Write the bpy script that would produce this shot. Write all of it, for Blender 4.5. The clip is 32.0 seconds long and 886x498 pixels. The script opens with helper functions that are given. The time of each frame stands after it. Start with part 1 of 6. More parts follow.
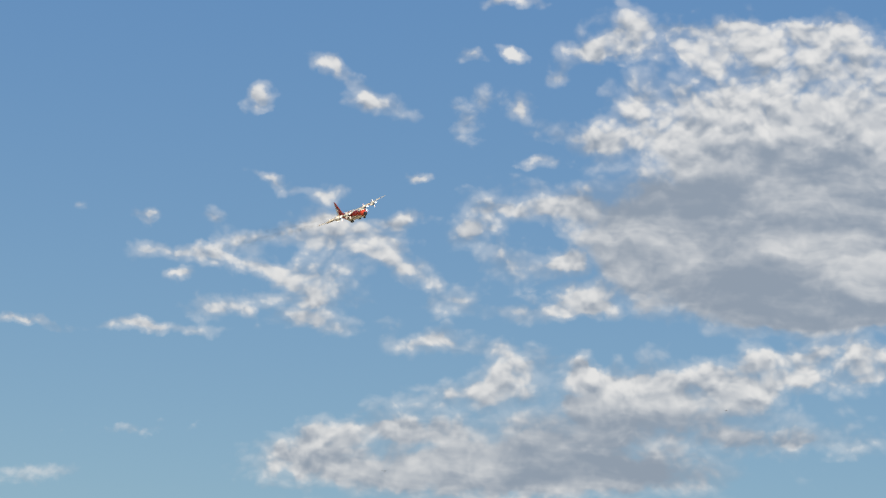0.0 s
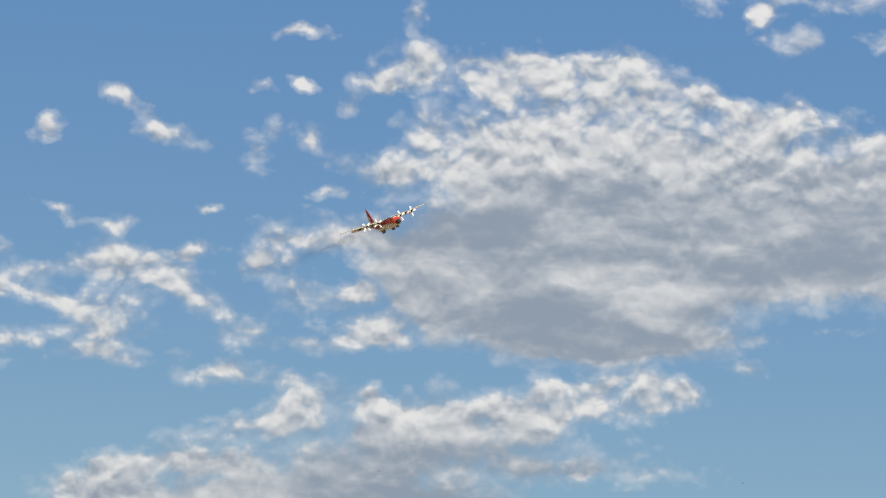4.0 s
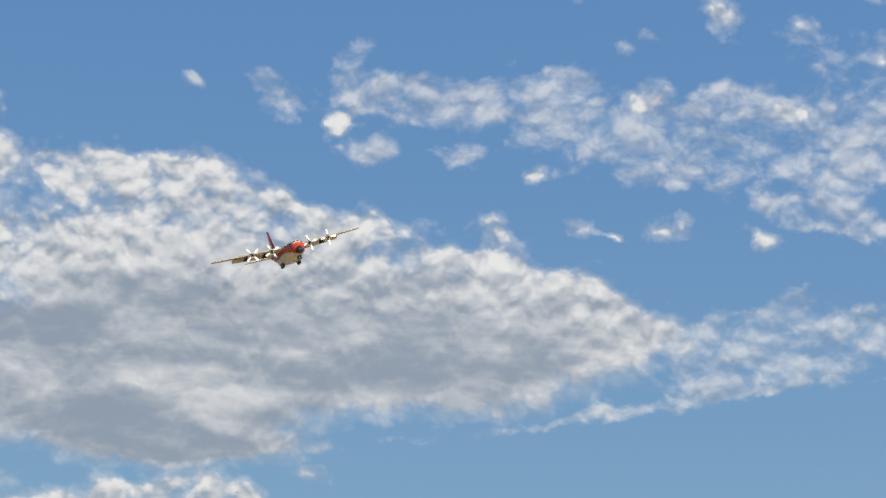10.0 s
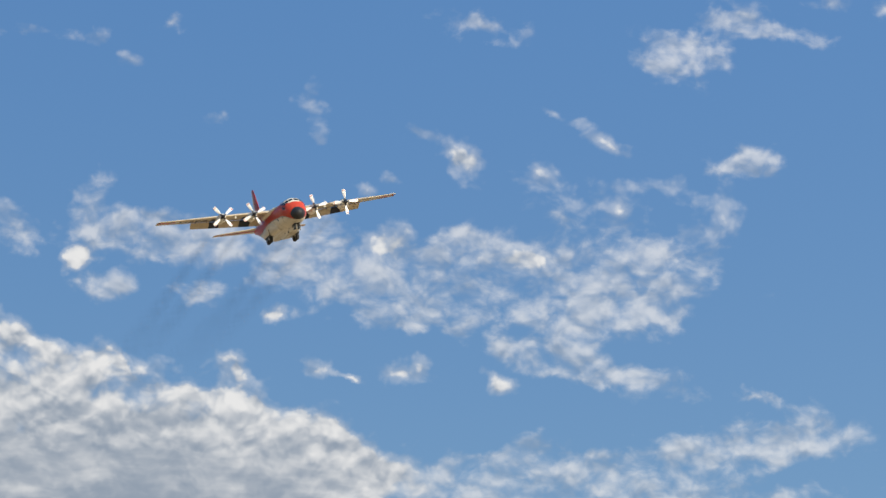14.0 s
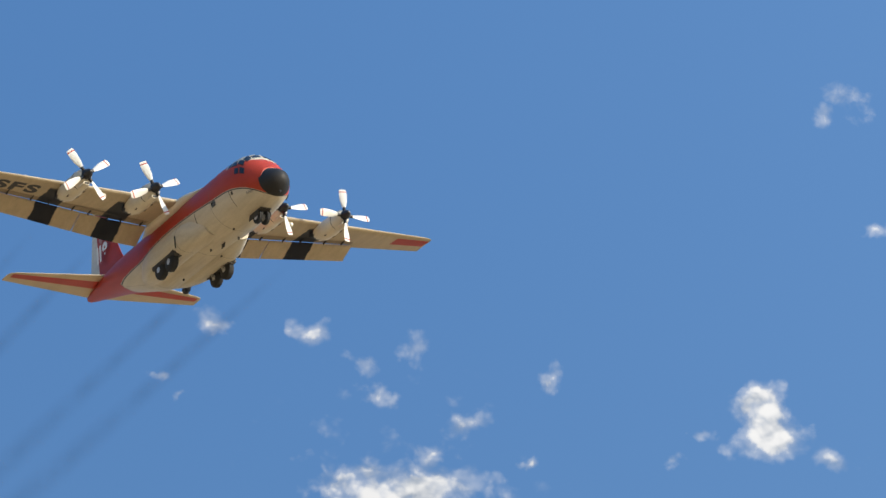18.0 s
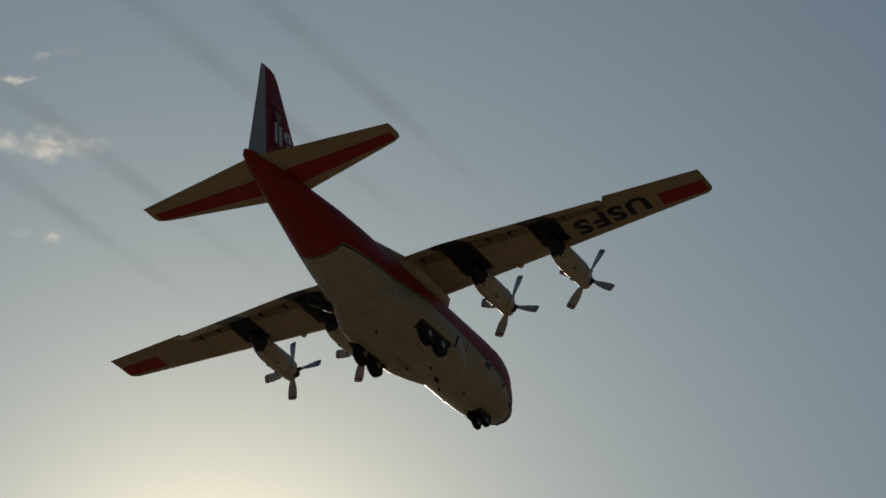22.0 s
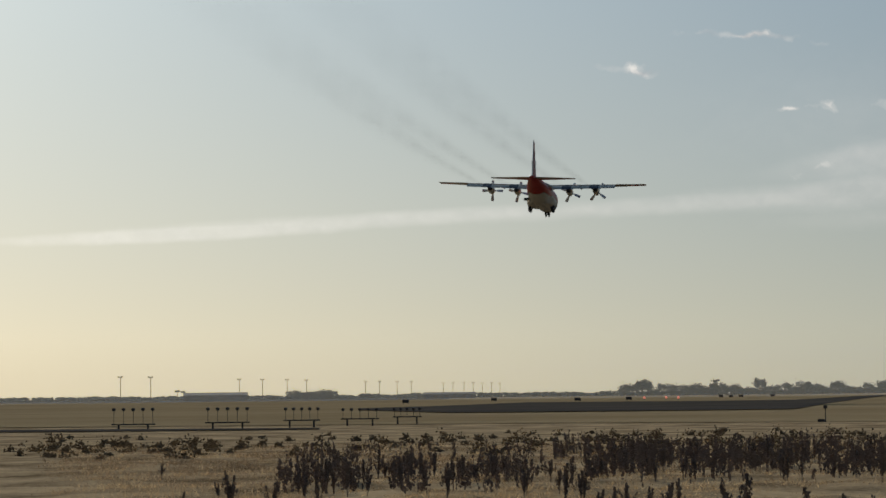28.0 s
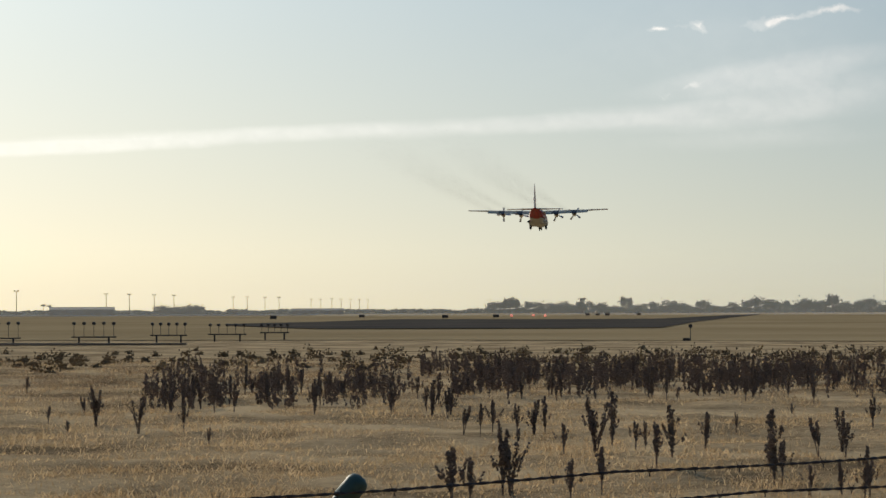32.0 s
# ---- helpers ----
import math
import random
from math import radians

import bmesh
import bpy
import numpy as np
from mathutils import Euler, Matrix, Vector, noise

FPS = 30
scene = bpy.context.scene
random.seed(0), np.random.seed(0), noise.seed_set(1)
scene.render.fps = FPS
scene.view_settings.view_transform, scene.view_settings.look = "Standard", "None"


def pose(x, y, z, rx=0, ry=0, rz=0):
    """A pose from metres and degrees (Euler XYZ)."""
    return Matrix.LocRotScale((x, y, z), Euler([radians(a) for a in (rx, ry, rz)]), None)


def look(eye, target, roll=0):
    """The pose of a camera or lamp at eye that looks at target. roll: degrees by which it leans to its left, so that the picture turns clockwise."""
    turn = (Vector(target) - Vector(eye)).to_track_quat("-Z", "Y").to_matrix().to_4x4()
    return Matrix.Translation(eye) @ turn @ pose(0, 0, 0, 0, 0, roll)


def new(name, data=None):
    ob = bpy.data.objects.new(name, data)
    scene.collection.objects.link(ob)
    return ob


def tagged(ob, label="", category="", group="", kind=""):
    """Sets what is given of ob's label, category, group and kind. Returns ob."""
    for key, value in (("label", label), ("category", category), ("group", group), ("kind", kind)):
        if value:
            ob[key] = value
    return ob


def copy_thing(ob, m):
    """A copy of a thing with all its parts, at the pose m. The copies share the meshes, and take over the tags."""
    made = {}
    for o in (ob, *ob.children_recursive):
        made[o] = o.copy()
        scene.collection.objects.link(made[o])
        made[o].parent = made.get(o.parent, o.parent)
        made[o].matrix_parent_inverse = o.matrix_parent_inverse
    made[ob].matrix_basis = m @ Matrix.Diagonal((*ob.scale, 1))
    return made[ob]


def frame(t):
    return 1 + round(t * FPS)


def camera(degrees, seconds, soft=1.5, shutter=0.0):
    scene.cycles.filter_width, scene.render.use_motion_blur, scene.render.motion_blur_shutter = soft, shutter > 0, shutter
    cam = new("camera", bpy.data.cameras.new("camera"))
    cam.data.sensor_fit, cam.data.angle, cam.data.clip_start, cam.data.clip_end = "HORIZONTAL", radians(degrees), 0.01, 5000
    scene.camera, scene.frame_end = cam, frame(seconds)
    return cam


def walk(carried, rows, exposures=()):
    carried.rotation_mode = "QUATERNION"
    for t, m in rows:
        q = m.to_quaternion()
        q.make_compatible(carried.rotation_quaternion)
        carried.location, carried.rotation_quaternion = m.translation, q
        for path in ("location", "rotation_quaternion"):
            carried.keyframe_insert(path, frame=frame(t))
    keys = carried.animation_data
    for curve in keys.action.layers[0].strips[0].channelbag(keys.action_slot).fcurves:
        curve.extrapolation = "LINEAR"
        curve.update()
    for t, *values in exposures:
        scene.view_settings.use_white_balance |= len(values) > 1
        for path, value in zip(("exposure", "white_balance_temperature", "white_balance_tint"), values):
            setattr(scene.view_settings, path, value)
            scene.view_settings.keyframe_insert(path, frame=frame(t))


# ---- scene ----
# ---- camera: one man's height above a dry field, panning after a landing aircraft ----
EYE = (0.0, 0.0, 1.8)
cam = camera(19.995, 32.0, soft=1.5)


def aimed(yaw, up, roll):
    """The camera's pose: degrees to the left of +y, above the horizon, and of roll."""
    a, b = radians(yaw), radians(up)
    ahead = Vector((-math.sin(a) * math.cos(b), math.cos(a) * math.cos(b), math.sin(b)))
    return look(EYE, Vector(EYE) + ahead * 10, roll)


PAN = [
    (0, 194.303, 10.989, 3.486),
    (0.5, 194.227, 10.815, 3.491),
    (1, 193.691, 10.679, 3.264),
    (1.5, 192.929, 10.578, 3.149),
    (2, 192.113, 10.503, 3.154),
    (2.5, 191.706, 10.737, 3.056),
    (3, 191.118, 11.074, 3.015),
    (3.5, 190.565, 11.637, 2.850),
    (4, 189.474, 11.942, 2.619),
    (4.5, 188.844, 11.839, 2.599),
    (6.5, 186.905, 11.074, 2.351),
    (7, 186.078, 11.197, 2.370),
    (7.5, 185.681, 11.264, 2.310),
    (8, 185.211, 11.578, 2.466),
    (8.5, 182.749, 12.208, 2.253),
    (9, 180.151, 12.882, 2.169),
    (9.5, 179.962, 14.142, 2.657),
    (10, 179.580, 14.723, 2.760),
    (10.5, 179.244, 14.694, 2.547),
    (11, 178.921, 15.708, 2.231),
    (11.5, 177.956, 16.156, 2.043),
    (12, 176.961, 16.204, 2.217),
    (12.5, 175.434, 17.043, 2.226),
    (13, 174.137, 17.776, 2.255),
    (13.5, 173.834, 17.893, 2.360),
    (15.5, 170.581, 20.559, 2.576),
    (16, 168.567, 21.668, 2.366),
    (16.5, 165.896, 23.433, 1.919),
    (17, 163.840, 26.643, 2.159),
    (17.5, 160.416, 30.514, 2.560),
    (18, 155.011, 34.235, 1.776),
    (18.5, 149.281, 39.003, -0.164),
    (19, 143.686, 44.915, -4.492),
    (19.5, 127.988, 50.079, -9.663),
    (20, 103.515, 53.062, -14.999),
    (20.5, 77.101, 52.082, -21.603),
    (21, 56.306, 46.273, -19.969),
    (21.5, 39.549, 38.407, -14.404),
    (22, 30.681, 31.285, -11.940),
    (22.5, 27.333, 26.218, -10.922),
    (23, 24.377, 21.667, -10.333),
    (24, 20.529, 13.888, -5.584),
    (24.5, 19.401, 11.341, -3.015),
    (25, 18.55, 9.51, -1.85),
    (25.5, 16.722, 7.163, -0.822),
    (27.5, 13.606, 4.588, -0.641),
    (28, 14.063, 3.326, -0.628),
    (28.5, 14.379, 2.534, -0.471),
    (29, 13.223, 2.486, -0.301),
    (29.5, 12.561, 2.327, -0.206),
    (30, 11.919, 2.085, -0.040),
    (30.5, 11.705, 1.986, 0.027),
    (31, 11.686, 1.785, -0.002),
    (31.5, 11.348, 1.549, -0.157),
    (32, 11.084, 1.410, -0.183),
]
EXPOSURES = [(0, -0.08), (13.0, -0.06), (16.0, -0.04), (18.0, -0.08), (19.0, -0.16), (19.5, -0.4), (20.0, -0.68), (20.5, -1.3), (21.0, -1.9), (21.5, -2.6), (22.0, -3.1), (22.5, -3.35), (23.0, -3.65), (23.5, -3.45), (24.0, -3.1), (24.5, -2.66), (25.5, -2.1), (27.5, -1.65), (28.0, -1.64), (29.0, -1.57), (30.0, -1.34), (31.0, -1.29), (32.0, -1.19)]
walk(cam, [(t, aimed(yaw, up, roll)) for t, yaw, up, roll in PAN], EXPOSURES)

# ---- world: sky with broken cloud, one low sun ----
SUN_YAW, SUN_UP = 38.44, 22.09      # degrees to the left of +y, and above the horizon
world = bpy.data.worlds.new("sky")
scene.world = world
world.use_nodes = True
WN, WL = world.node_tree.nodes, world.node_tree.links
WN.clear()


def wn(kind):
    return WN.new(kind)


def wmath(operation, a, b=None, c=None, clamp=False):
    node = wn("ShaderNodeMath")
    node.operation, node.use_clamp = operation, clamp
    for slot, value in enumerate((a, b, c)):
        if value is None:
            continue
        if isinstance(value, (int, float)):
            node.inputs[slot].default_value = value
        else:
            WL.new(value, node.inputs[slot])
    return node.outputs[0]


def wrange(value, low, high, to_low=0.0, to_high=1.0, kind="SMOOTHSTEP"):
    node = wn("ShaderNodeMapRange")
    node.interpolation_type = kind
    for slot, v in enumerate((value, low, high, to_low, to_high)):
        if isinstance(v, (int, float)):
            node.inputs[slot].default_value = v
        else:
            WL.new(v, node.inputs[slot])
    return node.outputs[0]


def wmix(fac, a, b, blend="MIX"):
    node = wn("ShaderNodeMix")
    node.data_type, node.blend_type = "RGBA", blend
    for slot, v in ((0, fac), (6, a), (7, b)):
        if isinstance(v, (int, float)):
            node.inputs[slot].default_value = v
        elif isinstance(v, tuple):
            node.inputs[slot].default_value = (*v, 1)
        else:
            WL.new(v, node.inputs[slot])
    return node.outputs[2]


way = wn("ShaderNodeTexCoord").outputs["Generated"]
TURN = 100.0                               # the seam of the angles lies at yaw -80
turned = wn("ShaderNodeVectorRotate")
turned.rotation_type = "Z_AXIS"
turned.inputs["Angle"].default_value = radians(-TURN)
WL.new(way, turned.inputs["Vector"])
apart = wn("ShaderNodeSeparateXYZ")
WL.new(turned.outputs[0], apart.inputs[0])
east, north, high = apart.outputs
yaw = wmath("MULTIPLY", wmath("ARCTAN2", wmath("MULTIPLY", east, -1.0), north), 57.29578)
up = wmath("MULTIPLY", wmath("ARCSINE", high), 57.29578)
spot = wn("ShaderNodeCombineXYZ")
WL.new(yaw, spot.inputs[0])
WL.new(up, spot.inputs[1])
spot = spot.outputs[0]


def wnoise(scale, detail, rough, vector, stretch=None, lacunarity=2.0):
    if stretch:
        m = wn("ShaderNodeMapping")
        m.inputs["Scale"].default_value = stretch
        WL.new(vector, m.inputs[0])
        vector = m.outputs[0]
    node = wn("ShaderNodeTexNoise")
    node.inputs["Scale"].default_value = scale
    node.inputs["Detail"].default_value = detail
    node.inputs["Roughness"].default_value = rough
    node.inputs["Lacunarity"].default_value = lacunarity
    WL.new(vector, node.inputs["Vector"])
    return node


# ragged edges: the angles are stirred at two scales
stir = wn("ShaderNodeVectorMath")
stir.operation = "MULTIPLY_ADD"
WL.new(wnoise(0.9, 5.0, 0.56, spot).outputs["Color"], stir.inputs[0])
stir.inputs[1].default_value = (1.5, 0.9, 0.0)
stir.inputs[2].default_value = (-0.75, -0.45, 0.0)
stirred = wn("ShaderNodeVectorMath")
stirred.operation = "ADD"
WL.new(spot, stirred.inputs[0])
WL.new(stir.outputs[0], stirred.inputs[1])
stirred = stirred.outputs[0]
gently = wn("ShaderNodeMix")
gently.data_type = "VECTOR"
gently.inputs[0].default_value = 0.16
WL.new(spot, gently.inputs[4])
WL.new(stirred, gently.inputs[5])
gently = gently.outputs[1]

SUMS = {"puff": 0.0, "bank": 0.0, "veil": 0.0, "haze": 0.0, "flock": 0.0}


def cloud(kind, at, height, wide, tall, tilt=0.0, much=1.0):
    """A soft patch of cloud at a yaw and height in degrees."""
    m = wn("ShaderNodeMapping")
    m.vector_type = "TEXTURE"
    m.inputs["Location"].default_value = (at - TURN, height, 0)
    m.inputs["Rotation"].default_value = (0, 0, radians(tilt))
    m.inputs["Scale"].default_value = (wide, tall, 1)
    WL.new(gently if kind == "haze" else stirred, m.inputs[0])
    g = wn("ShaderNodeTexGradient")
    g.gradient_type = "SPHERICAL"
    WL.new(m.outputs[0], g.inputs[0])
    SUMS[kind] = wmath("MULTIPLY_ADD", g.outputs["Fac"], much, SUMS[kind])


# low heaped banks, seen first
cloud("bank", 177.96, 12.97, 5.64, 1.42, 2, 0.8)
cloud("bank", 184.59, 13.47, 4.63, 1.67, 0, 0.5)
cloud("puff", 180.66, 14.29, 5.04, 1.42, 2, 0.6)
cloud("puff", 177.06, 13.70, 3.68, 1.16, 7, 0.6)
cloud("puff", 182.37, 14.24, 4.59, 1.65, 4, 0.6)
cloud("puff", 178.77, 13.45, 4.61, 1.40, 7, 0.6)
cloud("puff", 174.38, 12.76, 3.94, 0.89, 6, 0.5)
cloud("veil", 181.00, 13.57, 5.92, 1.90, 2, 0.7)
cloud("veil", 172.41, 12.71, 7.82, 1.15, -1, 0.7)
cloud("veil", 169.87, 17.77, 5.34, 2.06, 0, 0.45)
cloud("veil", 179.35, 18.04, 5.41, 1.54, -3, 0.4)
cloud("puff", 198.81, 14.24, 0.59, 0.51, -4, 1)
cloud("puff", 197.13, 14.88, 0.99, 0.36, 20, 1)
cloud("puff", 196.08, 14.18, 1.26, 0.45, 16, 1)
cloud("puff", 193.91, 15.49, 0.47, 0.23, -3, 1)
cloud("puff", 193.04, 15.55, 0.59, 0.29, 36, 1)
cloud("puff", 191.82, 15.15, 0.60, 0.36, -3, 1)
cloud("puff", 192.78, 14.41, 0.60, 0.51, -3, 1)
cloud("puff", 191.81, 13.72, 1.05, 0.58, 17, 0.8)
cloud("puff", 190.81, 13.51, 0.99, 0.77, -2, 1)
cloud("puff", 192.10, 13.03, 0.79, 0.28, -3, 1)
cloud("puff", 198.33, 12.31, 0.85, 0.28, 20, 1)
cloud("puff", 197.06, 12.05, 0.92, 0.32, -4, 1)
cloud("puff", 194.85, 12.52, 0.46, 0.18, -3, 1)
cloud("puff", 201.13, 11.34, 0.58, 0.23, -5, 1)
cloud("puff", 200.47, 10.48, 1.43, 0.41, 1, 1)
cloud("puff", 200.36, 9.94, 0.65, 0.23, -4, 1)
cloud("puff", 199.63, 11.34, 0.59, 0.32, -4, 0.7)
cloud("puff", 198.62, 11.00, 1.31, 0.41, -4, 1)
cloud("puff", 197.27, 11.33, 1.44, 0.64, -4, 0.8)
cloud("puff", 196.72, 10.91, 1.44, 0.77, -4, 1)
cloud("puff", 198.64, 10.33, 1.30, 0.51, 16, 1)
cloud("puff", 197.19, 10.17, 1.70, 0.51, -4, 1)
cloud("puff", 195.54, 11.05, 1.05, 0.64, -4, 1)
cloud("puff", 195.25, 11.65, 0.92, 0.36, -4, 1)
cloud("puff", 194.78, 10.46, 1.05, 0.52, 11, 1)
cloud("puff", 199.34, 9.35, 1.43, 0.36, -4, 1)
cloud("puff", 197.15, 9.59, 1.70, 0.54, -4, 1)
cloud("puff", 196.98, 9.09, 2.08, 0.33, -4, 1)
cloud("puff", 200.85, 8.74, 2.58, 0.26, -4, 1)
cloud("puff", 203.66, 8.68, 1.53, 0.20, 0, 1)
cloud("puff", 192.97, 11.98, 1.58, 0.77, -3, 1)
cloud("puff", 191.52, 12.06, 1.18, 0.71, -3, 1)
cloud("puff", 193.72, 11.29, 1.18, 0.58, -3, 1)
cloud("puff", 192.76, 10.64, 1.44, 0.71, -3, 1)
cloud("puff", 191.52, 10.83, 0.59, 0.39, -3, 1)
cloud("puff", 194.02, 9.79, 1.05, 0.58, -3, 1)
cloud("puff", 192.44, 9.56, 1.30, 0.45, -3, 1)
cloud("puff", 191.16, 10.14, 0.91, 0.51, -3, 1)
cloud("puff", 191.01, 9.76, 1.04, 0.39, -3, 1)
cloud("puff", 193.11, 16.66, 1.20, 0.26, -3, 1)
cloud("puff", 190.91, 15.62, 1.19, 0.45, -2, 1)
cloud("puff", 190.14, 16.16, 1.72, 0.89, -2, 1)
cloud("puff", 188.41, 15.97, 1.05, 0.89, -2, 1)
cloud("puff", 187.70, 14.65, 3.38, 1.92, -1, 0.85)
cloud("puff", 185.36, 14.96, 2.83, 2.03, -1, 0.8)
cloud("puff", 188.31, 13.67, 2.09, 1.02, -2, 0.7)
cloud("puff", 185.06, 13.83, 1.93, 1.52, -1, 0.7)
cloud("puff", 189.66, 14.33, 1.58, 1.03, -2, 0.7)
cloud("puff", 186.44, 16.21, 1.96, 0.51, -1, 0.6)
cloud("puff", 194.48, 8.80, 2.21, 0.45, -3, 1)
cloud("puff", 192.64, 8.52, 1.56, 0.51, -3, 1)
cloud("puff", 190.95, 8.48, 0.65, 0.51, -3, 1)
cloud("puff", 190.34, 7.93, 1.16, 0.90, -3, 1)
cloud("puff", 189.00, 8.32, 1.54, 0.90, -3, 1)
cloud("puff", 186.95, 8.54, 1.66, 0.76, -2, 1)
cloud("puff", 185.04, 8.87, 1.64, 0.76, -2, 1)
cloud("puff", 193.12, 7.85, 3.24, 0.58, -11, 1)
cloud("puff", 185.49, 6.95, 3.14, 0.51, -2, 0.8)
cloud("puff", 195.14, 6.83, 2.59, 0.38, -3, 0.7)
cloud("puff", 197.15, 6.06, 1.80, 0.77, -4, 0.9)
cloud("bank", 186.28, 11.63, 5.34, 2.42, -1, 1)
cloud("bank", 188.27, 12.71, 3.89, 1.54, -2, 0.6)
cloud("bank", 190.17, 11.22, 2.34, 1.67, -2, 0.6)
cloud("bank", 186.49, 10.09, 4.82, 0.89, -2, 0.9)
cloud("bank", 192.52, 6.47, 7.69, 1.40, -6, 1)
cloud("bank", 188.71, 7.57, 5.09, 1.02, -2, 0.6)
cloud("bank", 191.20, 5.90, 6.37, 0.76, -3, 0.9)
cloud("veil", 193.64, 14.33, 1.19, 0.52, -22, 0.8)
cloud("veil", 193.86, 13.74, 0.66, 0.64, -3, 0.8)
cloud("veil", 202.75, 11.28, 0.52, 0.20, -5, 0.8)
cloud("veil", 201.04, 6.43, 2.30, 0.20, -4, 0.8)
cloud("veil", 203.10, 5.26, 1.39, 0.38, -4, 0.8)
cloud("veil", 191.45, 10.64, 3.91, 2.06, -3, 0.7)
cloud("veil", 197.21, 10.43, 3.40, 1.54, -4, 0.6)
cloud("puff", 190.38, 17.21, 0.46, 0.63, -5, 0.9)
cloud("puff", 188.45, 16.04, 0.92, 0.64, -4, 0.9)
cloud("puff", 186.74, 16.09, 1.59, 0.77, 11, 0.9)
cloud("puff", 184.98, 15.50, 2.65, 1.16, 12, 0.9)
cloud("puff", 182.69, 15.11, 1.99, 0.64, 17, 0.7)
cloud("puff", 180.65, 14.10, 4.24, 0.90, 2, 0.8)
cloud("puff", 177.99, 14.00, 3.30, 0.84, 7, 0.8)
cloud("puff", 175.99, 13.53, 2.23, 0.71, 14, 0.7)
cloud("puff", 182.35, 9.36, 0.78, 0.36, -2, 0.9)
cloud("puff", 181.36, 15.10, 0.79, 0.45, 27, 0.7)
cloud("puff", 181.09, 15.11, 0.40, 0.45, -2, 0.9)
cloud("puff", 178.36, 15.14, 0.60, 0.58, -2, 0.9)
cloud("puff", 176.43, 15.36, 0.66, 0.39, -1, 0.9)
cloud("puff", 175.64, 15.27, 0.53, 0.15, 18, 0.9)
cloud("puff", 174.25, 15.33, 0.99, 0.54, 0, 0.9)
cloud("puff", 172.21, 15.24, 0.78, 0.45, 24, 0.9)
cloud("puff", 187.01, 8.27, 1.54, 0.83, -3, 0.9)
cloud("puff", 184.98, 8.69, 1.55, 0.77, -3, 0.9)
cloud("puff", 183.69, 8.88, 1.17, 0.45, 17, 0.6)
cloud("puff", 182.00, 17.39, 0.61, 0.38, -3, 0.6)
cloud("puff", 179.87, 18.05, 0.81, 0.64, -2, 0.6)
cloud("puff", 178.39, 18.03, 0.81, 0.51, -1, 0.5)
cloud("puff", 174.89, 18.16, 1.20, 0.57, 0, 0.7)
cloud("puff", 173.01, 17.15, 0.53, 0.89, 0, 0.5)
cloud("puff", 171.56, 18.09, 1.58, 0.63, 1, 0.6)
cloud("puff", 177.40, 16.52, 0.80, 0.26, -1, 0.4)
cloud("bank", 181.23, 12.21, 6.83, 1.54, 0, 1)
cloud("bank", 185.78, 11.34, 5.90, 1.79, -3, 0.9)
cloud("bank", 178.57, 11.40, 4.97, 0.96, -7, 0.7)
cloud("bank", 184.78, 9.73, 4.17, 0.58, -5, 0.5)
cloud("veil", 173.62, 12.67, 3.88, 1.15, 0, 0.8)
cloud("veil", 171.03, 13.07, 2.56, 1.15, 0, 0.8)
cloud("veil", 175.94, 11.09, 4.93, 0.28, -10, 1.2)
cloud("veil", 172.05, 11.92, 3.46, 0.45, -6, 1)
cloud("veil", 182.97, 10.01, 3.66, 0.32, -6, 1)
cloud("veil", 183.64, 17.95, 1.06, 0.65, 31, 1)
cloud("veil", 185.60, 18.15, 0.54, 0.38, -4, 1)
cloud("veil", 180.54, 18.02, 2.02, 0.90, -2, 1)
cloud("veil", 181.44, 16.83, 1.07, 0.51, -2, 1)
cloud("veil", 177.44, 17.86, 2.42, 1.15, -1, 1)
cloud("veil", 175.01, 17.39, 2.00, 1.02, 0, 1)
cloud("veil", 172.75, 17.53, 2.37, 1.40, 0, 1)
cloud("veil", 174.07, 16.63, 1.59, 0.64, 0, 1)
cloud("veil", 179.28, 16.79, 0.81, 0.51, -2, 1)
cloud("veil", 171.03, 15.87, 1.82, 1.02, 1, 1)
cloud("veil", 171.03, 17.14, 1.31, 0.76, 1, 1)
cloud("veil", 177.96, 13.10, 4.60, 1.54, 4, 0.8)
cloud("puff", 176.83, 21.34, 0.76, 0.77, -3, 0.62)
cloud("puff", 176.78, 20.57, 0.48, 0.32, -3, 0.62)
cloud("puff", 179.06, 20.80, 0.96, 0.28, 6, 0.62)
cloud("puff", 174.32, 20.81, 0.82, 0.32, 17, 0.62)
cloud("puff", 173.34, 20.26, 1.48, 0.59, 32, 0.62)
cloud("puff", 172.86, 20.28, 0.62, 0.58, -2, 0.62)
cloud("puff", 175.49, 19.41, 0.61, 0.37, 26, 0.62)
cloud("puff", 174.82, 19.70, 0.68, 0.26, 21, 0.62)
cloud("puff", 171.41, 19.87, 1.23, 0.51, 8, 0.62)
cloud("puff", 170.10, 19.38, 1.02, 0.58, -1, 0.62)
cloud("puff", 169.35, 19.00, 0.61, 0.45, -1, 0.62)
cloud("puff", 168.41, 19.71, 1.22, 0.51, 0, 0.62)
cloud("puff", 170.89, 21.29, 0.96, 0.26, 8, 0.62)
cloud("puff", 169.64, 20.67, 1.35, 0.36, 23, 0.62)
cloud("puff", 166.92, 19.21, 0.99, 0.78, -38, 0.62)
cloud("puff", 167.72, 18.69, 0.81, 0.38, 0, 0.62)
cloud("puff", 182.30, 18.85, 0.53, 0.65, 34, 0.62)
cloud("puff", 183.77, 18.15, 1.18, 0.45, 34, 0.62)
cloud("puff", 181.42, 21.99, 0.54, 0.32, 14, 0.62)
cloud("puff", 182.20, 22.37, 0.55, 0.32, -5, 0.62)
cloud("puff", 182.11, 17.46, 0.60, 0.45, -4, 0.62)
cloud("puff", 177.50, 16.54, 0.53, 0.26, -32, 0.62)
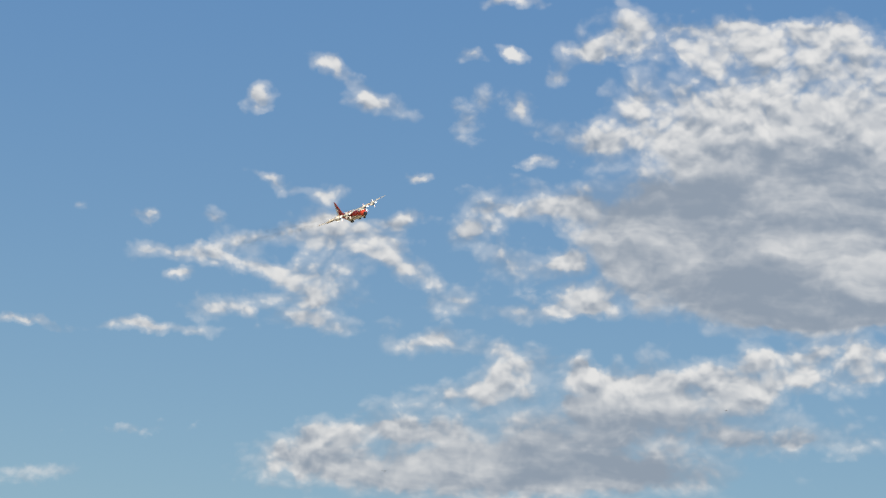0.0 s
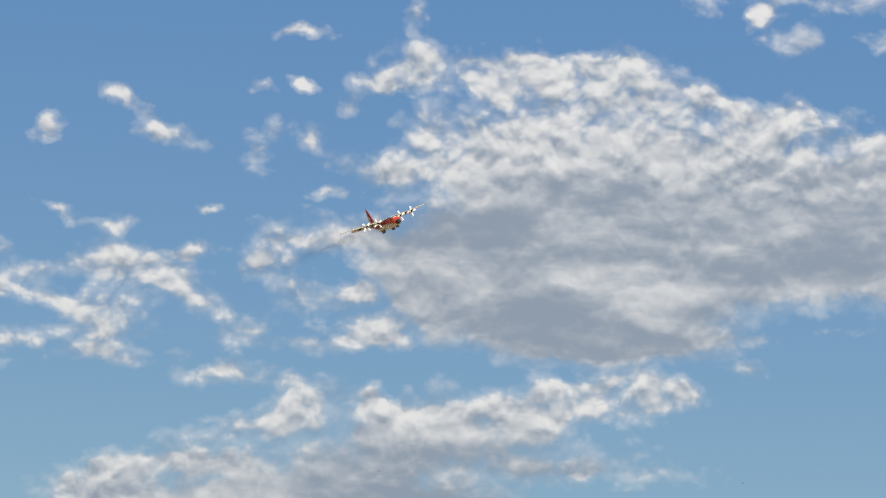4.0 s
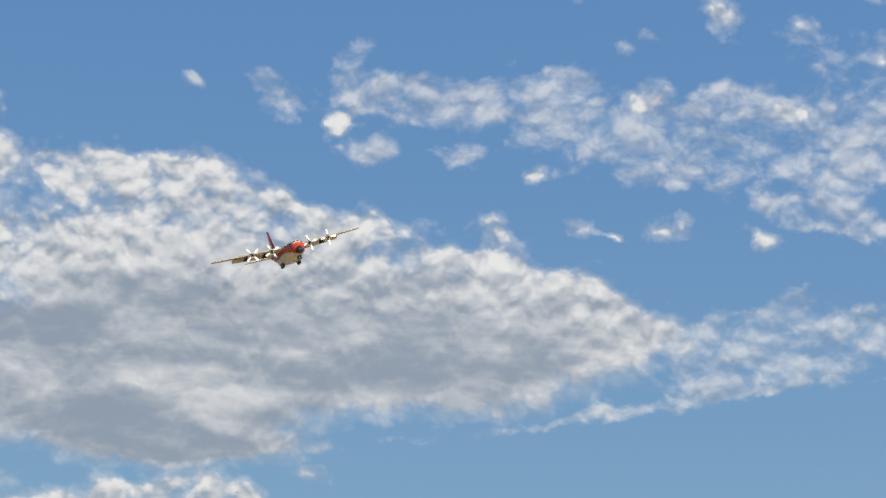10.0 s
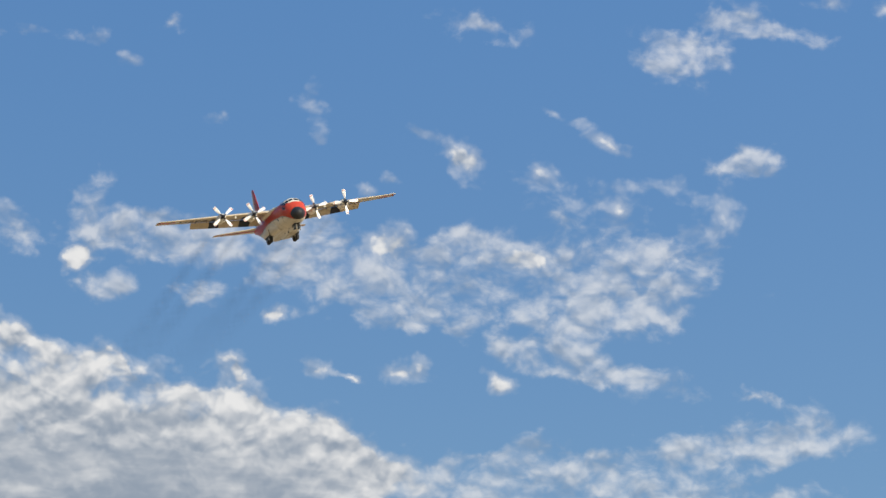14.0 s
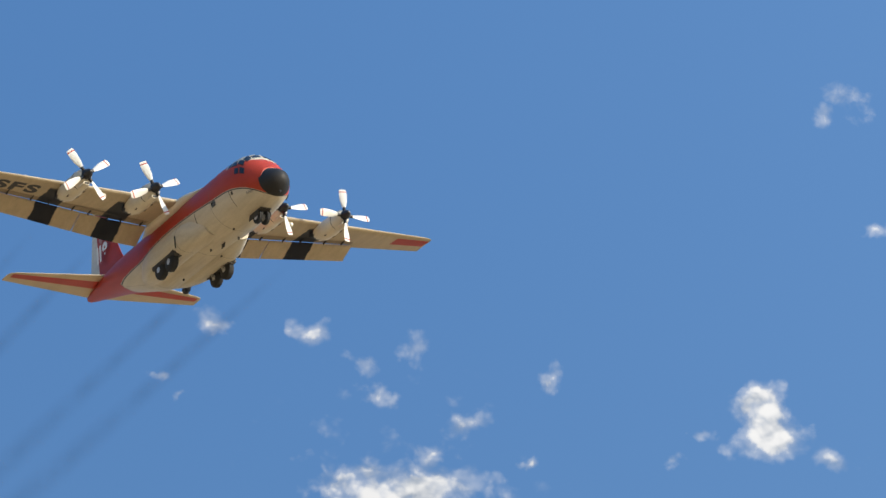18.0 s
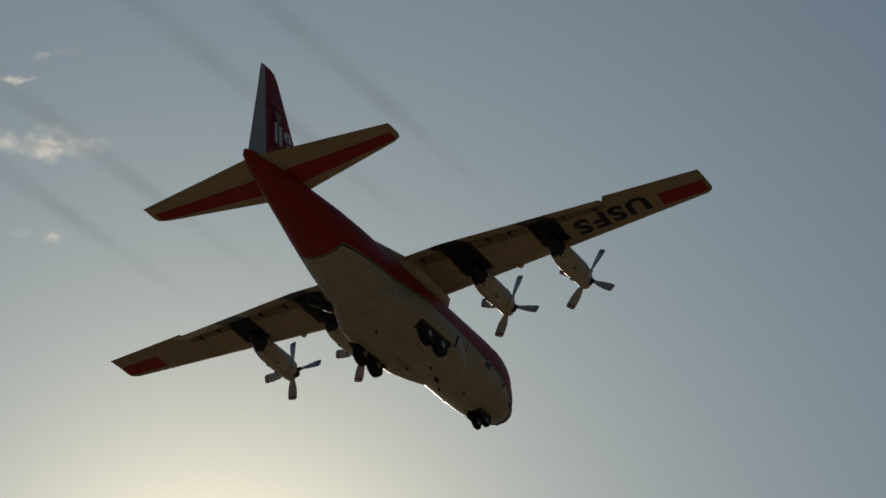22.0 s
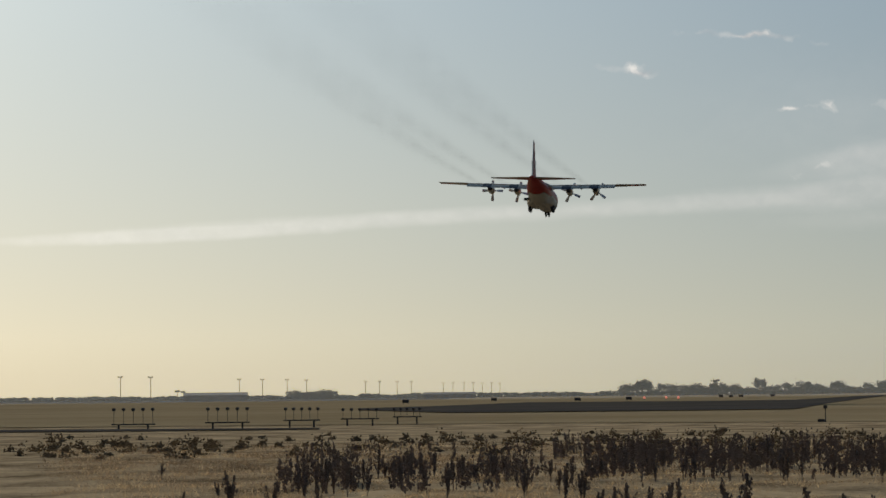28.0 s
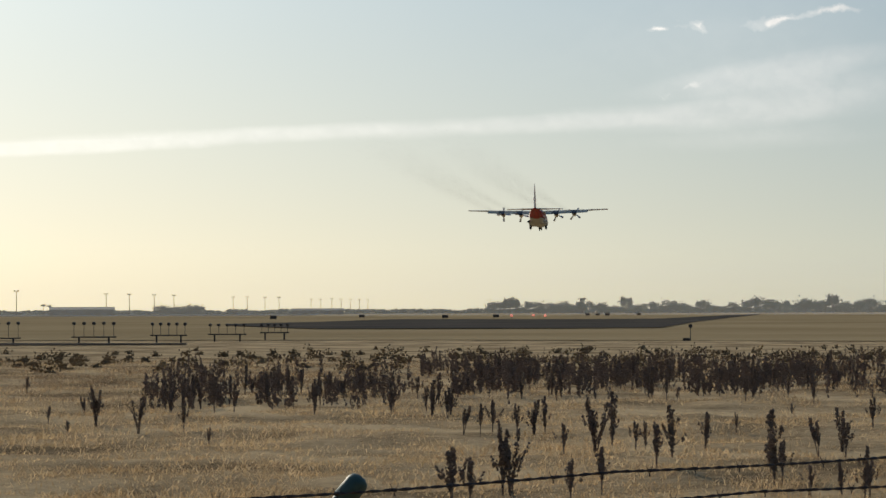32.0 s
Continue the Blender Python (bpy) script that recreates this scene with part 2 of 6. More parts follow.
cloud("puff", 175.03, 18.27, 1.09, 0.64, -2, 0.62)
cloud("puff", 171.49, 18.00, 1.08, 0.51, -1, 0.62)
cloud("veil", 182.07, 18.49, 1.07, 1.54, 15, 0.9)
cloud("veil", 180.43, 18.16, 1.75, 0.64, -4, 0.9)
cloud("veil", 177.88, 18.39, 1.49, 0.90, -3, 0.9)
cloud("veil", 176.66, 18.32, 1.08, 0.90, -3, 0.9)
cloud("veil", 174.20, 17.92, 2.17, 1.03, -2, 0.9)
cloud("veil", 172.57, 17.84, 2.43, 1.03, -1, 0.9)
cloud("veil", 173.08, 16.92, 0.80, 1.17, -21, 0.9)
cloud("veil", 175.22, 16.71, 2.15, 0.77, -2, 0.9)
cloud("veil", 170.53, 17.12, 1.88, 0.77, -1, 0.9)
cloud("veil", 167.99, 17.54, 1.72, 0.91, -29, 0.9)
cloud("veil", 168.78, 16.63, 2.66, 0.64, -10, 0.9)
cloud("veil", 170.36, 15.71, 2.12, 0.64, 9, 0.9)
cloud("veil", 168.50, 15.23, 2.62, 0.64, 11, 0.9)
cloud("veil", 166.79, 20.10, 1.61, 0.77, -18, 0.9)
cloud("veil", 165.84, 20.22, 1.07, 0.64, 1, 0.9)
cloud("veil", 168.16, 22.65, 1.92, 0.89, 10, 0.9)
cloud("veil", 172.75, 23.23, 2.22, 0.51, 8, 0.9)
cloud("veil", 165.82, 23.27, 2.72, 0.38, 11, 0.9)
cloud("veil", 184.32, 22.37, 2.17, 0.25, -1, 0.9)
cloud("veil", 180.53, 22.96, 0.55, 0.32, -4, 0.9)
cloud("veil", 166.00, 14.99, 0.91, 0.26, 24, 0.9)
cloud("veil", 171.26, 19.68, 2.72, 1.03, -1, 0.5)
cloud("veil", 168.48, 13.69, 5.84, 0.64, -4, 0.9)
cloud("veil", 165.22, 14.10, 3.22, 0.89, -5, 0.9)
cloud("veil", 167.17, 12.82, 5.13, 0.63, 0, 0.9)
cloud("puff", 167.77, 26.40, 0.86, 0.77, -2, 0.6)
cloud("puff", 177.20, 24.46, 2.22, 0.51, -14, 0.7)
cloud("puff", 178.95, 24.02, 0.82, 0.32, -6, 0.6)
cloud("puff", 178.31, 26.26, 1.97, 0.44, -6, 0.6)
cloud("puff", 166.10, 25.74, 0.85, 0.45, -1, 0.6)
cloud("puff", 165.23, 25.12, 0.85, 0.51, -1, 0.6)
cloud("puff", 164.39, 25.51, 0.71, 0.58, 0, 0.6)
cloud("puff", 159.45, 26.36, 0.70, 0.32, 2, 0.6)
cloud("puff", 158.62, 25.83, 0.56, 0.32, 2, 0.6)
cloud("veil", 174.83, 26.07, 2.24, 0.78, 19, 0.9)
cloud("veil", 167.34, 24.62, 1.27, 0.77, -1, 0.9)
cloud("veil", 166.32, 23.68, 1.68, 1.03, -1, 0.8)
cloud("veil", 167.98, 22.86, 1.40, 0.77, -2, 0.7)
cloud("veil", 164.08, 23.85, 1.26, 0.90, 0, 0.7)
cloud("veil", 162.82, 23.73, 0.70, 0.32, 0, 0.9)
cloud("veil", 158.31, 21.89, 0.81, 0.64, 1, 0.9)
cloud("veil", 169.56, 18.29, 3.39, 1.54, -2, 0.6)
cloud("puff", 156.11, 28.11, 4.67, 4.12, 2, 0.3)
cloud("puff", 159.45, 26.39, 0.72, 0.26, 2, 0.62)
cloud("puff", 157.11, 28.52, 0.88, 0.46, 2, 0.62)
cloud("puff", 155.68, 28.10, 1.02, 0.90, 2, 0.62)
cloud("puff", 154.69, 27.88, 0.87, 0.39, 2, 0.62)
cloud("puff", 156.85, 27.23, 1.01, 0.90, 2, 0.62)
cloud("puff", 156.74, 25.76, 0.94, 0.64, 2, 0.62)
cloud("puff", 155.03, 26.36, 1.01, 0.64, 2, 0.62)
cloud("puff", 155.06, 25.47, 0.63, 0.18, 2, 0.62)
cloud("puff", 159.43, 26.42, 0.72, 0.28, 2, 0.62)
cloud("puff", 158.51, 25.77, 0.54, 0.33, 2, 0.62)
cloud("puff", 156.54, 21.99, 2.78, 0.90, 2, 0.62)
cloud("puff", 155.76, 28.83, 2.79, 0.77, 2, 0.85)
# scattered shreds higher up
cloud("veil", 136.39, 48.96, 2.26, 0.69, -13, 1)
cloud("veil", 137.28, 48.55, 1.15, 0.52, 6, 1)
cloud("veil", 134.91, 49.30, 1.34, 0.65, 8, 1)
cloud("veil", 131.08, 47.83, 0.77, 0.88, 25, 1)
cloud("veil", 131.04, 47.95, 0.75, 1.15, -4, 1)
cloud("veil", 136.26, 46.81, 1.12, 0.19, 0, 1)
cloud("veil", 133.91, 46.76, 1.66, 0.32, -2, 1)
cloud("veil", 137.70, 47.55, 0.56, 0.52, 6, 1)
cloud("veil", 131.80, 45.72, 1.16, 0.58, 25, 1)
cloud("veil", 131.57, 45.29, 0.71, 0.52, 10, 1)
cloud("veil", 137.17, 45.74, 0.91, 0.52, 7, 1)
cloud("veil", 134.79, 43.56, 2.09, 0.52, -6, 1)
cloud("veil", 134.96, 42.93, 0.69, 0.77, -7, 1)
cloud("veil", 137.98, 42.00, 2.11, 0.90, 36, 1)
cloud("veil", 137.60, 41.31, 1.23, 0.58, 31, 1)
cloud("veil", 132.44, 43.08, 1.02, 0.91, 9, 1)
cloud("veil", 131.53, 41.50, 1.34, 0.76, -5, 1)
cloud("veil", 132.64, 42.39, 0.84, 0.65, 9, 1)
cloud("veil", 142.08, 41.21, 0.58, 1.20, -15, 1)
cloud("veil", 141.60, 39.76, 0.66, 0.77, 5, 1)
cloud("veil", 133.45, 39.53, 0.81, 0.51, 9, 1)
cloud("veil", 136.30, 39.48, 0.75, 0.50, 33, 1)
cloud("veil", 135.09, 38.93, 0.64, 0.51, 8, 1)
cloud("veil", 134.04, 39.17, 1.29, 0.38, 9, 1)
cloud("veil", 137.39, 44.79, 0.89, 0.52, 7, 1)
cloud("veil", 150.13, 49.84, 1.41, 0.31, 25, 1)
cloud("puff", 133.45, 39.53, 0.73, 0.51, 9, 0.7)
cloud("puff", 131.57, 41.37, 0.99, 0.52, 10, 0.6)
cloud("puff", 132.01, 45.62, 0.89, 0.39, 9, 0.5)
cloud("puff", 137.25, 48.67, 0.96, 0.46, -7, 0.5)
cloud("puff", 141.61, 39.69, 0.58, 0.58, 5, 0.6)
cloud("puff", 134.79, 43.56, 1.40, 0.32, -7, 0.4)
cloud("puff", 158.42, 32.18, 0.82, 0.46, 14, 0.7)
cloud("puff", 157.08, 31.47, 0.80, 0.47, 24, 0.7)
cloud("puff", 156.52, 30.79, 0.52, 0.45, -2, 0.7)
cloud("puff", 155.59, 31.91, 0.68, 0.58, -2, 0.7)
cloud("puff", 161.09, 32.27, 0.83, 0.45, -4, 0.7)
cloud("puff", 154.18, 30.21, 0.74, 0.36, -1, 0.7)
cloud("puff", 155.13, 29.68, 0.81, 0.51, -1, 0.7)
cloud("puff", 152.03, 31.27, 0.51, 0.47, -26, 0.7)
cloud("puff", 146.63, 30.34, 1.57, 0.65, 20, 0.9)
cloud("puff", 146.46, 30.72, 0.88, 0.64, 2, 0.7)
cloud("puff", 148.11, 30.07, 0.88, 0.32, -7, 0.7)
cloud("puff", 146.37, 29.76, 1.31, 0.57, 2, 0.9)
cloud("puff", 144.67, 29.30, 1.13, 0.51, 17, 0.8)
cloud("puff", 148.87, 29.51, 0.58, 0.23, 1, 0.7)
cloud("puff", 156.34, 28.74, 2.34, 0.51, 3, 0.7)
cloud("puff", 162.44, 30.96, 0.37, 0.19, -5, 0.7)
cloud("puff", 161.79, 30.45, 0.32, 0.20, -4, 0.7)
cloud("puff", 152.69, 29.37, 0.29, 0.19, 0, 0.7)
cloud("puff", 144.38, 37.06, 0.47, 0.36, 4, 0.7)
cloud("puff", 143.15, 34.49, 0.76, 0.32, 4, 0.7)
cloud("veil", 143.47, 37.38, 1.40, 0.52, 13, 0.8)
cloud("puff", 41.14, 35.10, 2.60, 0.51, 9, 1)
cloud("puff", 40.08, 37.02, 1.10, 0.15, 5, 1)
cloud("puff", 40.89, 33.03, 1.35, 0.31, 6, 1)
cloud("puff", 41.40, 36.61, 0.93, 0.15, 5, 1)
# small rippled cloud overhead
cloud("flock", 96.61, 50.90, 7.21, 9.65, 27, 1.2)
cloud("flock", 108.17, 49.92, 5.11, 2.59, -11, 1.2)
cloud("flock", 92.68, 47.12, 3.47, 4.74, 17, 1.2)
cloud("flock", 116.27, 58.48, 3.85, 2.44, 3, 1.2)
cloud("flock", 115.47, 50.76, 2.54, 2.65, 11, 0.8)
cloud("flock", 89.80, 54.71, 5.23, 2.88, -13, 1.2)
cloud("flock", 97.02, 55.79, 4.03, 3.88, 20, 1.2)
cloud("puff", 97.95, 51.21, 1.30, 4.91, 21, 0.45)
cloud("puff", 101.82, 48.50, 2.88, 1.97, -8, 0.45)
cloud("puff", 109.46, 49.69, 3.17, 1.77, -19, 0.45)
cloud("puff", 106.93, 51.20, 2.32, 1.18, -17, 0.45)
cloud("puff", 94.12, 53.06, 1.10, 4.01, 25, 0.45)
cloud("puff", 89.70, 54.82, 3.68, 0.92, -17, 0.45)
cloud("puff", 90.55, 50.82, 1.86, 0.86, 17, 0.6)
cloud("puff", 92.57, 47.92, 2.31, 1.11, 17, 0.45)
cloud("puff", 93.74, 46.05, 2.58, 1.36, 17, 0.45)
cloud("puff", 116.47, 58.74, 2.91, 1.54, 3, 0.45)
cloud("puff", 113.32, 58.59, 1.09, 1.95, 4, 0.6)
cloud("puff", 115.31, 50.49, 0.96, 2.18, 14, 0.6)
cloud("flock", 67.29, 50.24, 5.15, 3.41, -7, 1.2)
cloud("flock", 63.59, 46.77, 7.87, 3.45, -9, 1.2)
cloud("flock", 53.11, 49.46, 8.26, 2.86, -3, 1.2)
cloud("flock", 54.32, 42.18, 8.28, 2.81, -1, 1.2)
cloud("flock", 43.41, 46.72, 5.44, 1.91, 1, 1.2)
cloud("flock", 47.57, 38.14, 3.18, 1.00, 1, 1.2)
cloud("flock", 68.78, 45.24, 4.42, 2.83, 9, 1.2)
cloud("puff", 68.26, 49.07, 2.59, 1.00, -36, 0.4)
cloud("puff", 62.05, 46.75, 4.88, 0.65, -5, 0.4)
cloud("puff", 64.54, 47.87, 1.82, 0.71, -18, 0.4)
cloud("puff", 53.88, 49.94, 5.18, 0.77, -1, 0.4)
cloud("puff", 54.26, 50.72, 2.31, 0.70, 15, 0.4)
cloud("puff", 53.52, 41.94, 5.16, 1.15, -1, 0.4)
cloud("puff", 56.54, 41.43, 4.45, 0.64, -3, 0.4)
cloud("puff", 43.64, 46.96, 4.36, 0.64, 4, 0.4)
cloud("puff", 47.64, 38.02, 2.53, 0.50, 5, 0.7)
cloud("puff", 65.79, 51.60, 4.04, 0.67, -10, 0.4)
cloud("puff", 68.40, 45.97, 3.95, 0.67, -12, 0.4)
cloud("puff", 50.45, 42.37, 2.59, 0.51, -4, 0.4)
cloud("veil", 96.25, 51.51, 7.27, 9.02, 27, 0.5)
cloud("veil", 113.96, 53.48, 6.36, 6.42, 6, 0.5)
cloud("veil", 65.10, 47.96, 9.62, 5.22, -5, 0.5)
cloud("veil", 53.67, 43.37, 10.51, 5.10, 0, 0.5)
cloud("puff", 50.73, 41.50, 2.92, 1.67, -14, 0.9)
cloud("puff", 39.24, 43.60, 0.82, 0.31, -14, 1)
cloud("puff", 47.10, 43.24, 1.59, 0.52, -14, 0.8)
cloud("puff", 39.96, 39.70, 1.17, 0.21, -14, 1)
cloud("puff", 50.01, 39.88, 1.68, 0.31, -14, 0.6)
cloud("puff", 14.34, 22.61, 2.37, 0.52, -5, 0.8)
cloud("veil", 15.10, 22.92, 3.08, 0.77, -5, 0.7)
# long bars and streaks over the airfield
cloud("haze", 4.64, 6.16, 6.24, 2.17, -4, 0.35)
cloud("haze", 3.38, 5.12, 3.74, 0.89, -7, 0.4)
cloud("haze", 18.14, 3.86, 6.69, 0.28, -3, 0.8)
cloud("haze", 11.71, 4.15, 6.17, 0.28, -2, 0.8)
cloud("haze", 6.18, 4.36, 4.80, 0.38, -2, 0.8)
cloud("haze", 20.68, 3.67, 5.10, 0.20, -2, 0.8)
cloud("haze", 2.75, 4.67, 3.73, 0.76, -5, 0.6)
cloud("haze", 4.02, 3.86, 4.13, 0.38, -1, 0.5)
cloud("haze", 3.63, 5.38, 3.75, 0.38, -9, 0.6)
cloud("veil", 3.76, 5.32, 3.50, 0.38, -9, 0.6)
cloud("veil", 2.75, 4.92, 2.50, 0.38, -5, 0.6)
cloud("veil", 5.92, 4.96, 1.91, 0.18, -2, 0.6)
cloud("puff", 9.64, 7.36, 1.23, 0.18, 8, 1)
cloud("puff", 3.37, 6.59, 1.51, 0.19, -6, 1)
cloud("puff", 1.98, 6.69, 0.75, 0.20, -4, 1)
cloud("puff", 6.11, 6.38, 0.70, 0.13, -2, 1)
cloud("puff", 5.28, 6.46, 0.45, 0.23, 1, 1)
cloud("puff", 6.97, 7.98, 2.16, 0.13, 4, 1)
cloud("puff", 156.68, 21.74, 1.66, 0.64, 2, 0.5)

# grain is laid on the sphere itself, so that it is not squeezed overhead
ball = wn("ShaderNodeVectorMath")
ball.operation = "SCALE"
ball.inputs["Scale"].default_value = 57.29578
WL.new(way, ball.inputs[0])
drift = wn("ShaderNodeVectorMath")
drift.operation = "MULTIPLY_ADD"
WL.new(wnoise(0.8, 4.0, 0.5, ball.outputs[0]).outputs["Color"], drift.inputs[0])
drift.inputs[1].default_value = (0.8, 0.8, 0.6)
WL.new(ball.outputs[0], drift.inputs[2])
ball = drift.outputs[0]


def shifted(vector, by):
    node = wn("ShaderNodeVectorMath")
    node.operation = "ADD"
    WL.new(vector, node.inputs[0])
    node.inputs[1].default_value = by
    return node.outputs[0]


def billow(vector, scale, detail, flat):
    """Heaped round lumps: high in the middle of each, low in the creases."""
    m = wn("ShaderNodeMapping")
    m.inputs["Scale"].default_value = (1.0, 1.0, flat)
    WL.new(vector, m.inputs[0])
    heap = wn("ShaderNodeTexVoronoi")
    heap.feature, heap.distance = "SMOOTH_F1", "EUCLIDEAN"
    heap.inputs["Scale"].default_value, heap.inputs["Detail"].default_value = scale, detail
    heap.inputs["Roughness"].default_value, heap.inputs["Lacunarity"].default_value = 0.5, 2.2
    heap.inputs["Smoothness"].default_value = 0.45
    WL.new(m.outputs[0], heap.inputs["Vector"])
    return wmath("SUBTRACT", 0.45, heap.outputs["Distance"])


over = shifted(ball, (0.0, 0.0, 0.22))
heap_here, heap_over = billow(ball, 1.15, 2.0, 1.3), billow(over, 1.15, 2.0, 1.3)
grain = wmath("SUBTRACT", wnoise(2.0, 6.0, 0.56, ball, (1.0, 1.0, 1.35)).outputs["Fac"], 0.5)
soft = wmath("SUBTRACT", wnoise(0.62, 4.0, 0.5, ball, (1.0, 1.0, 1.6)).outputs["Fac"], 0.5)
layered = wmath("SUBTRACT", wnoise(0.24, 4.0, 0.52, ball, (1.0, 1.0, 4.6)).outputs["Fac"], 0.5)
in_bank = wmath("MINIMUM", SUMS["bank"], 1.0)
in_flock = wrange(SUMS["flock"], 0.0, 0.5)
rag = wmath("ADD", wmath("MULTIPLY", heap_here, 1.5), wmath("MULTIPLY_ADD", grain, wmath("MULTIPLY_ADD", in_flock, 1.5, 1.0), wmath("MULTIPLY", soft, 1.5)))
lumps = wmath("ADD", SUMS["puff"], wmath("ADD", SUMS["bank"], SUMS["flock"]))
full = wmath("MULTIPLY_ADD", in_bank, 0.95, wmath("MINIMUM", wmath("ADD", SUMS["puff"], wmath("MINIMUM", SUMS["flock"], 0.47)), 0.88))
body = wmath("ADD", wmath("MULTIPLY_ADD", full, 1.38, -0.27), wmath("MULTIPLY", rag, wmath("MULTIPLY_ADD", in_bank, -0.36, 0.58)))
near_cloud = wrange(lumps, 0.0, 0.14)
cover = wmath("MULTIPLY", wmath("MAXIMUM", wrange(body, -0.02, 0.72), wmath("MULTIPLY", wrange(body, -0.35, 0.35), 0.36)), near_cloud)
streaky = wnoise(1.5, 7.0, 0.60, ball, (1.0, 1.0, 1.6)).outputs["Fac"]
wisp = wmath("MULTIPLY_ADD", wmath("SUBTRACT", streaky, 0.5), 2.0, wmath("MULTIPLY", rag, 0.6))
thin = wmath("MULTIPLY", wrange(wmath("ADD", wmath("MULTIPLY_ADD", wmath("MINIMUM", SUMS["veil"], 0.9), 1.35, -0.12), wmath("MULTIPLY", wisp, 0.95)), 0.0, 1.3), wrange(SUMS["veil"], 0.02, 0.3))
smooth = wmath("MULTIPLY", wrange(SUMS["haze"], 0.0, 0.9), wmath("MULTIPLY_ADD", streaky, 0.8, 0.25))
cover = wmath("MULTIPLY", wmath("MAXIMUM", wmath("MAXIMUM", cover, wmath("MULTIPLY", thin, 0.66)), wmath("MULTIPLY", smooth, 0.5)), 0.94)

# lumps are bright on top and greyer below; banks lie in long grey layers
lit = wmath("SUBTRACT", heap_here, heap_over)
deep = wmath("MULTIPLY", in_bank, wmath("MULTIPLY_ADD", layered, 3.0, 0.55))
turned_away = wmath("SUBTRACT", wmath("MULTIPLY_ADD", soft, -0.9, wmath("ADD", deep, 0.27)), wmath("MULTIPLY", lit, wmath("MULTIPLY_ADD", in_bank, -1.0, 1.5)))
shade = wmath("MULTIPLY", wrange(turned_away, -0.42, 1.22), wmath("SUBTRACT", 1.0, wmath("MAXIMUM", wmath("MULTIPLY", wrange(SUMS["haze"], 0.0, 0.3), 0.8), wmath("MULTIPLY", in_flock, 0.55))))

# sky: blue air, paler over the horizon, milky haze round the sun
air = wn("ShaderNodeTexSky")
air.sky_type, air.sun_disc = "NISHITA", False
air.sun_elevation = radians(SUN_UP)
air.sun_rotation = radians(-SUN_YAW)
air.altitude, air.air_density, air.dust_density, air.ozone_density = 60.0, 1.0, 0.8, 2.5
SUN_WAY = (-math.sin(radians(SUN_YAW)) * math.cos(radians(SUN_UP)), math.cos(radians(SUN_YAW)) * math.cos(radians(SUN_UP)), math.sin(radians(SUN_UP)))
near = wn("ShaderNodeVectorMath")
near.operation = "DOT_PRODUCT"
WL.new(way, near.inputs[0])
near.inputs[1].default_value = SUN_WAY
off_sun = wmath("MULTIPLY", wmath("ARCCOSINE", wmath("MINIMUM", near.outputs["Value"], 1.0)), 57.29578)


def fading(angle, degrees):
    return wmath("POWER", 2.718, wmath("MULTIPLY", angle, -1.0 / degrees))


above_ground = wmath("MAXIMUM", up, 0.0)
low = fading(above_ground, 11.0)
blue = wmix(low, (0.049, 0.180, 0.480), (0.33, 0.54, 0.605))
SKY = wmix(0.8, wmix(1.0, air.outputs[0], (0.075, 0.075, 0.075), "MULTIPLY"), blue)
glow_wide = fading(off_sun, 34.0)


def added(colour, amount, tint):
    return wmix(1.0, colour, wmix(amount, (0.0, 0.0, 0.0), tint), "ADD")


lower = fading(above_ground, 9.0)
SKY = wmix(wmath("MINIMUM", wmath("MULTIPLY", glow_wide, 1.25), 1.0), SKY, wmix(lower, (0.22, 0.345, 0.44), (0.44, 0.45, 0.36)))
SKY = added(SKY, glow_wide, wmix(lower, (0.29, 0.375, 0.415), (0.43, 0.395, 0.275)))
SKY = added(SKY, wmath("MULTIPLY", fading(above_ground, 5.0), fading(off_sun, 45.0)), (0.58, 0.29, 0.0))
CLOUD_LIT = wmix(glow_wide, (0.78, 0.77, 0.755), (1.6, 1.54, 1.42))
CLOUD_DIM = wmix(glow_wide, (0.27, 0.32, 0.39), (0.62, 0.64, 0.66))
SKY = wmix(cover, SKY, wmix(shade, CLOUD_LIT, CLOUD_DIM))
SKY = wmix(1.0, SKY, wmix(fading(off_sun, 36.0), (1.0, 1.0, 1.0), (4.2, 4.2, 4.2)), "MULTIPLY")
SKY = added(SKY, fading(off_sun, 8.0), (4.2, 3.4, 2.3))
SKY = added(SKY, fading(off_sun, 2.6), (18.0, 14.0, 7.0))
back = wn("ShaderNodeBackground")
back.inputs["Strength"].default_value = 1.0
WL.new(SKY, back.inputs["Color"])
WL.new(back.outputs[0], wn("ShaderNodeOutputWorld").inputs["Surface"])

sun = new("sun", bpy.data.lights.new("sun", "SUN"))
sun.data.energy, sun.data.angle, sun.data.color = 4.7, radians(0.53), (1.0, 0.88, 0.70)
sun.matrix_world = look(Vector(SUN_WAY) * 100, (0, 0, 0))
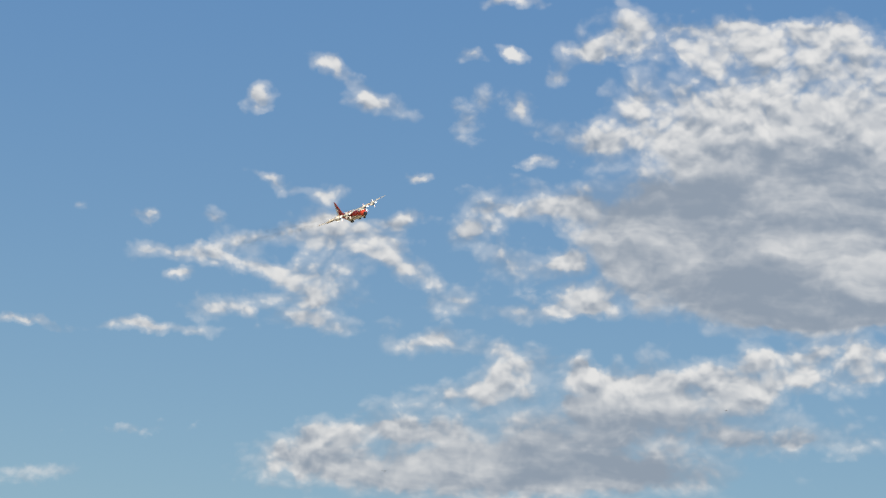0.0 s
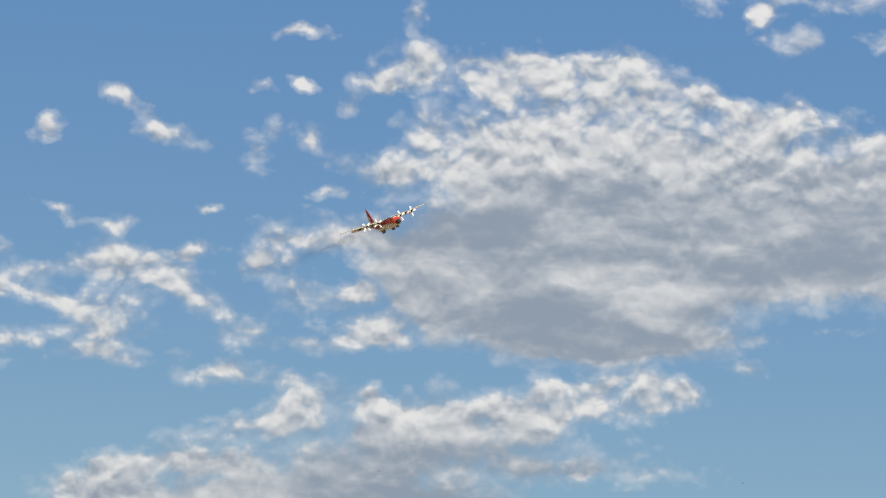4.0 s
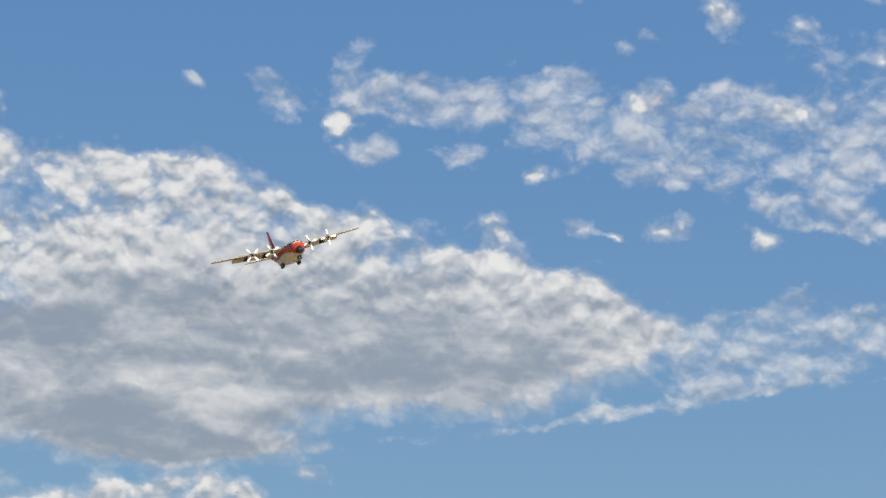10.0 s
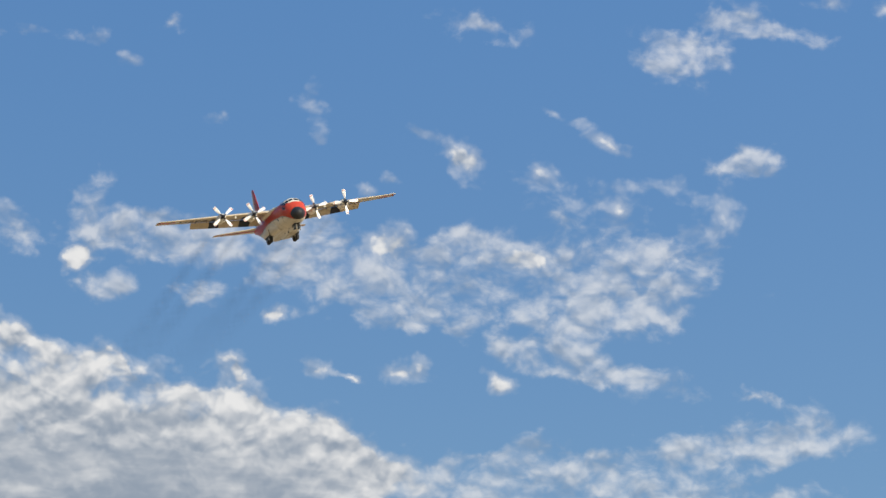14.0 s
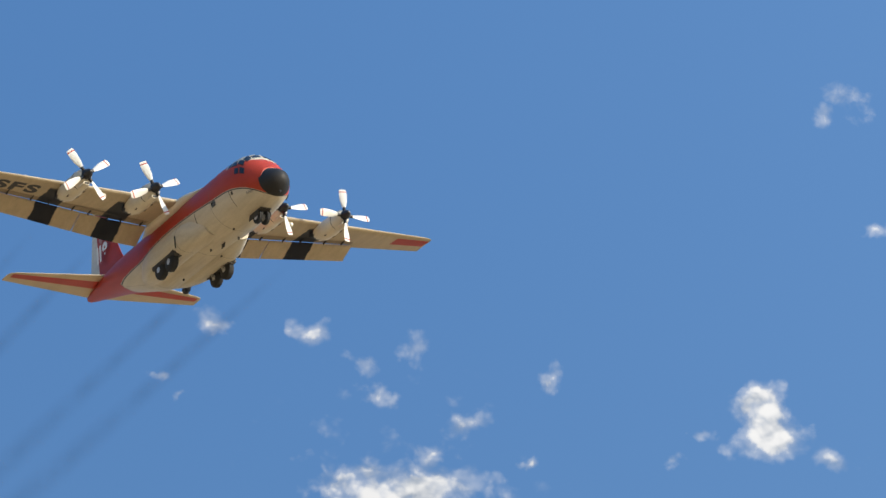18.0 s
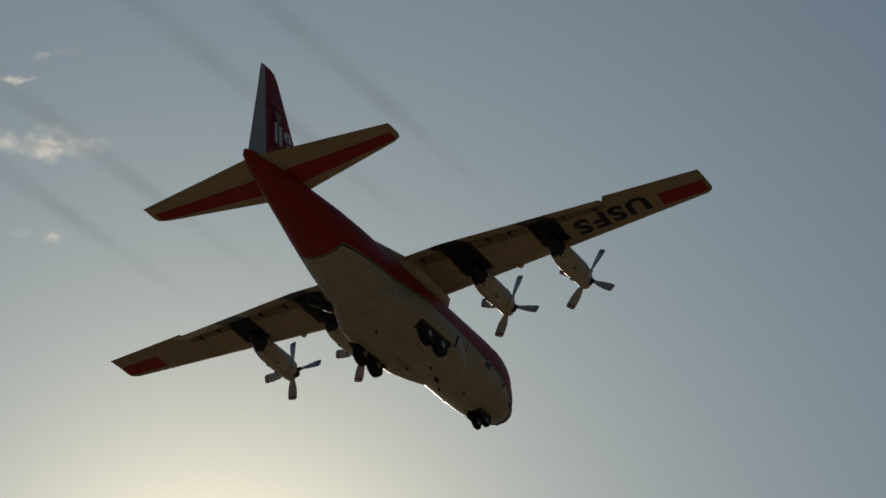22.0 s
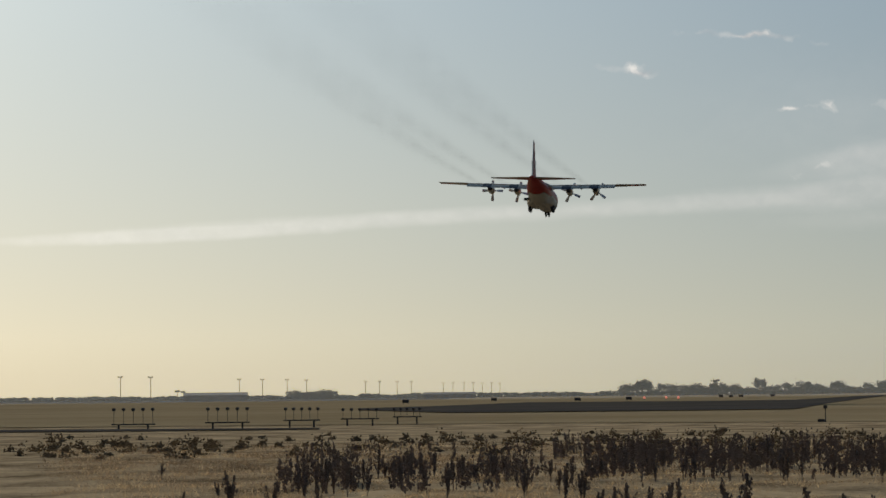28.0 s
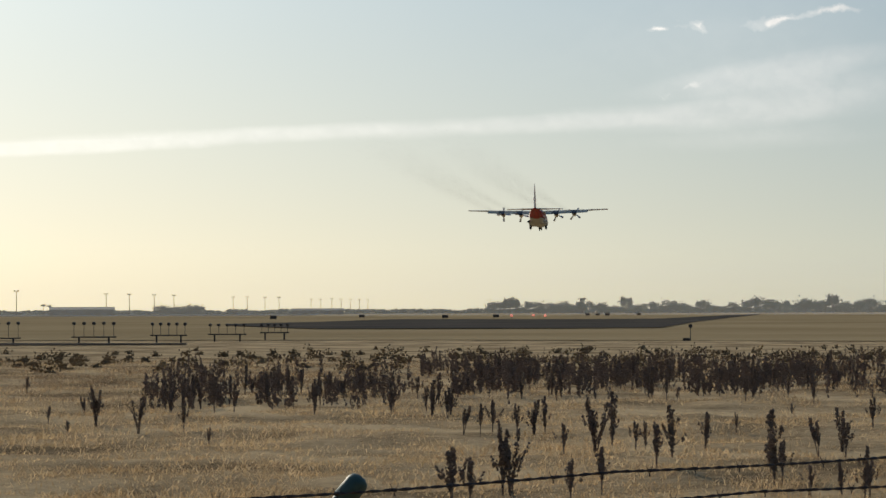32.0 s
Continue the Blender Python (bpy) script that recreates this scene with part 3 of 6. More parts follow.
# ---- materials ----
def material(name, base, rough=0.6, metal=0.0, spread=0.12, scale=3.0, bump=0.0, bump_scale=40.0, spec=0.5):
    """A plain surface with blotches at two scales and a fine relief."""
    mat = bpy.data.materials.new(name)
    mat.use_nodes = True
    n, l = mat.node_tree.nodes, mat.node_tree.links
    bsdf = n["Principled BSDF"]
    bsdf.inputs["Roughness"].default_value, bsdf.inputs["Metallic"].default_value = rough, metal
    bsdf.inputs["Specular IOR Level"].default_value = spec
    where = n.new("ShaderNodeTexCoord")
    big, small = n.new("ShaderNodeTexNoise"), n.new("ShaderNodeTexNoise")
    for node, s, d in ((big, scale, 5.0), (small, scale * 9, 4.0)):
        node.inputs["Scale"].default_value, node.inputs["Detail"].default_value = s, d
        l.new(where.outputs["Object"], node.inputs["Vector"])
    both = n.new("ShaderNodeMath")
    both.operation = "MULTIPLY_ADD"
    both.inputs[1].default_value = 0.4
    l.new(small.outputs["Fac"], both.inputs[0])
    l.new(big.outputs["Fac"], both.inputs[2])
    ramp = n.new("ShaderNodeMapRange")
    ramp.inputs[1].default_value, ramp.inputs[2].default_value = 0.4, 1.0
    ramp.inputs[3].default_value, ramp.inputs[4].default_value = 1 - spread, 1 + spread
    l.new(both.outputs[0], ramp.inputs[0])
    tone = n.new("ShaderNodeMix")
    tone.data_type, tone.blend_type = "RGBA", "MULTIPLY"
    tone.inputs[0].default_value = 1.0
    tone.inputs[6].default_value = (*base, 1)
    l.new(ramp.outputs[0], tone.inputs[7])
    l.new(tone.outputs[2], bsdf.inputs["Base Color"])
    if bump:
        relief, height = n.new("ShaderNodeBump"), n.new("ShaderNodeTexNoise")
        height.inputs["Scale"].default_value, height.inputs["Detail"].default_value = bump_scale, 4.0
        l.new(where.outputs["Object"], height.inputs["Vector"])
        l.new(height.outputs["Fac"], relief.inputs["Height"])
        relief.inputs["Strength"].default_value, relief.inputs["Distance"].default_value = bump, 0.05
        l.new(relief.outputs[0], bsdf.inputs["Normal"])
    return mat


class Paint:
    """A painted surface whose areas are set out in the thing's own metres."""

    def __init__(self, name, rough=0.42):
        self.mat = bpy.data.materials.new(name)
        self.mat.use_nodes = True
        self.n, self.l = self.mat.node_tree.nodes, self.mat.node_tree.links
        self.bsdf = self.n["Principled BSDF"]
        self.bsdf.inputs["Roughness"].default_value, self.bsdf.inputs["Specular IOR Level"].default_value = rough, 0.22
        self.where = self.n.new("ShaderNodeTexCoord").outputs["Object"]
        sep = self.n.new("ShaderNodeSeparateXYZ")
        self.l.new(self.where, sep.inputs[0])
        self.x, self.y, self.z = sep.outputs

    def math(self, operation, a, b=None, c=None):
        node = self.n.new("ShaderNodeMath")
        node.operation = operation
        for slot, v in enumerate((a, b, c)):
            if isinstance(v, (int, float)):
                node.inputs[slot].default_value = v
            elif v is not None:
                self.l.new(v, node.inputs[slot])
        return node.outputs[0]

    def step(self, value, edge, soft=0.01):
        node = self.n.new("ShaderNodeMapRange")
        node.inputs[1].default_value, node.inputs[2].default_value = edge - soft, edge + soft
        self.l.new(value, node.inputs[0])
        return node.outputs[0]

    def band(self, value, low, high, soft=0.01):
        return self.math("MULTIPLY", self.step(value, low, soft), self.math("SUBTRACT", 1.0, self.step(value, high, soft)))

    def mix(self, fac, a, b, blend="MIX"):
        node = self.n.new("ShaderNodeMix")
        node.data_type, node.blend_type = "RGBA", blend
        for slot, v in ((0, fac), (6, a), (7, b)):
            if isinstance(v, (int, float)):
                node.inputs[slot].default_value = v
            elif isinstance(v, tuple):
                node.inputs[slot].default_value = (*v, 1)
            else:
                self.l.new(v, node.inputs[slot])
        return node.outputs[2]

    def noise(self, scale, detail=5.0, stretch=(1, 1, 1), rough=0.55):
        m = self.n.new("ShaderNodeMapping")
        m.inputs["Scale"].default_value = stretch
        self.l.new(self.where, m.inputs[0])
        node = self.n.new("ShaderNodeTexNoise")
        node.inputs["Scale"].default_value, node.inputs["Detail"].default_value, node.inputs["Roughness"].default_value = scale, detail, rough
        self.l.new(m.outputs[0], node.inputs["Vector"])
        return node.outputs["Fac"]

    def line(self, value, rows):
        """A height that follows value through (value, height) rows."""
        low, high = rows[0][0], rows[-1][0]
        at = self.n.new("ShaderNodeMapRange")
        at.inputs[1].default_value, at.inputs[2].default_value = low, high
        self.l.new(value, at.inputs[0])
        curve = self.n.new("ShaderNodeFloatCurve")
        self.l.new(at.outputs[0], curve.inputs["Value"])
        points = curve.mapping.curves[0].points
        for k, (v, h) in enumerate(rows):
            place = ((v - low) / (high - low), (h + 4) / 8)
            if k == 0:
                points[0].location = place
            elif k == len(rows) - 1:
                points[len(points) - 1].location = place
            else:
                points.new(*place)
        curve.mapping.update()
        return self.math("MULTIPLY_ADD", curve.outputs[0], 8.0, -4.0)

    def done(self, colour):
        # streaks of grime along the airflow, and fine mottling
        streak = self.noise(1.0, 6.0, (0.35, 2.2, 2.2))
        fine = self.noise(7.0, 4.0)
        grime = self.math("ADD", self.math("MULTIPLY", streak, 0.5), self.math("MULTIPLY", fine, 0.22))
        tone = self.n.new("ShaderNodeMapRange")
        tone.inputs[1].default_value, tone.inputs[2].default_value = 0.2, 0.55
        tone.inputs[3].default_value, tone.inputs[4].default_value = 0.74, 1.03
        self.l.new(grime, tone.inputs[0])
        self.l.new(self.mix(1.0, colour, tone.outputs[0], "MULTIPLY"), self.bsdf.inputs["Base Color"])
        return self.mat


WHITE, RED, BLACK = (0.65, 0.58, 0.46), (0.45, 0.045, 0.030), (0.013, 0.016, 0.028)
ORANGE_RED = (0.50, 0.055, 0.025)


def make_fuselage_paint():
    p = Paint("fuselage_paint")
    edge = p.line(p.x, [(-10.5, -0.10), (-9.65, -0.13), (-8.5, -0.20), (-6.9, -0.30), (-4.8, -0.34), (-3.6, -0.14), (-2.2, 0.02), (0.14, 0.09), (3.3, -0.05), (6.0, -0.30), (8.0, -0.45), (9.2, -0.72), (10.0, -1.05), (10.6, -1.45), (11.1, -1.95)])
    # the red comes down to the stripe, and right round the body behind the ramp
    above = p.math("MAXIMUM", p.math("SUBTRACT", p.z, edge), p.math("SUBTRACT", -9.72, p.x))
    front = p.step(p.x, 5.5, 3.0)
    red = p.mix(front, RED, ORANGE_RED)
    colour = p.mix(p.step(above, 0.0, 0.012), WHITE, red)
    # black pinstripe under the red, and the white roof of the cabin
    colour = p.mix(p.band(above, -0.11, -0.035), colour, BLACK)
    colour = p.mix(p.math("MULTIPLY", p.step(p.z, 2.02, 0.03), p.band(p.x, 0.0, 9.6)), colour, WHITE)
    colour = p.mix(p.math("MULTIPLY", p.step(p.z, 1.24, 0.03), p.band(p.x, 7.6, 9.9)), colour, WHITE)
    # ramp hinge and side door joints
    for at in (-5.15, 5.6, 1.2):
        colour = p.mix(p.math("MULTIPLY", p.band(p.x, at - 0.02, at + 0.02), p.math("SUBTRACT", 0.6, p.step(p.z, 0.6, 0.3))), colour, (0.12, 0.1, 0.08))
    for at, low, high in ((-9.3, -0.9, 0.9), (-6.0, -1.15, 1.15)):
        colour = p.mix(p.math("MULTIPLY", p.math("MULTIPLY", p.band(p.x, at - 0.02, at + 0.02), p.band(p.y, low, high)), p.math("SUBTRACT", 0.5, p.step(p.z, 0.3, 0.3))), colour, (0.2, 0.15, 0.1))
    for at in (-1.15, 1.15):
        colour = p.mix(p.math("MULTIPLY", p.math("MULTIPLY", p.band(p.y, at - 0.02, at + 0.02), p.band(p.x, -9.3, -5.1)), p.math("SUBTRACT", 0.45, p.step(p.z, 0.3, 0.3))), colour, (0.2, 0.15, 0.1))
    oil = p.math("MULTIPLY", p.step(p.noise(0.9, 6.0, (0.3, 1.6, 1.6)), 0.60, 0.12), 0.35)
    colour = p.mix(p.math("MULTIPLY", oil, p.math("SUBTRACT", 1.0, p.step(p.z, -1.2, 0.6))), colour, (0.30, 0.22, 0.13))
    return p.done(colour)


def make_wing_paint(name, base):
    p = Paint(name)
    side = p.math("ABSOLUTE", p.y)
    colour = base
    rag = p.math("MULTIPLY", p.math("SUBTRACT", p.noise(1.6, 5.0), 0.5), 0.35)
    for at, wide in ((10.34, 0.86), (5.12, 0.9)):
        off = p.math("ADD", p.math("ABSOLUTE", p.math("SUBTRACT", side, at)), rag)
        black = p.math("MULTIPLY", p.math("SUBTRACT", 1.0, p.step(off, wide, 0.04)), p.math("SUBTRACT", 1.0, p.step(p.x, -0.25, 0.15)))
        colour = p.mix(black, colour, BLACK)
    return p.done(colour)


def make_fin_paint():
    p = Paint("fin_paint")
    hinge = p.math("ADD", p.x, p.math("MULTIPLY", p.z, 0.04))
    return p.done(p.mix(p.step(hinge, -15.46, 0.01), (0.66, 0.66, 0.64), RED))


FUSELAGE_PAINT, FIN_PAINT = make_fuselage_paint(), make_fin_paint()
# the flap well takes the wing paint darkened, with shade in its colour
WING_PAINT, FLAP_WELL_SHADE = make_wing_paint("wing_paint", (0.57, 0.465, 0.325)), make_wing_paint("flap_well_shade_paint", (0.34, 0.265, 0.18))
NACELLE_PAINT = material("nacelle_paint", (0.67, 0.595, 0.47), 0.4, 0, 0.12, 0.8)
TAIL_CREAM = material("tail_paint", (0.57, 0.465, 0.325), 0.45, 0, 0.12, 0.8, spec=0.22)
RED_PAINT = material("red_paint", RED, 0.4, 0, 0.12, 0.8, spec=0.22)
BLACK_PAINT = material("black_paint", BLACK, 0.45, 0, 0.2, 1.0)
RADOME = material("radome_rubber", (0.012, 0.012, 0.014), 0.62, 0, 0.25, 1.5, 0.1, 10)
TYRE = material("tyre_rubber", (0.018, 0.018, 0.02), 0.8, 0, 0.2, 3.0, 0.2, 30)
RIM = material("wheel_metal", (0.55, 0.55, 0.55), 0.4, 0.5, 0.15, 4.0)
BARE = material("bare_metal", (0.45, 0.44, 0.42), 0.38, 0.8, 0.15, 3.0)
DARK_BAY = material("dark_bay", (0.05, 0.045, 0.04), 0.8, 0, 0.3, 3.0)
BLADE = material("blade_paint", (0.74, 0.73, 0.70), 0.45, 0, 0.1, 2.0)
HUB = material("spinner_paint", (0.014, 0.015, 0.02), 0.35, 0.0, 0.2, 3.0)
COCKPIT_GLASS = material("cockpit_glass", (0.015, 0.018, 0.022), 0.06, 0, 0.1, 1.0)
LAMP_GLASS = material("lamp_glass", (0.7, 0.68, 0.6), 0.12, 0.2, 0.1, 4.0)
NOZZLE_PAINT = material("nozzle_paint", (0.55, 0.11, 0.03), 0.5, 0, 0.25, 3.0)


# ---- mesh helpers ----
def part(name, bm, mat, parent=None, label="", smooth=True):
    """Links a bmesh as one mesh object under a thing or a part."""
    mesh = bpy.data.meshes.new(name)
    bm.normal_update()
    bm.to_mesh(mesh)
    bm.free()
    mesh.materials.append(mat)
    if smooth:
        mesh.set_sharp_from_angle(angle=radians(38))
    for poly in mesh.polygons:
        poly.use_smooth = smooth
    ob = new(name, mesh)
    if parent is not None:
        ob.parent = parent
    return tagged(ob, label)


def thing(name, label, category, group="", kind=""):
    return tagged(new(name), label, category, group, kind)


def loft(bm, rings, caps=True):
    """Skins closed rings of points, one after another."""
    rows = [[bm.verts.new(p) for p in ring] for ring in rings]
    for a, b in zip(rows, rows[1:]):
        for k in range(len(a)):
            n = (k + 1) % len(a)
            bm.faces.new((a[k], a[n], b[n], b[k]))
    if caps:
        bm.faces.new(rows[0][::-1])
        bm.faces.new(rows[-1])
    return bm


def ring_x(x, y, z, ry, rz, count=20, power=2.0):
    """A ring round the x axis, rounder (2) or squarer (more)."""
    out = []
    for k in range(count):
        a = 2 * math.pi * k / count
        c, s = math.cos(a), math.sin(a)
        out.append((x, y + ry * math.copysign(abs(c) ** (2 / power), c), z + rz * math.copysign(abs(s) ** (2 / power), s)))
    return out


def box(bm, size, at=(0, 0, 0), turn=None, bevel=0.0):
    made = bmesh.ops.create_cube(bm, size=1.0)["verts"]
    m = Matrix.Translation(at) @ (turn or Matrix()) @ Matrix.Diagonal((*size, 1))
    bmesh.ops.transform(bm, matrix=m, verts=made)
    if bevel:
        edges = list({e for v in made for e in v.link_edges})
        bmesh.ops.bevel(bm, geom=edges, offset=bevel, segments=2, affect="EDGES")
    return bm


def tube(bm, a, b, r1, r2=None, count=10, caps=True):
    a, b = Vector(a), Vector(b)
    q = (b - a).to_track_quat("Z", "Y")
    r2 = r1 if r2 is None else r2
    rings = [[p + q @ Vector((r * math.cos(2 * math.pi * k / count), r * math.sin(2 * math.pi * k / count), 0)) for k in range(count)] for p, r in ((a, r1), (b, r2))]
    return loft(bm, rings, caps)


def spun(bm, profile, axis="y", at=(0, 0, 0), count=24):
    """Turns rows of (along, radius) round an axis."""
    rings = []
    for along, r in profile:
        ring = []
        for k in range(count):
            a = 2 * math.pi * k / count
            u, v = r * math.cos(a), r * math.sin(a)
            p = {"x": (along, u, v), "y": (v, along, u), "z": (u, v, along)}[axis]
            ring.append(Vector(at) + Vector(p))
        rings.append(ring)
    return loft(bm, rings)


# ---- the aircraft: x forward, y to its left, z up; the nose tip lies at x = 12 ----
def aerofoil(le, te, y, z, thick, droop=0.0, count=14):
    """A wing section between le and te (both along x) at y: upper side, then lower."""
    chord, out = le - te, []
    for side in (1, -1):
        for k in range(count):
            u = (1 - math.cos(math.pi * k / (count - 1))) / 2 if side > 0 else (1 + math.cos(math.pi * k / (count - 1))) / 2
            if side < 0 and k in (0, count - 1):
                continue
            h = 5 * thick * (0.2969 * math.sqrt(u) - 0.126 * u - 0.3516 * u * u + 0.2843 * u ** 3 - 0.1015 * u ** 4)
            camber = 0.02 * chord * math.sin(math.pi * u)
            out.append((le - u * chord, y, z + camber + side * h * (1.0 if side > 0 else 0.8) - droop * u))
    return out


def wing_at(y):
    """Leading edge, trailing edge, height and thickness of the wing at |y|."""
    y = abs(y)
    f = y / 20.1
    return 12 - (10.90 + 0.96 * f), 12 - (16.05 - 1.77 * max(0.0, (y - 5.0) / 15.1)), 1.74 + 0.70 * f, 0.84 * (1 - f) + 0.27 * f


def wing_under(x, y, below=0.0):
    """A point on the wing's lower side."""
    le, te, z, thick = wing_at(y)
    u = min(max((le - x) / (le - te), 0.0), 1.0)
    h = 5 * thick * (0.2969 * math.sqrt(u) - 0.126 * u - 0.3516 * u * u + 0.2843 * u ** 3 - 0.1015 * u ** 4)
    return Vector((x, y, z + 0.02 * (le - te) * math.sin(math.pi * u) - 0.8 * h - below))


def under_plate(bm, corners, below, cuts=6):
    """A thin painted panel that lies on the wing's lower side; corners are (x, y)."""
    grid = []
    for i in range(cuts + 1):
        row = []
        for k in range(cuts + 1):
            u, v = i / cuts, k / cuts
            a = Vector(corners[0]).lerp(Vector(corners[1]), u)
            b = Vector(corners[3]).lerp(Vector(corners[2]), u)
            q = a.lerp(b, v)
            row.append(bm.verts.new(wing_under(q.x, q.y, below)))
        grid.append(row)
    for i in range(cuts):
        for k in range(cuts):
            bm.faces.new((grid[i][k], grid[i + 1][k], grid[i + 1][k + 1], grid[i][k + 1]))
    return bm


def lettering(name, text, size, mat, parent, place, label=""):
    """Flat letters, one part each; place turns a letter's (x, y) into a point of the thing."""
    letters, reach = [], 0.0
    for char in text:
        curve = bpy.data.curves.new(name, "FONT")
        curve.body, curve.size, curve.align_x, curve.align_y = char, size, "LEFT", "CENTER"
        curve.offset = 0.045 * size
        helper = bpy.data.objects.new(name, curve)
        mesh = bpy.data.meshes.new_from_object(helper)
        bpy.data.objects.remove(helper)
        bm = bmesh.new()
        bm.from_mesh(mesh)
        bmesh.ops.remove_doubles(bm, verts=bm.verts, dist=0.0005)
        low, high = min(v.co.x for v in bm.verts), max(v.co.x for v in bm.verts)
        for v in bm.verts:
            v.co.x += reach - low
        reach += high - low + 0.09 * size
        bmesh.ops.subdivide_edges(bm, edges=[e for e in bm.edges if e.calc_length() > 0.5], cuts=2)
        letters.append(bm)
    for bm in letters:
        for v in bm.verts:
            v.co = place(v.co.x - (reach - 0.09 * size) / 2, v.co.y)
        part(name, bm, mat, parent, label, smooth=False)


# fuselage: station from the nose, bottom, top, half width
BODY = [(1.05, -1.72, 0.28, 1.10), (1.4, -1.88, 0.66, 1.34), (1.8, -1.98, 1.02, 1.54), (2.3, -2.05, 1.56, 1.74), (2.8, -2.09, 2.0, 1.90), (3.4, -2.12, 2.18, 2.02), (4.2, -2.13, 2.24, 2.11), (5.5, -2.14, 2.27, 2.17),
        (8, -2.14, 2.27, 2.18), (12, -2.14, 2.27, 2.18), (16, -2.14, 2.27, 2.18), (17.2, -2.08, 2.27, 2.17), (18.5, -1.74, 2.27, 2.12), (20.2, -1.12, 2.26, 2.0), (22.2, -0.38, 2.25, 1.76), (24.5, 0.36, 2.22, 1.38), (26.5, 0.90, 2.2, 1.02), (28.0, 1.30, 2.17, 0.70), (28.9, 1.52, 2.15, 0.46), (29.4, 1.68, 2.12, 0.30), (29.65, 1.82, 2.04, 0.10)]


def skin(s, turn, out=0.0):
    """A point of the fuselage at a station; turn in degrees up from the left side."""
    for a, b in zip(BODY, BODY[1:]):
        if a[0] <= s <= b[0]:
            u = (s - a[0]) / (b[0] - a[0])
            _, low, top, w = [p + (q - p) * u for p, q in zip(a, b)]
    c, n = math.cos(radians(turn)), math.sin(radians(turn))
    p = Vector((12 - s, w * math.copysign(abs(c) ** (2 / 2.15), c), (low + top) / 2 + (top - low) / 2 * math.copysign(abs(n) ** (2 / 2.15), n)))
    away = Vector((0.25, c, n)).normalized()
    return p + away * out


def skin_pane(bm, s0, s1, t0, t1, out=0.03, lean=0.0):
    """A raised pane on the fuselage between two stations and two turns."""
    grid = []
    for i in range(4):
        row = []
        for k in range(4):
            t = t0 + (t1 - t0) * k / 3
            row.append((s0 + (s1 - s0) * i / 3 + lean * k / 3, t))
        grid.append(row)
    front = [[bm.verts.new(skin(s, t, out)) for s, t in row] for row in grid]
    for i in range(3):
        for k in range(3):
            bm.faces.new((front[i][k], front[i + 1][k], front[i + 1][k + 1], front[i][k + 1]))
    edge = [front[i][0] for i in range(4)] + [front[3][k] for k in (1, 2, 3)] + [front[i][3] for i in (2, 1, 0)] + [front[0][k] for k in (2, 1)]
    low = [bm.verts.new(v.co - (v.co - Vector((v.co.x - 0.3, 0, 0))).normalized() * (out + 0.05)) for v in edge]
    for k in range(len(edge)):
        n = (k + 1) % len(edge)
        bm.faces.new((edge[k], low[k], low[n], edge[n]))
    bmesh.ops.recalc_face_normals(bm, faces=bm.faces)
    return bm


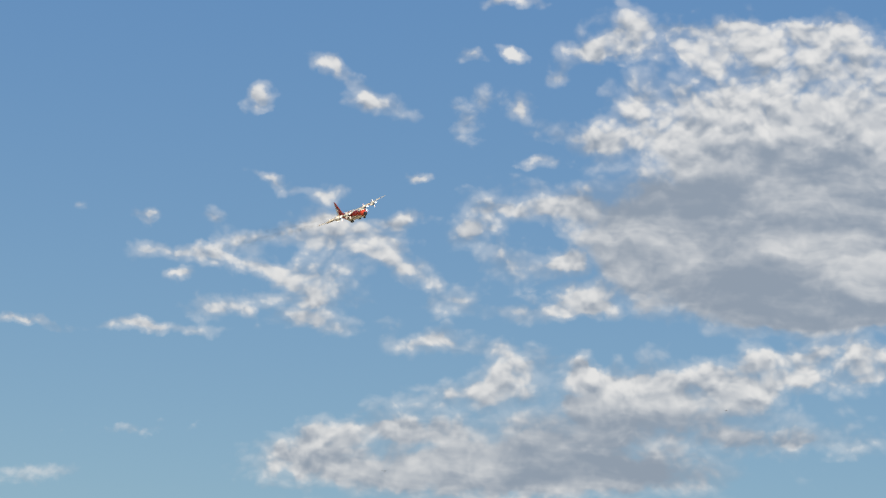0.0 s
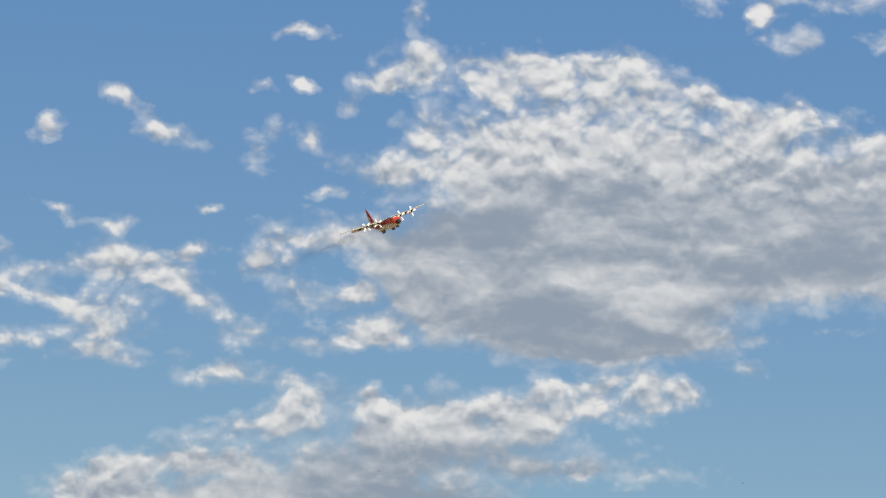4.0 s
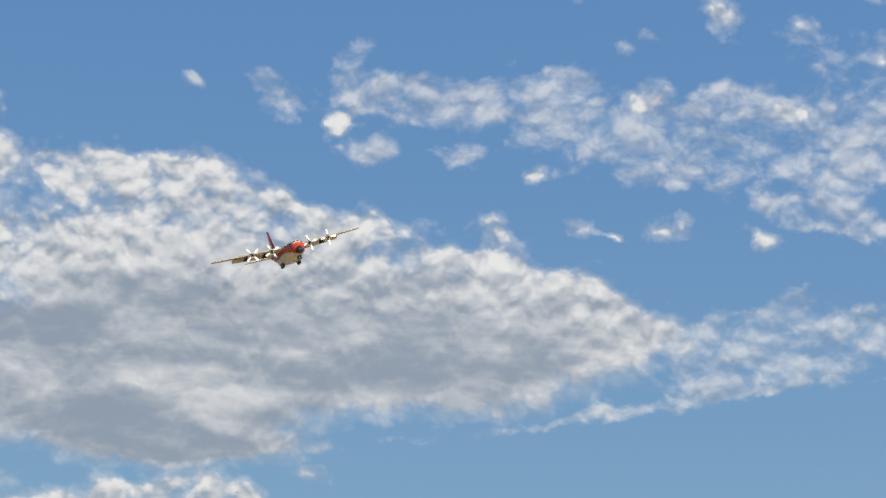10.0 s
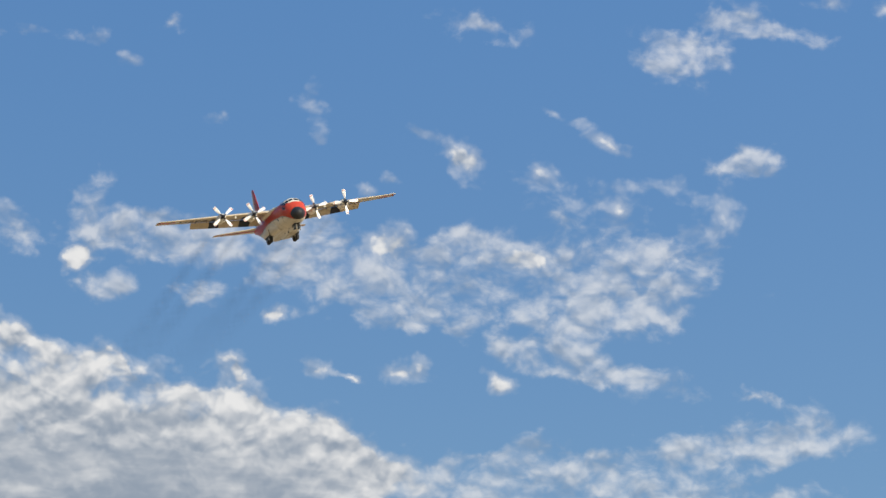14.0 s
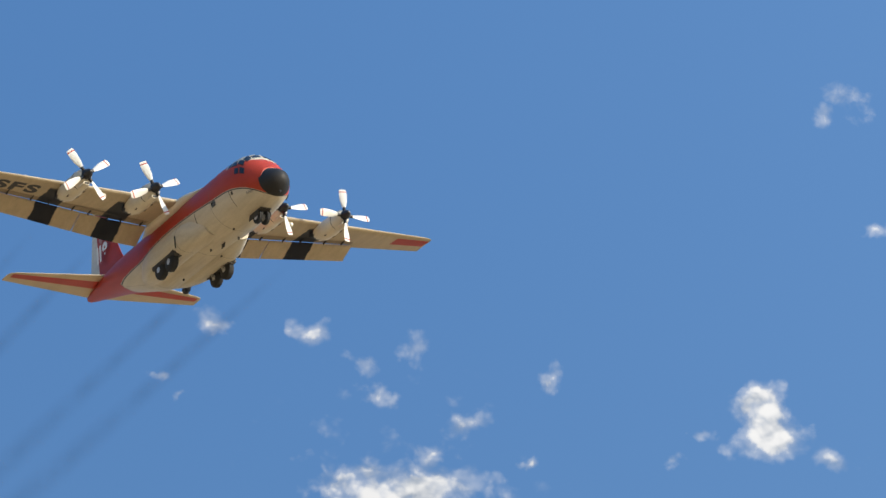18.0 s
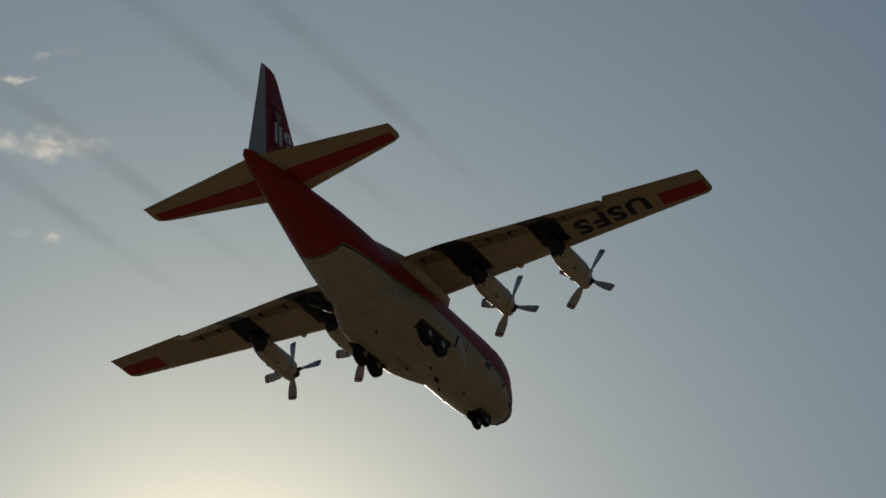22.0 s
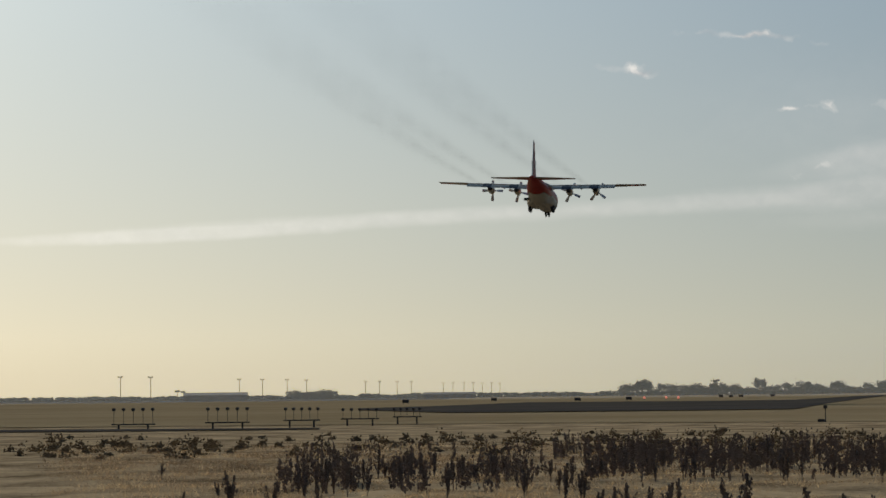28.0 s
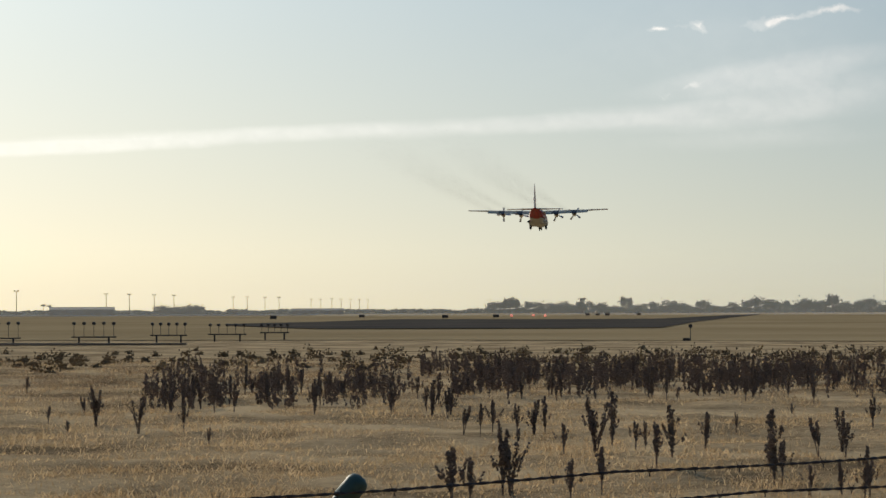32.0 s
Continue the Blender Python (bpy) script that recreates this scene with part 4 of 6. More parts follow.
def build_aircraft():
    rows = BODY
    craft = thing("cargo_aircraft", "red and white four-engined firefighting transport aircraft, gear and flaps down", "airplane")
    rings = []
    for k in range(len(rows) - 1):
        a, b = rows[k], rows[k + 1]
        for j in range(3 if b[0] - a[0] > 1 else 1):
            u = j / 3
            s, low, top, w = [p + (q - p) * u for p, q in zip(a, b)]
            rings.append(ring_x(12 - s, 0, (low + top) / 2, w, (top - low) / 2, 40, 2.15))
    s, low, top, w = rows[-1]
    rings.append(ring_x(12 - s, 0, (low + top) / 2, w, (top - low) / 2, 40, 2.15))
    part("fuselage", loft(bmesh.new(), rings), FUSELAGE_PAINT, craft, "white belly, red upper sides and tail, black pinstripe")
    nose = [(0.0, -0.76, 0.05), (0.04, -0.76, 0.2), (0.14, -0.755, 0.40), (0.34, -0.745, 0.64), (0.6, -0.735, 0.84), (0.9, -0.725, 1.01), (1.1, -0.71, 1.11), (1.3, -0.66, 1.22)]
    # the joint leans back towards the top
    part("radome", loft(bmesh.new(), [[(x - max(0.0, (z + 0.74)) * 0.22 * min(1, s), y, z) for x, y, z in ring_x(12 - s * 0.92, 0, zc, r * 1.0, r * (0.93 if r > 0.5 else 1), 32, 2.1)] for s, zc, r in nose]), RADOME, craft, "black rounded nose cone")
    bm = bmesh.new()
    spun(bm, [(0, 0.16), (0.1, 0.13), (0.16, 0.04)], "x", (11.2, 0.12, -1.52), 12)
    part("nose_sensor", bm, BLACK_PAINT, craft)
    # cockpit panes on the brow and on the cheeks
    for side in (1, -1):
        def across(turn):
            return turn if side > 0 else 180 - turn
        for s0, s1, t0, t1, lean in ((2.32, 2.66, 66, 87, 0.05), (2.32, 2.72, 46, 63, 0.08), (2.42, 2.95, 31, 44, 0.12), (3.05, 3.55, 29, 43, 0.12), (3.65, 4.05, 30, 42, 0.10), (2.2, 2.6, 10, 24, 0.06), (2.7, 3.1, 9, 22, 0.06)):
            part("cockpit_window", skin_pane(bmesh.new(), s0, s1, across(t0), across(t1), 0.02, lean), COCKPIT_GLASS, craft)
        part("side_window", skin_pane(bmesh.new(), 5.7, 6.25, across(-21), across(-12), 0.015), COCKPIT_GLASS, craft)
        part("vent", skin_pane(bmesh.new(), 3.55, 3.75, across(-24), across(-18), 0.015), DARK_BAY, craft)
        part("door_frame", skin_pane(bmesh.new(), 3.9, 3.94, across(-48), across(-16), 0.008), DARK_BAY, craft)
        part("door_frame", skin_pane(bmesh.new(), 8.55, 8.62, across(-36), across(-8), 0.008), DARK_BAY, craft)
    # wings, with their flaps, panels and lamps
    for side, word in ((1, "left"), (-1, "right")):
        bm = bmesh.new()
        rings = []
        for y in (0.0, 1.6, 2.6, 4, 5.5, 7, 8.5, 10.2, 12, 14.2, 14.45, 16, 18, 19.6, 19.95, 20.1):
            le, te, z, thick = wing_at(y)
            cut = 0.0
            if 1.6 <= y <= 14.3:
                cut = 0.55
            if y > 19.8:
                thick *= 0.55 if y < 20.05 else 0.2
                le -= 0.12 if y < 20.05 else 0.35
            rings.append(aerofoil(le, te + cut, side * y, z, thick))
        loft(bm, rings)
        bmesh.ops.recalc_face_normals(bm, faces=bm.faces)
        wing = part("wing", bm, WING_PAINT, craft, "cream wing with black soot guards behind the engines")
        # Fowler flaps, let down behind the trailing edge
        for y0, y1 in ((2.35, 7.6), (7.68, 14.3)):
            bm = bmesh.new()
            rings = []
            for k in range(5):
                y = y0 + (y1 - y0) * k / 4
                le, te, z, thick = wing_at(y)
                chord = 2.02 - 0.028 * y
                ring = aerofoil(0, -chord, side * y, 0, 0.2)
                turn = Matrix.Rotation(radians(-26), 4, "Y")
                base = Vector((te + 0.62, 0, wing_under(te + 0.62, y).z - 0.05))
                rings.append([base + (turn @ Vector((p[0], 0, p[2]))).to_3d() * 1.0 + Vector((0, p[1], 0)) for p in ring])
            loft(bm, rings)
            bmesh.ops.recalc_face_normals(bm, faces=bm.faces)
            flap = part("flap", bm, WING_PAINT, craft, "cream flap let down behind the wing")
            for k in range(4):
                y = y0 + (y1 - y0) * (k + 0.5) / 4
                le, te, z, thick = wing_at(y)
                p = wing_under(te + 0.9, y)
                bm = bmesh.new()
                box(bm, (0.6, 0.06, 0.16), (p.x + 0.1, side * y + 0.12 * (-1) ** k, p.z - 0.05), Matrix.Rotation(radians(-14), 4, "Y"), 0.015)
                part("flap_track", bm, DARK_BAY, craft, smooth=False)
        # panel on the wing skin, its darker colour painting the shaded gap before the flap
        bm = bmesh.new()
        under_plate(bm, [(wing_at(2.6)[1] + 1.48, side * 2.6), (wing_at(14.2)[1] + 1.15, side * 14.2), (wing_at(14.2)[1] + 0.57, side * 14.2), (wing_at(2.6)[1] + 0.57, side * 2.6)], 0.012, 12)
        part("flap_well_shade", bm, FLAP_WELL_SHADE, craft, "brownish panel painted as the shaded recess before the flap")
        # red tip panel
        bm = bmesh.new()
        under_plate(bm, [(wing_at(17.15)[0] - 0.55, side * 17.15), (wing_at(19.9)[0] - 0.36, side * 19.9), (wing_at(19.9)[0] - 1.42, side * 19.9), (wing_at(17.15)[0] - 1.78, side * 17.15)], 0.008)
        part("tip_panel", bm, RED_PAINT, craft, "red rectangle under the wing tip")
        for y, out in ((7.5, 0.30),):
            p = wing_under(wing_at(y)[0] - 0.45, side * y)
            bm = bmesh.new()
            spun(bm, [(-0.08, 0.16), (0.0, 0.2), (0.12, 0.17), (0.2, 0.06)], "x", (p.x, p.y, p.z - 0.12), 14)
            part("landing_lamp", bm, LAMP_GLASS, craft, "round landing lamp under the wing")
        # fairing where the wing meets the body
        bm = bmesh.new()
        loft(bm, [ring_x(3.0, side * 0.6, 2.1, 0.5, 0.14, 16), ring_x(1.6, side * 1.3, 1.8, 0.75, 0.38, 16), ring_x(0.0, side * 1.5, 1.66, 0.86, 0.46, 16), ring_x(-3.6, side * 1.5, 1.62, 0.82, 0.42, 16), ring_x(-6.4, side * 0.8, 2.0, 0.4, 0.2, 16)])
        part("wing_fairing", bm, NACELLE_PAINT, craft)
    # letters under the right wing: tops toward the leading edge, read from the tip inwards
    lettering("wing_letter", "USFS", 1.95, BLACK_PAINT, craft, lambda u, v: wing_under(wing_at(14.12 - u * 1.02)[0] - 1.52 + v * 0.93, -14.14 + u * 1.02, 0.012), "black letter of the word USFS under the right wing")
    # engines: nacelle, intake, exhaust, propeller with four blades
    props = []
    for y in (10.24, 5.08, -5.08, -10.24):
        z = 1.51 if abs(y) > 7 else 1.30
        bm = bmesh.new()
        cuts = [(3.30, 0, 0.40, 0.40), (3.1, 0, 0.52, 0.55), (2.5, -0.03, 0.60, 0.68), (1.4, -0.04, 0.62, 0.72), (0.3, 0.0, 0.60, 0.66), (-0.3, 0.09, 0.51, 0.52)]
        rings = [ring_x(x, y, z + dz, ry, rz, 24, 2.2) for x, dz, ry, rz in cuts]
        # the cream paint ends in a burnt, ragged edge
        rings[-1] = [(q[0] + (0.0, 0.14, -0.1, 0.06)[k % 4], q[1], q[2]) for k, q in enumerate(rings[-1])]
        loft(bm, rings)
        nac = part("nacelle", bm, NACELLE_PAINT, craft, "cream engine nacelle")
        bm = bmesh.new()
        loft(bm, [ring_x(x, y, z + dz, ry, rz, 24, 2.2) for x, dz, ry, rz in ((0.1, 0.03, 0.54, 0.58), (-0.4, 0.12, 0.47, 0.47), (-0.9, 0.25, 0.34, 0.3), (-1.3, 0.36, 0.18, 0.16))])
        part("exhaust_fairing", bm, BLACK_PAINT, craft, "soot-black tail of the nacelle")
        bm = bmesh.new()
        loft(bm, [ring_x(3.34, y, z - 0.62, 0.26, 0.12, 16), ring_x(2.9, y, z - 0.64, 0.30, 0.16, 16), ring_x(1.9, y, z - 0.56, 0.3, 0.16, 16), ring_x(1.0, y, z - 0.5, 0.2, 0.1, 16)])
        part("air_intake", bm, NACELLE_PAINT, craft)
        bm = bmesh.new()
        loft(bm, [ring_x(3.355, y, z - 0.62, 0.21, 0.085, 16), ring_x(3.30, y, z - 0.62, 0.21, 0.085, 16)])
        part("intake_mouth", bm, DARK_BAY, craft)
        for sx, sy in ((2.05, 0.34), (1.1, 0.3), (1.1, -0.3)):
            bm = bmesh.new()
            box(bm, (0.3, 0.2, 0.03), (sx, y + sy, z - 0.70 + abs(sy) * 0.2), None, 0.01)
            part("cowl_vent", bm, DARK_BAY, craft, smooth=False)
        bm = bmesh.new()
        loft(bm, [ring_x(2.38, y, z - 0.03, 0.618, 0.70, 24, 2.2), ring_x(2.34, y, z - 0.03, 0.618, 0.70, 24, 2.2)])
        part("cowl_seam", bm, DARK_BAY, craft)
        prop = part("propeller", spun(bmesh.new(), [(-0.12, 0.33), (0.1, 0.36), (0.3, 0.32), (0.52, 0.2), (0.66, 0.05)], "x", (0, 0, 0), 20), HUB, craft, "black spinner with four pale blades")
        for k in range(4):
            bm = bmesh.new()
            turn = Matrix.Rotation(k * math.pi / 2, 4, "X")
            tube(bm, turn @ Vector((0, 0, 0.2)), turn @ Vector((0, 0, 0.62)), 0.13, 0.12, 10)
            part("blade_cuff", bm, HUB, prop)
            rings = []
            for r, chord, pitch, thick in ((0.55, 0.2, 34, 0.12), (0.8, 0.36, 31, 0.1), (1.15, 0.50, 26, 0.075), (1.55, 0.56, 20, 0.06), (1.88, 0.55, 17, 0.05), (2.03, 0.48, 16, 0.04), (2.06, 0.3, 16, 0.02)):
                ring = []
                for j in range(10):
                    a = 2 * math.pi * j / 10
                    u = Vector((math.sin(a) * thick / 2, math.cos(a) * chord / 2, 0))
                    u = Matrix.Rotation(radians(-pitch), 3, "Z") @ u
                    ring.append(turn @ (u + Vector((0, 0, r))))
                rings.append(ring)
            blade = part("blade", loft(bmesh.new(), rings), BLADE, prop, "pale blade with a red tip band")
            bm = bmesh.new()
            rings = []
            for r in (1.83, 1.9):
                ring = []
                for j in range(10):
                    a = 2 * math.pi * j / 10
                    u = Matrix.Rotation(radians(-17), 3, "Z") @ Vector((math.sin(a) * 0.033, math.cos(a) * 0.283, 0))
                    ring.append(turn @ (u + Vector((0, 0, r))))
                rings.append(ring)
            part("tip_band", loft(bm, rings), RED_PAINT, prop)
        prop.location = (3.40, y, z)
        props.append((prop, y, z))
    # tail
    for side in (1, -1):
        bm = bmesh.new()
        rings = []
        for f in (0.0, 0.06, 0.25, 0.5, 0.75, 0.93, 0.985, 1.0):
            le, te, thick = 12 - (24.4 + 1.92 * f), 12 - (29.05 - 1.18 * f), 0.5 * (1 - f) + 0.16 * f
            if f > 0.95:
                le, thick = le - (0.12 if f < 1 else 0.4), thick * (0.6 if f < 1 else 0.25)
            rings.append(aerofoil(le, te, side * 8.0 * f, 1.84, thick))
        loft(bm, rings)
        bmesh.ops.recalc_face_normals(bm, faces=bm.faces)
        tail = part("tailplane", bm, TAIL_CREAM, craft, "cream tailplane with a red spanwise stripe")
        bm = bmesh.new()
        grid = []
        for i in range(9):
            f = 0.05 + 0.91 * i / 8
            le, te = 12 - (24.4 + 1.92 * f), 12 - (29.05 - 1.18 * f)
            thick = 0.5 * (1 - f) + 0.16 * f
            row = []
            for j in range(4):
                u = (12 - (25.5 + 0.97 * f) - le) / (te - le) * (1 - j / 3) + (12 - 27.12 - le) / (te - le) * (j / 3)
                h = 5 * thick * (0.2969 * math.sqrt(u) - 0.126 * u - 0.3516 * u * u + 0.2843 * u ** 3 - 0.1015 * u ** 4)
                row.append(bm.verts.new((le - u * (le - te), side * 8.0 * f, 1.84 + 0.02 * (le - te) * math.sin(math.pi * u) - 0.8 * h - 0.008)))
            grid.append(row)
        for a, b in zip(grid, grid[1:]):
            for k in range(3):
                bm.faces.new((a[k], a[k + 1], b[k + 1], b[k]))
        part("tail_stripe", bm, RED_PAINT, craft, "red stripe")
    bm = bmesh.new()
    rings = []
    for z, le, te, thick in ((1.7, 20.6, 29.3, 0.5), (2.3, 22.3, 29.3, 0.5), (2.9, 23.4, 29.2, 0.48), (3.5, 23.85, 29.1, 0.46), (5.0, 24.65, 28.85, 0.4), (7.0, 25.72, 28.5, 0.3), (8.4, 26.48, 28.3, 0.22), (8.8, 26.8, 28.2, 0.14), (8.93, 27.2, 28.05, 0.05)):
        rings.append([(p[0], p[2] * 1.0, z) for p in aerofoil(12 - le, 12 - te, 0, 0, thick * 1.0)])
    loft(bm, rings)
    bmesh.ops.recalc_face_normals(bm, faces=bm.faces)
    part("fin", bm, FIN_PAINT, craft, "red fin with a pale rudder")
    faint_mark = material("faded_mark", (0.42, 0.2, 0.17), 0.5, 0, 0.1, 2.0)
    white_letters = material("letter_paint", (0.8, 0.78, 0.74), 0.5, 0, 0.06, 2.0)
    for side in (1, -1):
        sign = -side  # read from the nose backwards on the left, towards the nose on the right
        lettering("tail_digit", "118", 1.75, white_letters, craft, lambda u, v, s=side: Vector((12 - 26.35 + (-u if s > 0 else u) * 0.95, s * (0.36 - 0.02 * v), 4.45 + v)), "white digit of the number 118 on the fin")
        bm = bmesh.new()
        for k in range(5):
            box(bm, (0.17, 0.02, 0.24), (12 - 26.8 - 0.24 * (k - 2), side * 0.19, 6.6), None, 0.0)
        part("serial_bars", bm, faint_mark, craft, "small faded marks", smooth=False)
        bm = bmesh.new()
        loft(bm, [[(12 - 26.7 + 0.3 * u, side * d, 5.75 + 0.42 * v) for u, v in ((-1, 1), (1, 1), (0.9, -0.2), (0, -1), (-0.9, -0.2))] for d in (0.21, 0.228)])
        bmesh.ops.recalc_face_normals(bm, faces=bm.faces)
        part("badge", bm, faint_mark, craft, "small shield badge", smooth=False)
        bm = bmesh.new()
        for k in range(4):
            box(bm, (0.09, 0.02, 0.2), (12 - 2.05 - 0.17 * (k - 1.5), side * (1.44 + 0.06 * (k - 1.5)), -1.28), Matrix.Rotation(radians(side * 20), 4, "Z"))
        part("nose_marks", bm, BLACK_PAINT, craft, "small black marks", smooth=False)
    # landing gear
    for side in (1, -1):
        bm = bmesh.new()
        rows = [(8.0, 0.9, -1.0, 0.9, 0.95), (9.2, 1.2, -1.1, 1.0, 1.0), (10.4, 1.5, -1.16, 1.06, 0.99), (12, 1.62, -1.18, 1.08, 1.0), (14.5, 1.62, -1.18, 1.08, 1.0), (15.8, 1.45, -1.14, 1.04, 0.97), (17.0, 1.1, -1.06, 0.96, 0.9), (18.2, 0.65, -0.9, 0.85, 0.75)]
        loft(bm, [ring_x(12 - s, side * y, z, ry, rz, 28, 2.5) for s, y, z, ry, rz in rows])
        part("gear_fairing", bm, FUSELAGE_PAINT, craft, "cream bulge over the main wheels")
        bm = bmesh.new()
        box(bm, (3.4, 0.74, 0.5), (12 - 13.0, side * 2.13, -1.94), None, 0.08)
        part("wheel_well", bm, DARK_BAY, craft, smooth=False)
        for s in (12.22, 13.76):
            bm = bmesh.new()
            tyre = spun(bm, [(-0.27, 0.20), (-0.25, 0.58), (-0.17, 0.69), (0, 0.72), (0.17, 0.69), (0.25, 0.58), (0.27, 0.20)], "y", (12 - s, side * 2.2, -2.38), 24)
            wheel = part("main_wheel", bm, TYRE, craft)
            bm = bmesh.new()
            spun(bm, [(-0.275, 0.22), (-0.285, 0.16), (0.285, 0.16), (0.275, 0.22)], "y", (12 - s, side * 2.2, -2.38), 18)
            part("rim", bm, RIM, wheel)
            bm = bmesh.new()
            tube(bm, (12 - s, side * 1.85, -2.36), (12 - s, side * 1.85, -1.5), 0.11)
            part("strut", bm, BARE, craft)
        bm = bmesh.new()
        tube(bm, (12 - 10.9, side * 2.55, -1.9), (12 - 10.7, side * 2.68, -1.1), 0.05)
        part("door_arm", bm, DARK_BAY, craft)
    for y in (0.3, -0.3):
        bm = bmesh.new()
        spun(bm, [(-0.15, 0.26), (-0.14, 0.42), (-0.08, 0.49), (0.08, 0.49), (0.14, 0.42), (0.15, 0.26)], "y", (12 - 3.2, y, -2.5), 22)
        wheel = part("nose_wheel", bm, TYRE, craft)
        bm = bmesh.new()
        spun(bm, [(-0.16, 0.24), (-0.1, 0.2), (0.1, 0.2), (0.16, 0.24)], "y", (12 - 3.2, y, -2.5), 16)
        part("rim", bm, RIM, wheel)
    bm = bmesh.new()
    tube(bm, (12 - 3.2, 0, -2.5), (12 - 3.05, 0, -1.6), 0.1)
    tube(bm, (12 - 3.2, -0.3, -2.5), (12 - 3.2, 0.3, -2.5), 0.06)
    part("nose_strut", bm, BARE, craft)
    bm = bmesh.new()
    box(bm, (1.5, 0.85, 0.1), (12 - 3.25, 0, -2.09), None, 0.03)
    part("nose_wheel_well", bm, DARK_BAY, craft, smooth=False)
    for side in (1, -1):
        bm = bmesh.new()
        box(bm, (1.3, 0.04, 0.5), (12 - 3.4, side * 0.46, -2.3), Matrix.Rotation(radians(side * 10), 4, "X"), 0.015)
        part("nose_gear_door", bm, DARK_BAY, craft, smooth=False)
    # retardant nozzle out of the left rear door
    bm = bmesh.new()
    tube(bm, (12 - 16.6, 1.9, -0.9), (12 - 17.35, 2.24, -1.03), 0.27, 0.25, 14)
    part("nozzle_elbow", bm, NOZZLE_PAINT, craft, "orange pipe out of the rear door")
    bm = bmesh.new()
    tube(bm, (12 - 17.3, 2.22, -1.02), (12 - 17.9, 2.32, -1.11), 0.27, 0.27, 14)
    tube(bm, (12 - 17.9, 2.32, -1.11), (12 - 18.6, 2.42, -1.21), 0.22, 0.22, 14)
    tube(bm, (12 - 18.6, 2.42, -1.21), (12 - 18.95, 2.47, -1.26), 0.29, 0.29, 14)
    tube(bm, (12 - 18.95, 2.47, -1.26), (12 - 19.2, 2.5, -1.3), 0.18, 0.12, 14)
    part("nozzle", bm, BLACK_PAINT, craft, "black retardant nozzle")
    # aerials, beacons and small fittings under the belly
    for s, y, l in ((7.4, 0.55, 0.14), (9.9, -0.3, 0.12), (6.2, -0.5, 0.1), (10.6, 0.9, 0.1), (15.2, 0.3, 0.12)):
        bm = bmesh.new()
        box(bm, (0.16, 0.1, l * 1.4), (12 - s, y, -2.12 - l / 2), None, 0.02)
        part("belly_fitting", bm, DARK_BAY, craft, smooth=False)
    bm = bmesh.new()
    loft(bm, [[(12 - 8.6 + u * 0.22 - v * 0.12, 0.02 * w, -2.12 - v * 0.32) for u, w in ((-1, -1), (1, -1), (1, 1), (-1, 1))] for v in (0.0, 1.0)])
    part("blade_aerial", bm, BLACK_PAINT, craft, smooth=False)
    return craft, props


AIRCRAFT, PROPELLERS = build_aircraft()
# ---- ground and what stands on it; the field lies ahead at about 12 degrees left of +y ----
def straw(name, a, b, scale, rough=0.95, bump=0.4, stretch=(1, 1, 1), span=(0.45, 0.95)):
    mat = bpy.data.materials.new(name)
    mat.use_nodes = True
    n, l = mat.node_tree.nodes, mat.node_tree.links
    bsdf = n["Principled BSDF"]
    bsdf.inputs["Roughness"].default_value, bsdf.inputs["Specular IOR Level"].default_value = rough, 0.0
    where = n.new("ShaderNodeTexCoord")
    big, small = n.new("ShaderNodeTexNoise"), n.new("ShaderNodeTexNoise")
    for node, s, d in ((big, scale, 6.0), (small, scale * 23, 6.0)):
        node.inputs["Scale"].default_value, node.inputs["Detail"].default_value = s, d
        laid = n.new("ShaderNodeMapping")
        laid.inputs["Scale"].default_value = stretch
        l.new(where.outputs["Object"], laid.inputs[0])
        l.new(laid.outputs[0], node.inputs["Vector"])
    both = n.new("ShaderNodeMath")
    both.operation = "MULTIPLY_ADD"
    both.inputs[1].default_value = 0.4
    l.new(small.outputs["Fac"], both.inputs[0])
    l.new(big.outputs["Fac"], both.inputs[2])
    ramp = n.new("ShaderNodeMapRange")
    ramp.inputs[1].default_value, ramp.inputs[2].default_value = span
    l.new(both.outputs[0], ramp.inputs[0])
    tone = n.new("ShaderNodeMix")
    tone.data_type = "RGBA"
    tone.inputs[6].default_value, tone.inputs[7].default_value = (*a, 1), (*b, 1)
    l.new(ramp.outputs[0], tone.inputs[0])
    l.new(tone.outputs[2], bsdf.inputs["Base Color"])
    relief = n.new("ShaderNodeBump")
    relief.inputs["Strength"].default_value, relief.inputs["Distance"].default_value = bump, 0.1
    l.new(small.outputs["Fac"], relief.inputs["Height"])
    l.new(relief.outputs[0], bsdf.inputs["Normal"])
    return mat


GROUND = straw("dry_grass_ground", (0.20, 0.135, 0.072), (0.62, 0.44, 0.24), 0.30, 0.95, 0.3, (1.0, 1.0, 1.0), (0.50, 0.85))
FAR_FIELD = straw("stubble", (0.30, 0.21, 0.105), (0.46, 0.335, 0.18), 0.02)
ASPHALT = straw("worn_asphalt", (0.065, 0.055, 0.044), (0.14, 0.117, 0.09), 0.05, 0.9, 0.1)
CONCRETE = material("concrete", (0.42, 0.39, 0.34), 0.85, 0, 0.15, 0.3)
BARK = material("bark", (0.10, 0.075, 0.055), 0.9, 0, 0.3, 2.0)
STEEL = material("galvanised", (0.30, 0.30, 0.29), 0.5, 0.6, 0.2, 3.0)
POST_GREEN = material("post_paint", (0.035, 0.07, 0.05), 0.55, 0.1, 0.3, 12.0)
POST_HIGHLIGHT = material("post_highlight_paint", (0.6, 0.6, 0.58), 0.5, 0.0, 0.2, 12.0)
WIRE = material("rusty_wire", (0.06, 0.045, 0.038), 0.7, 0.5, 0.3, 20.0)
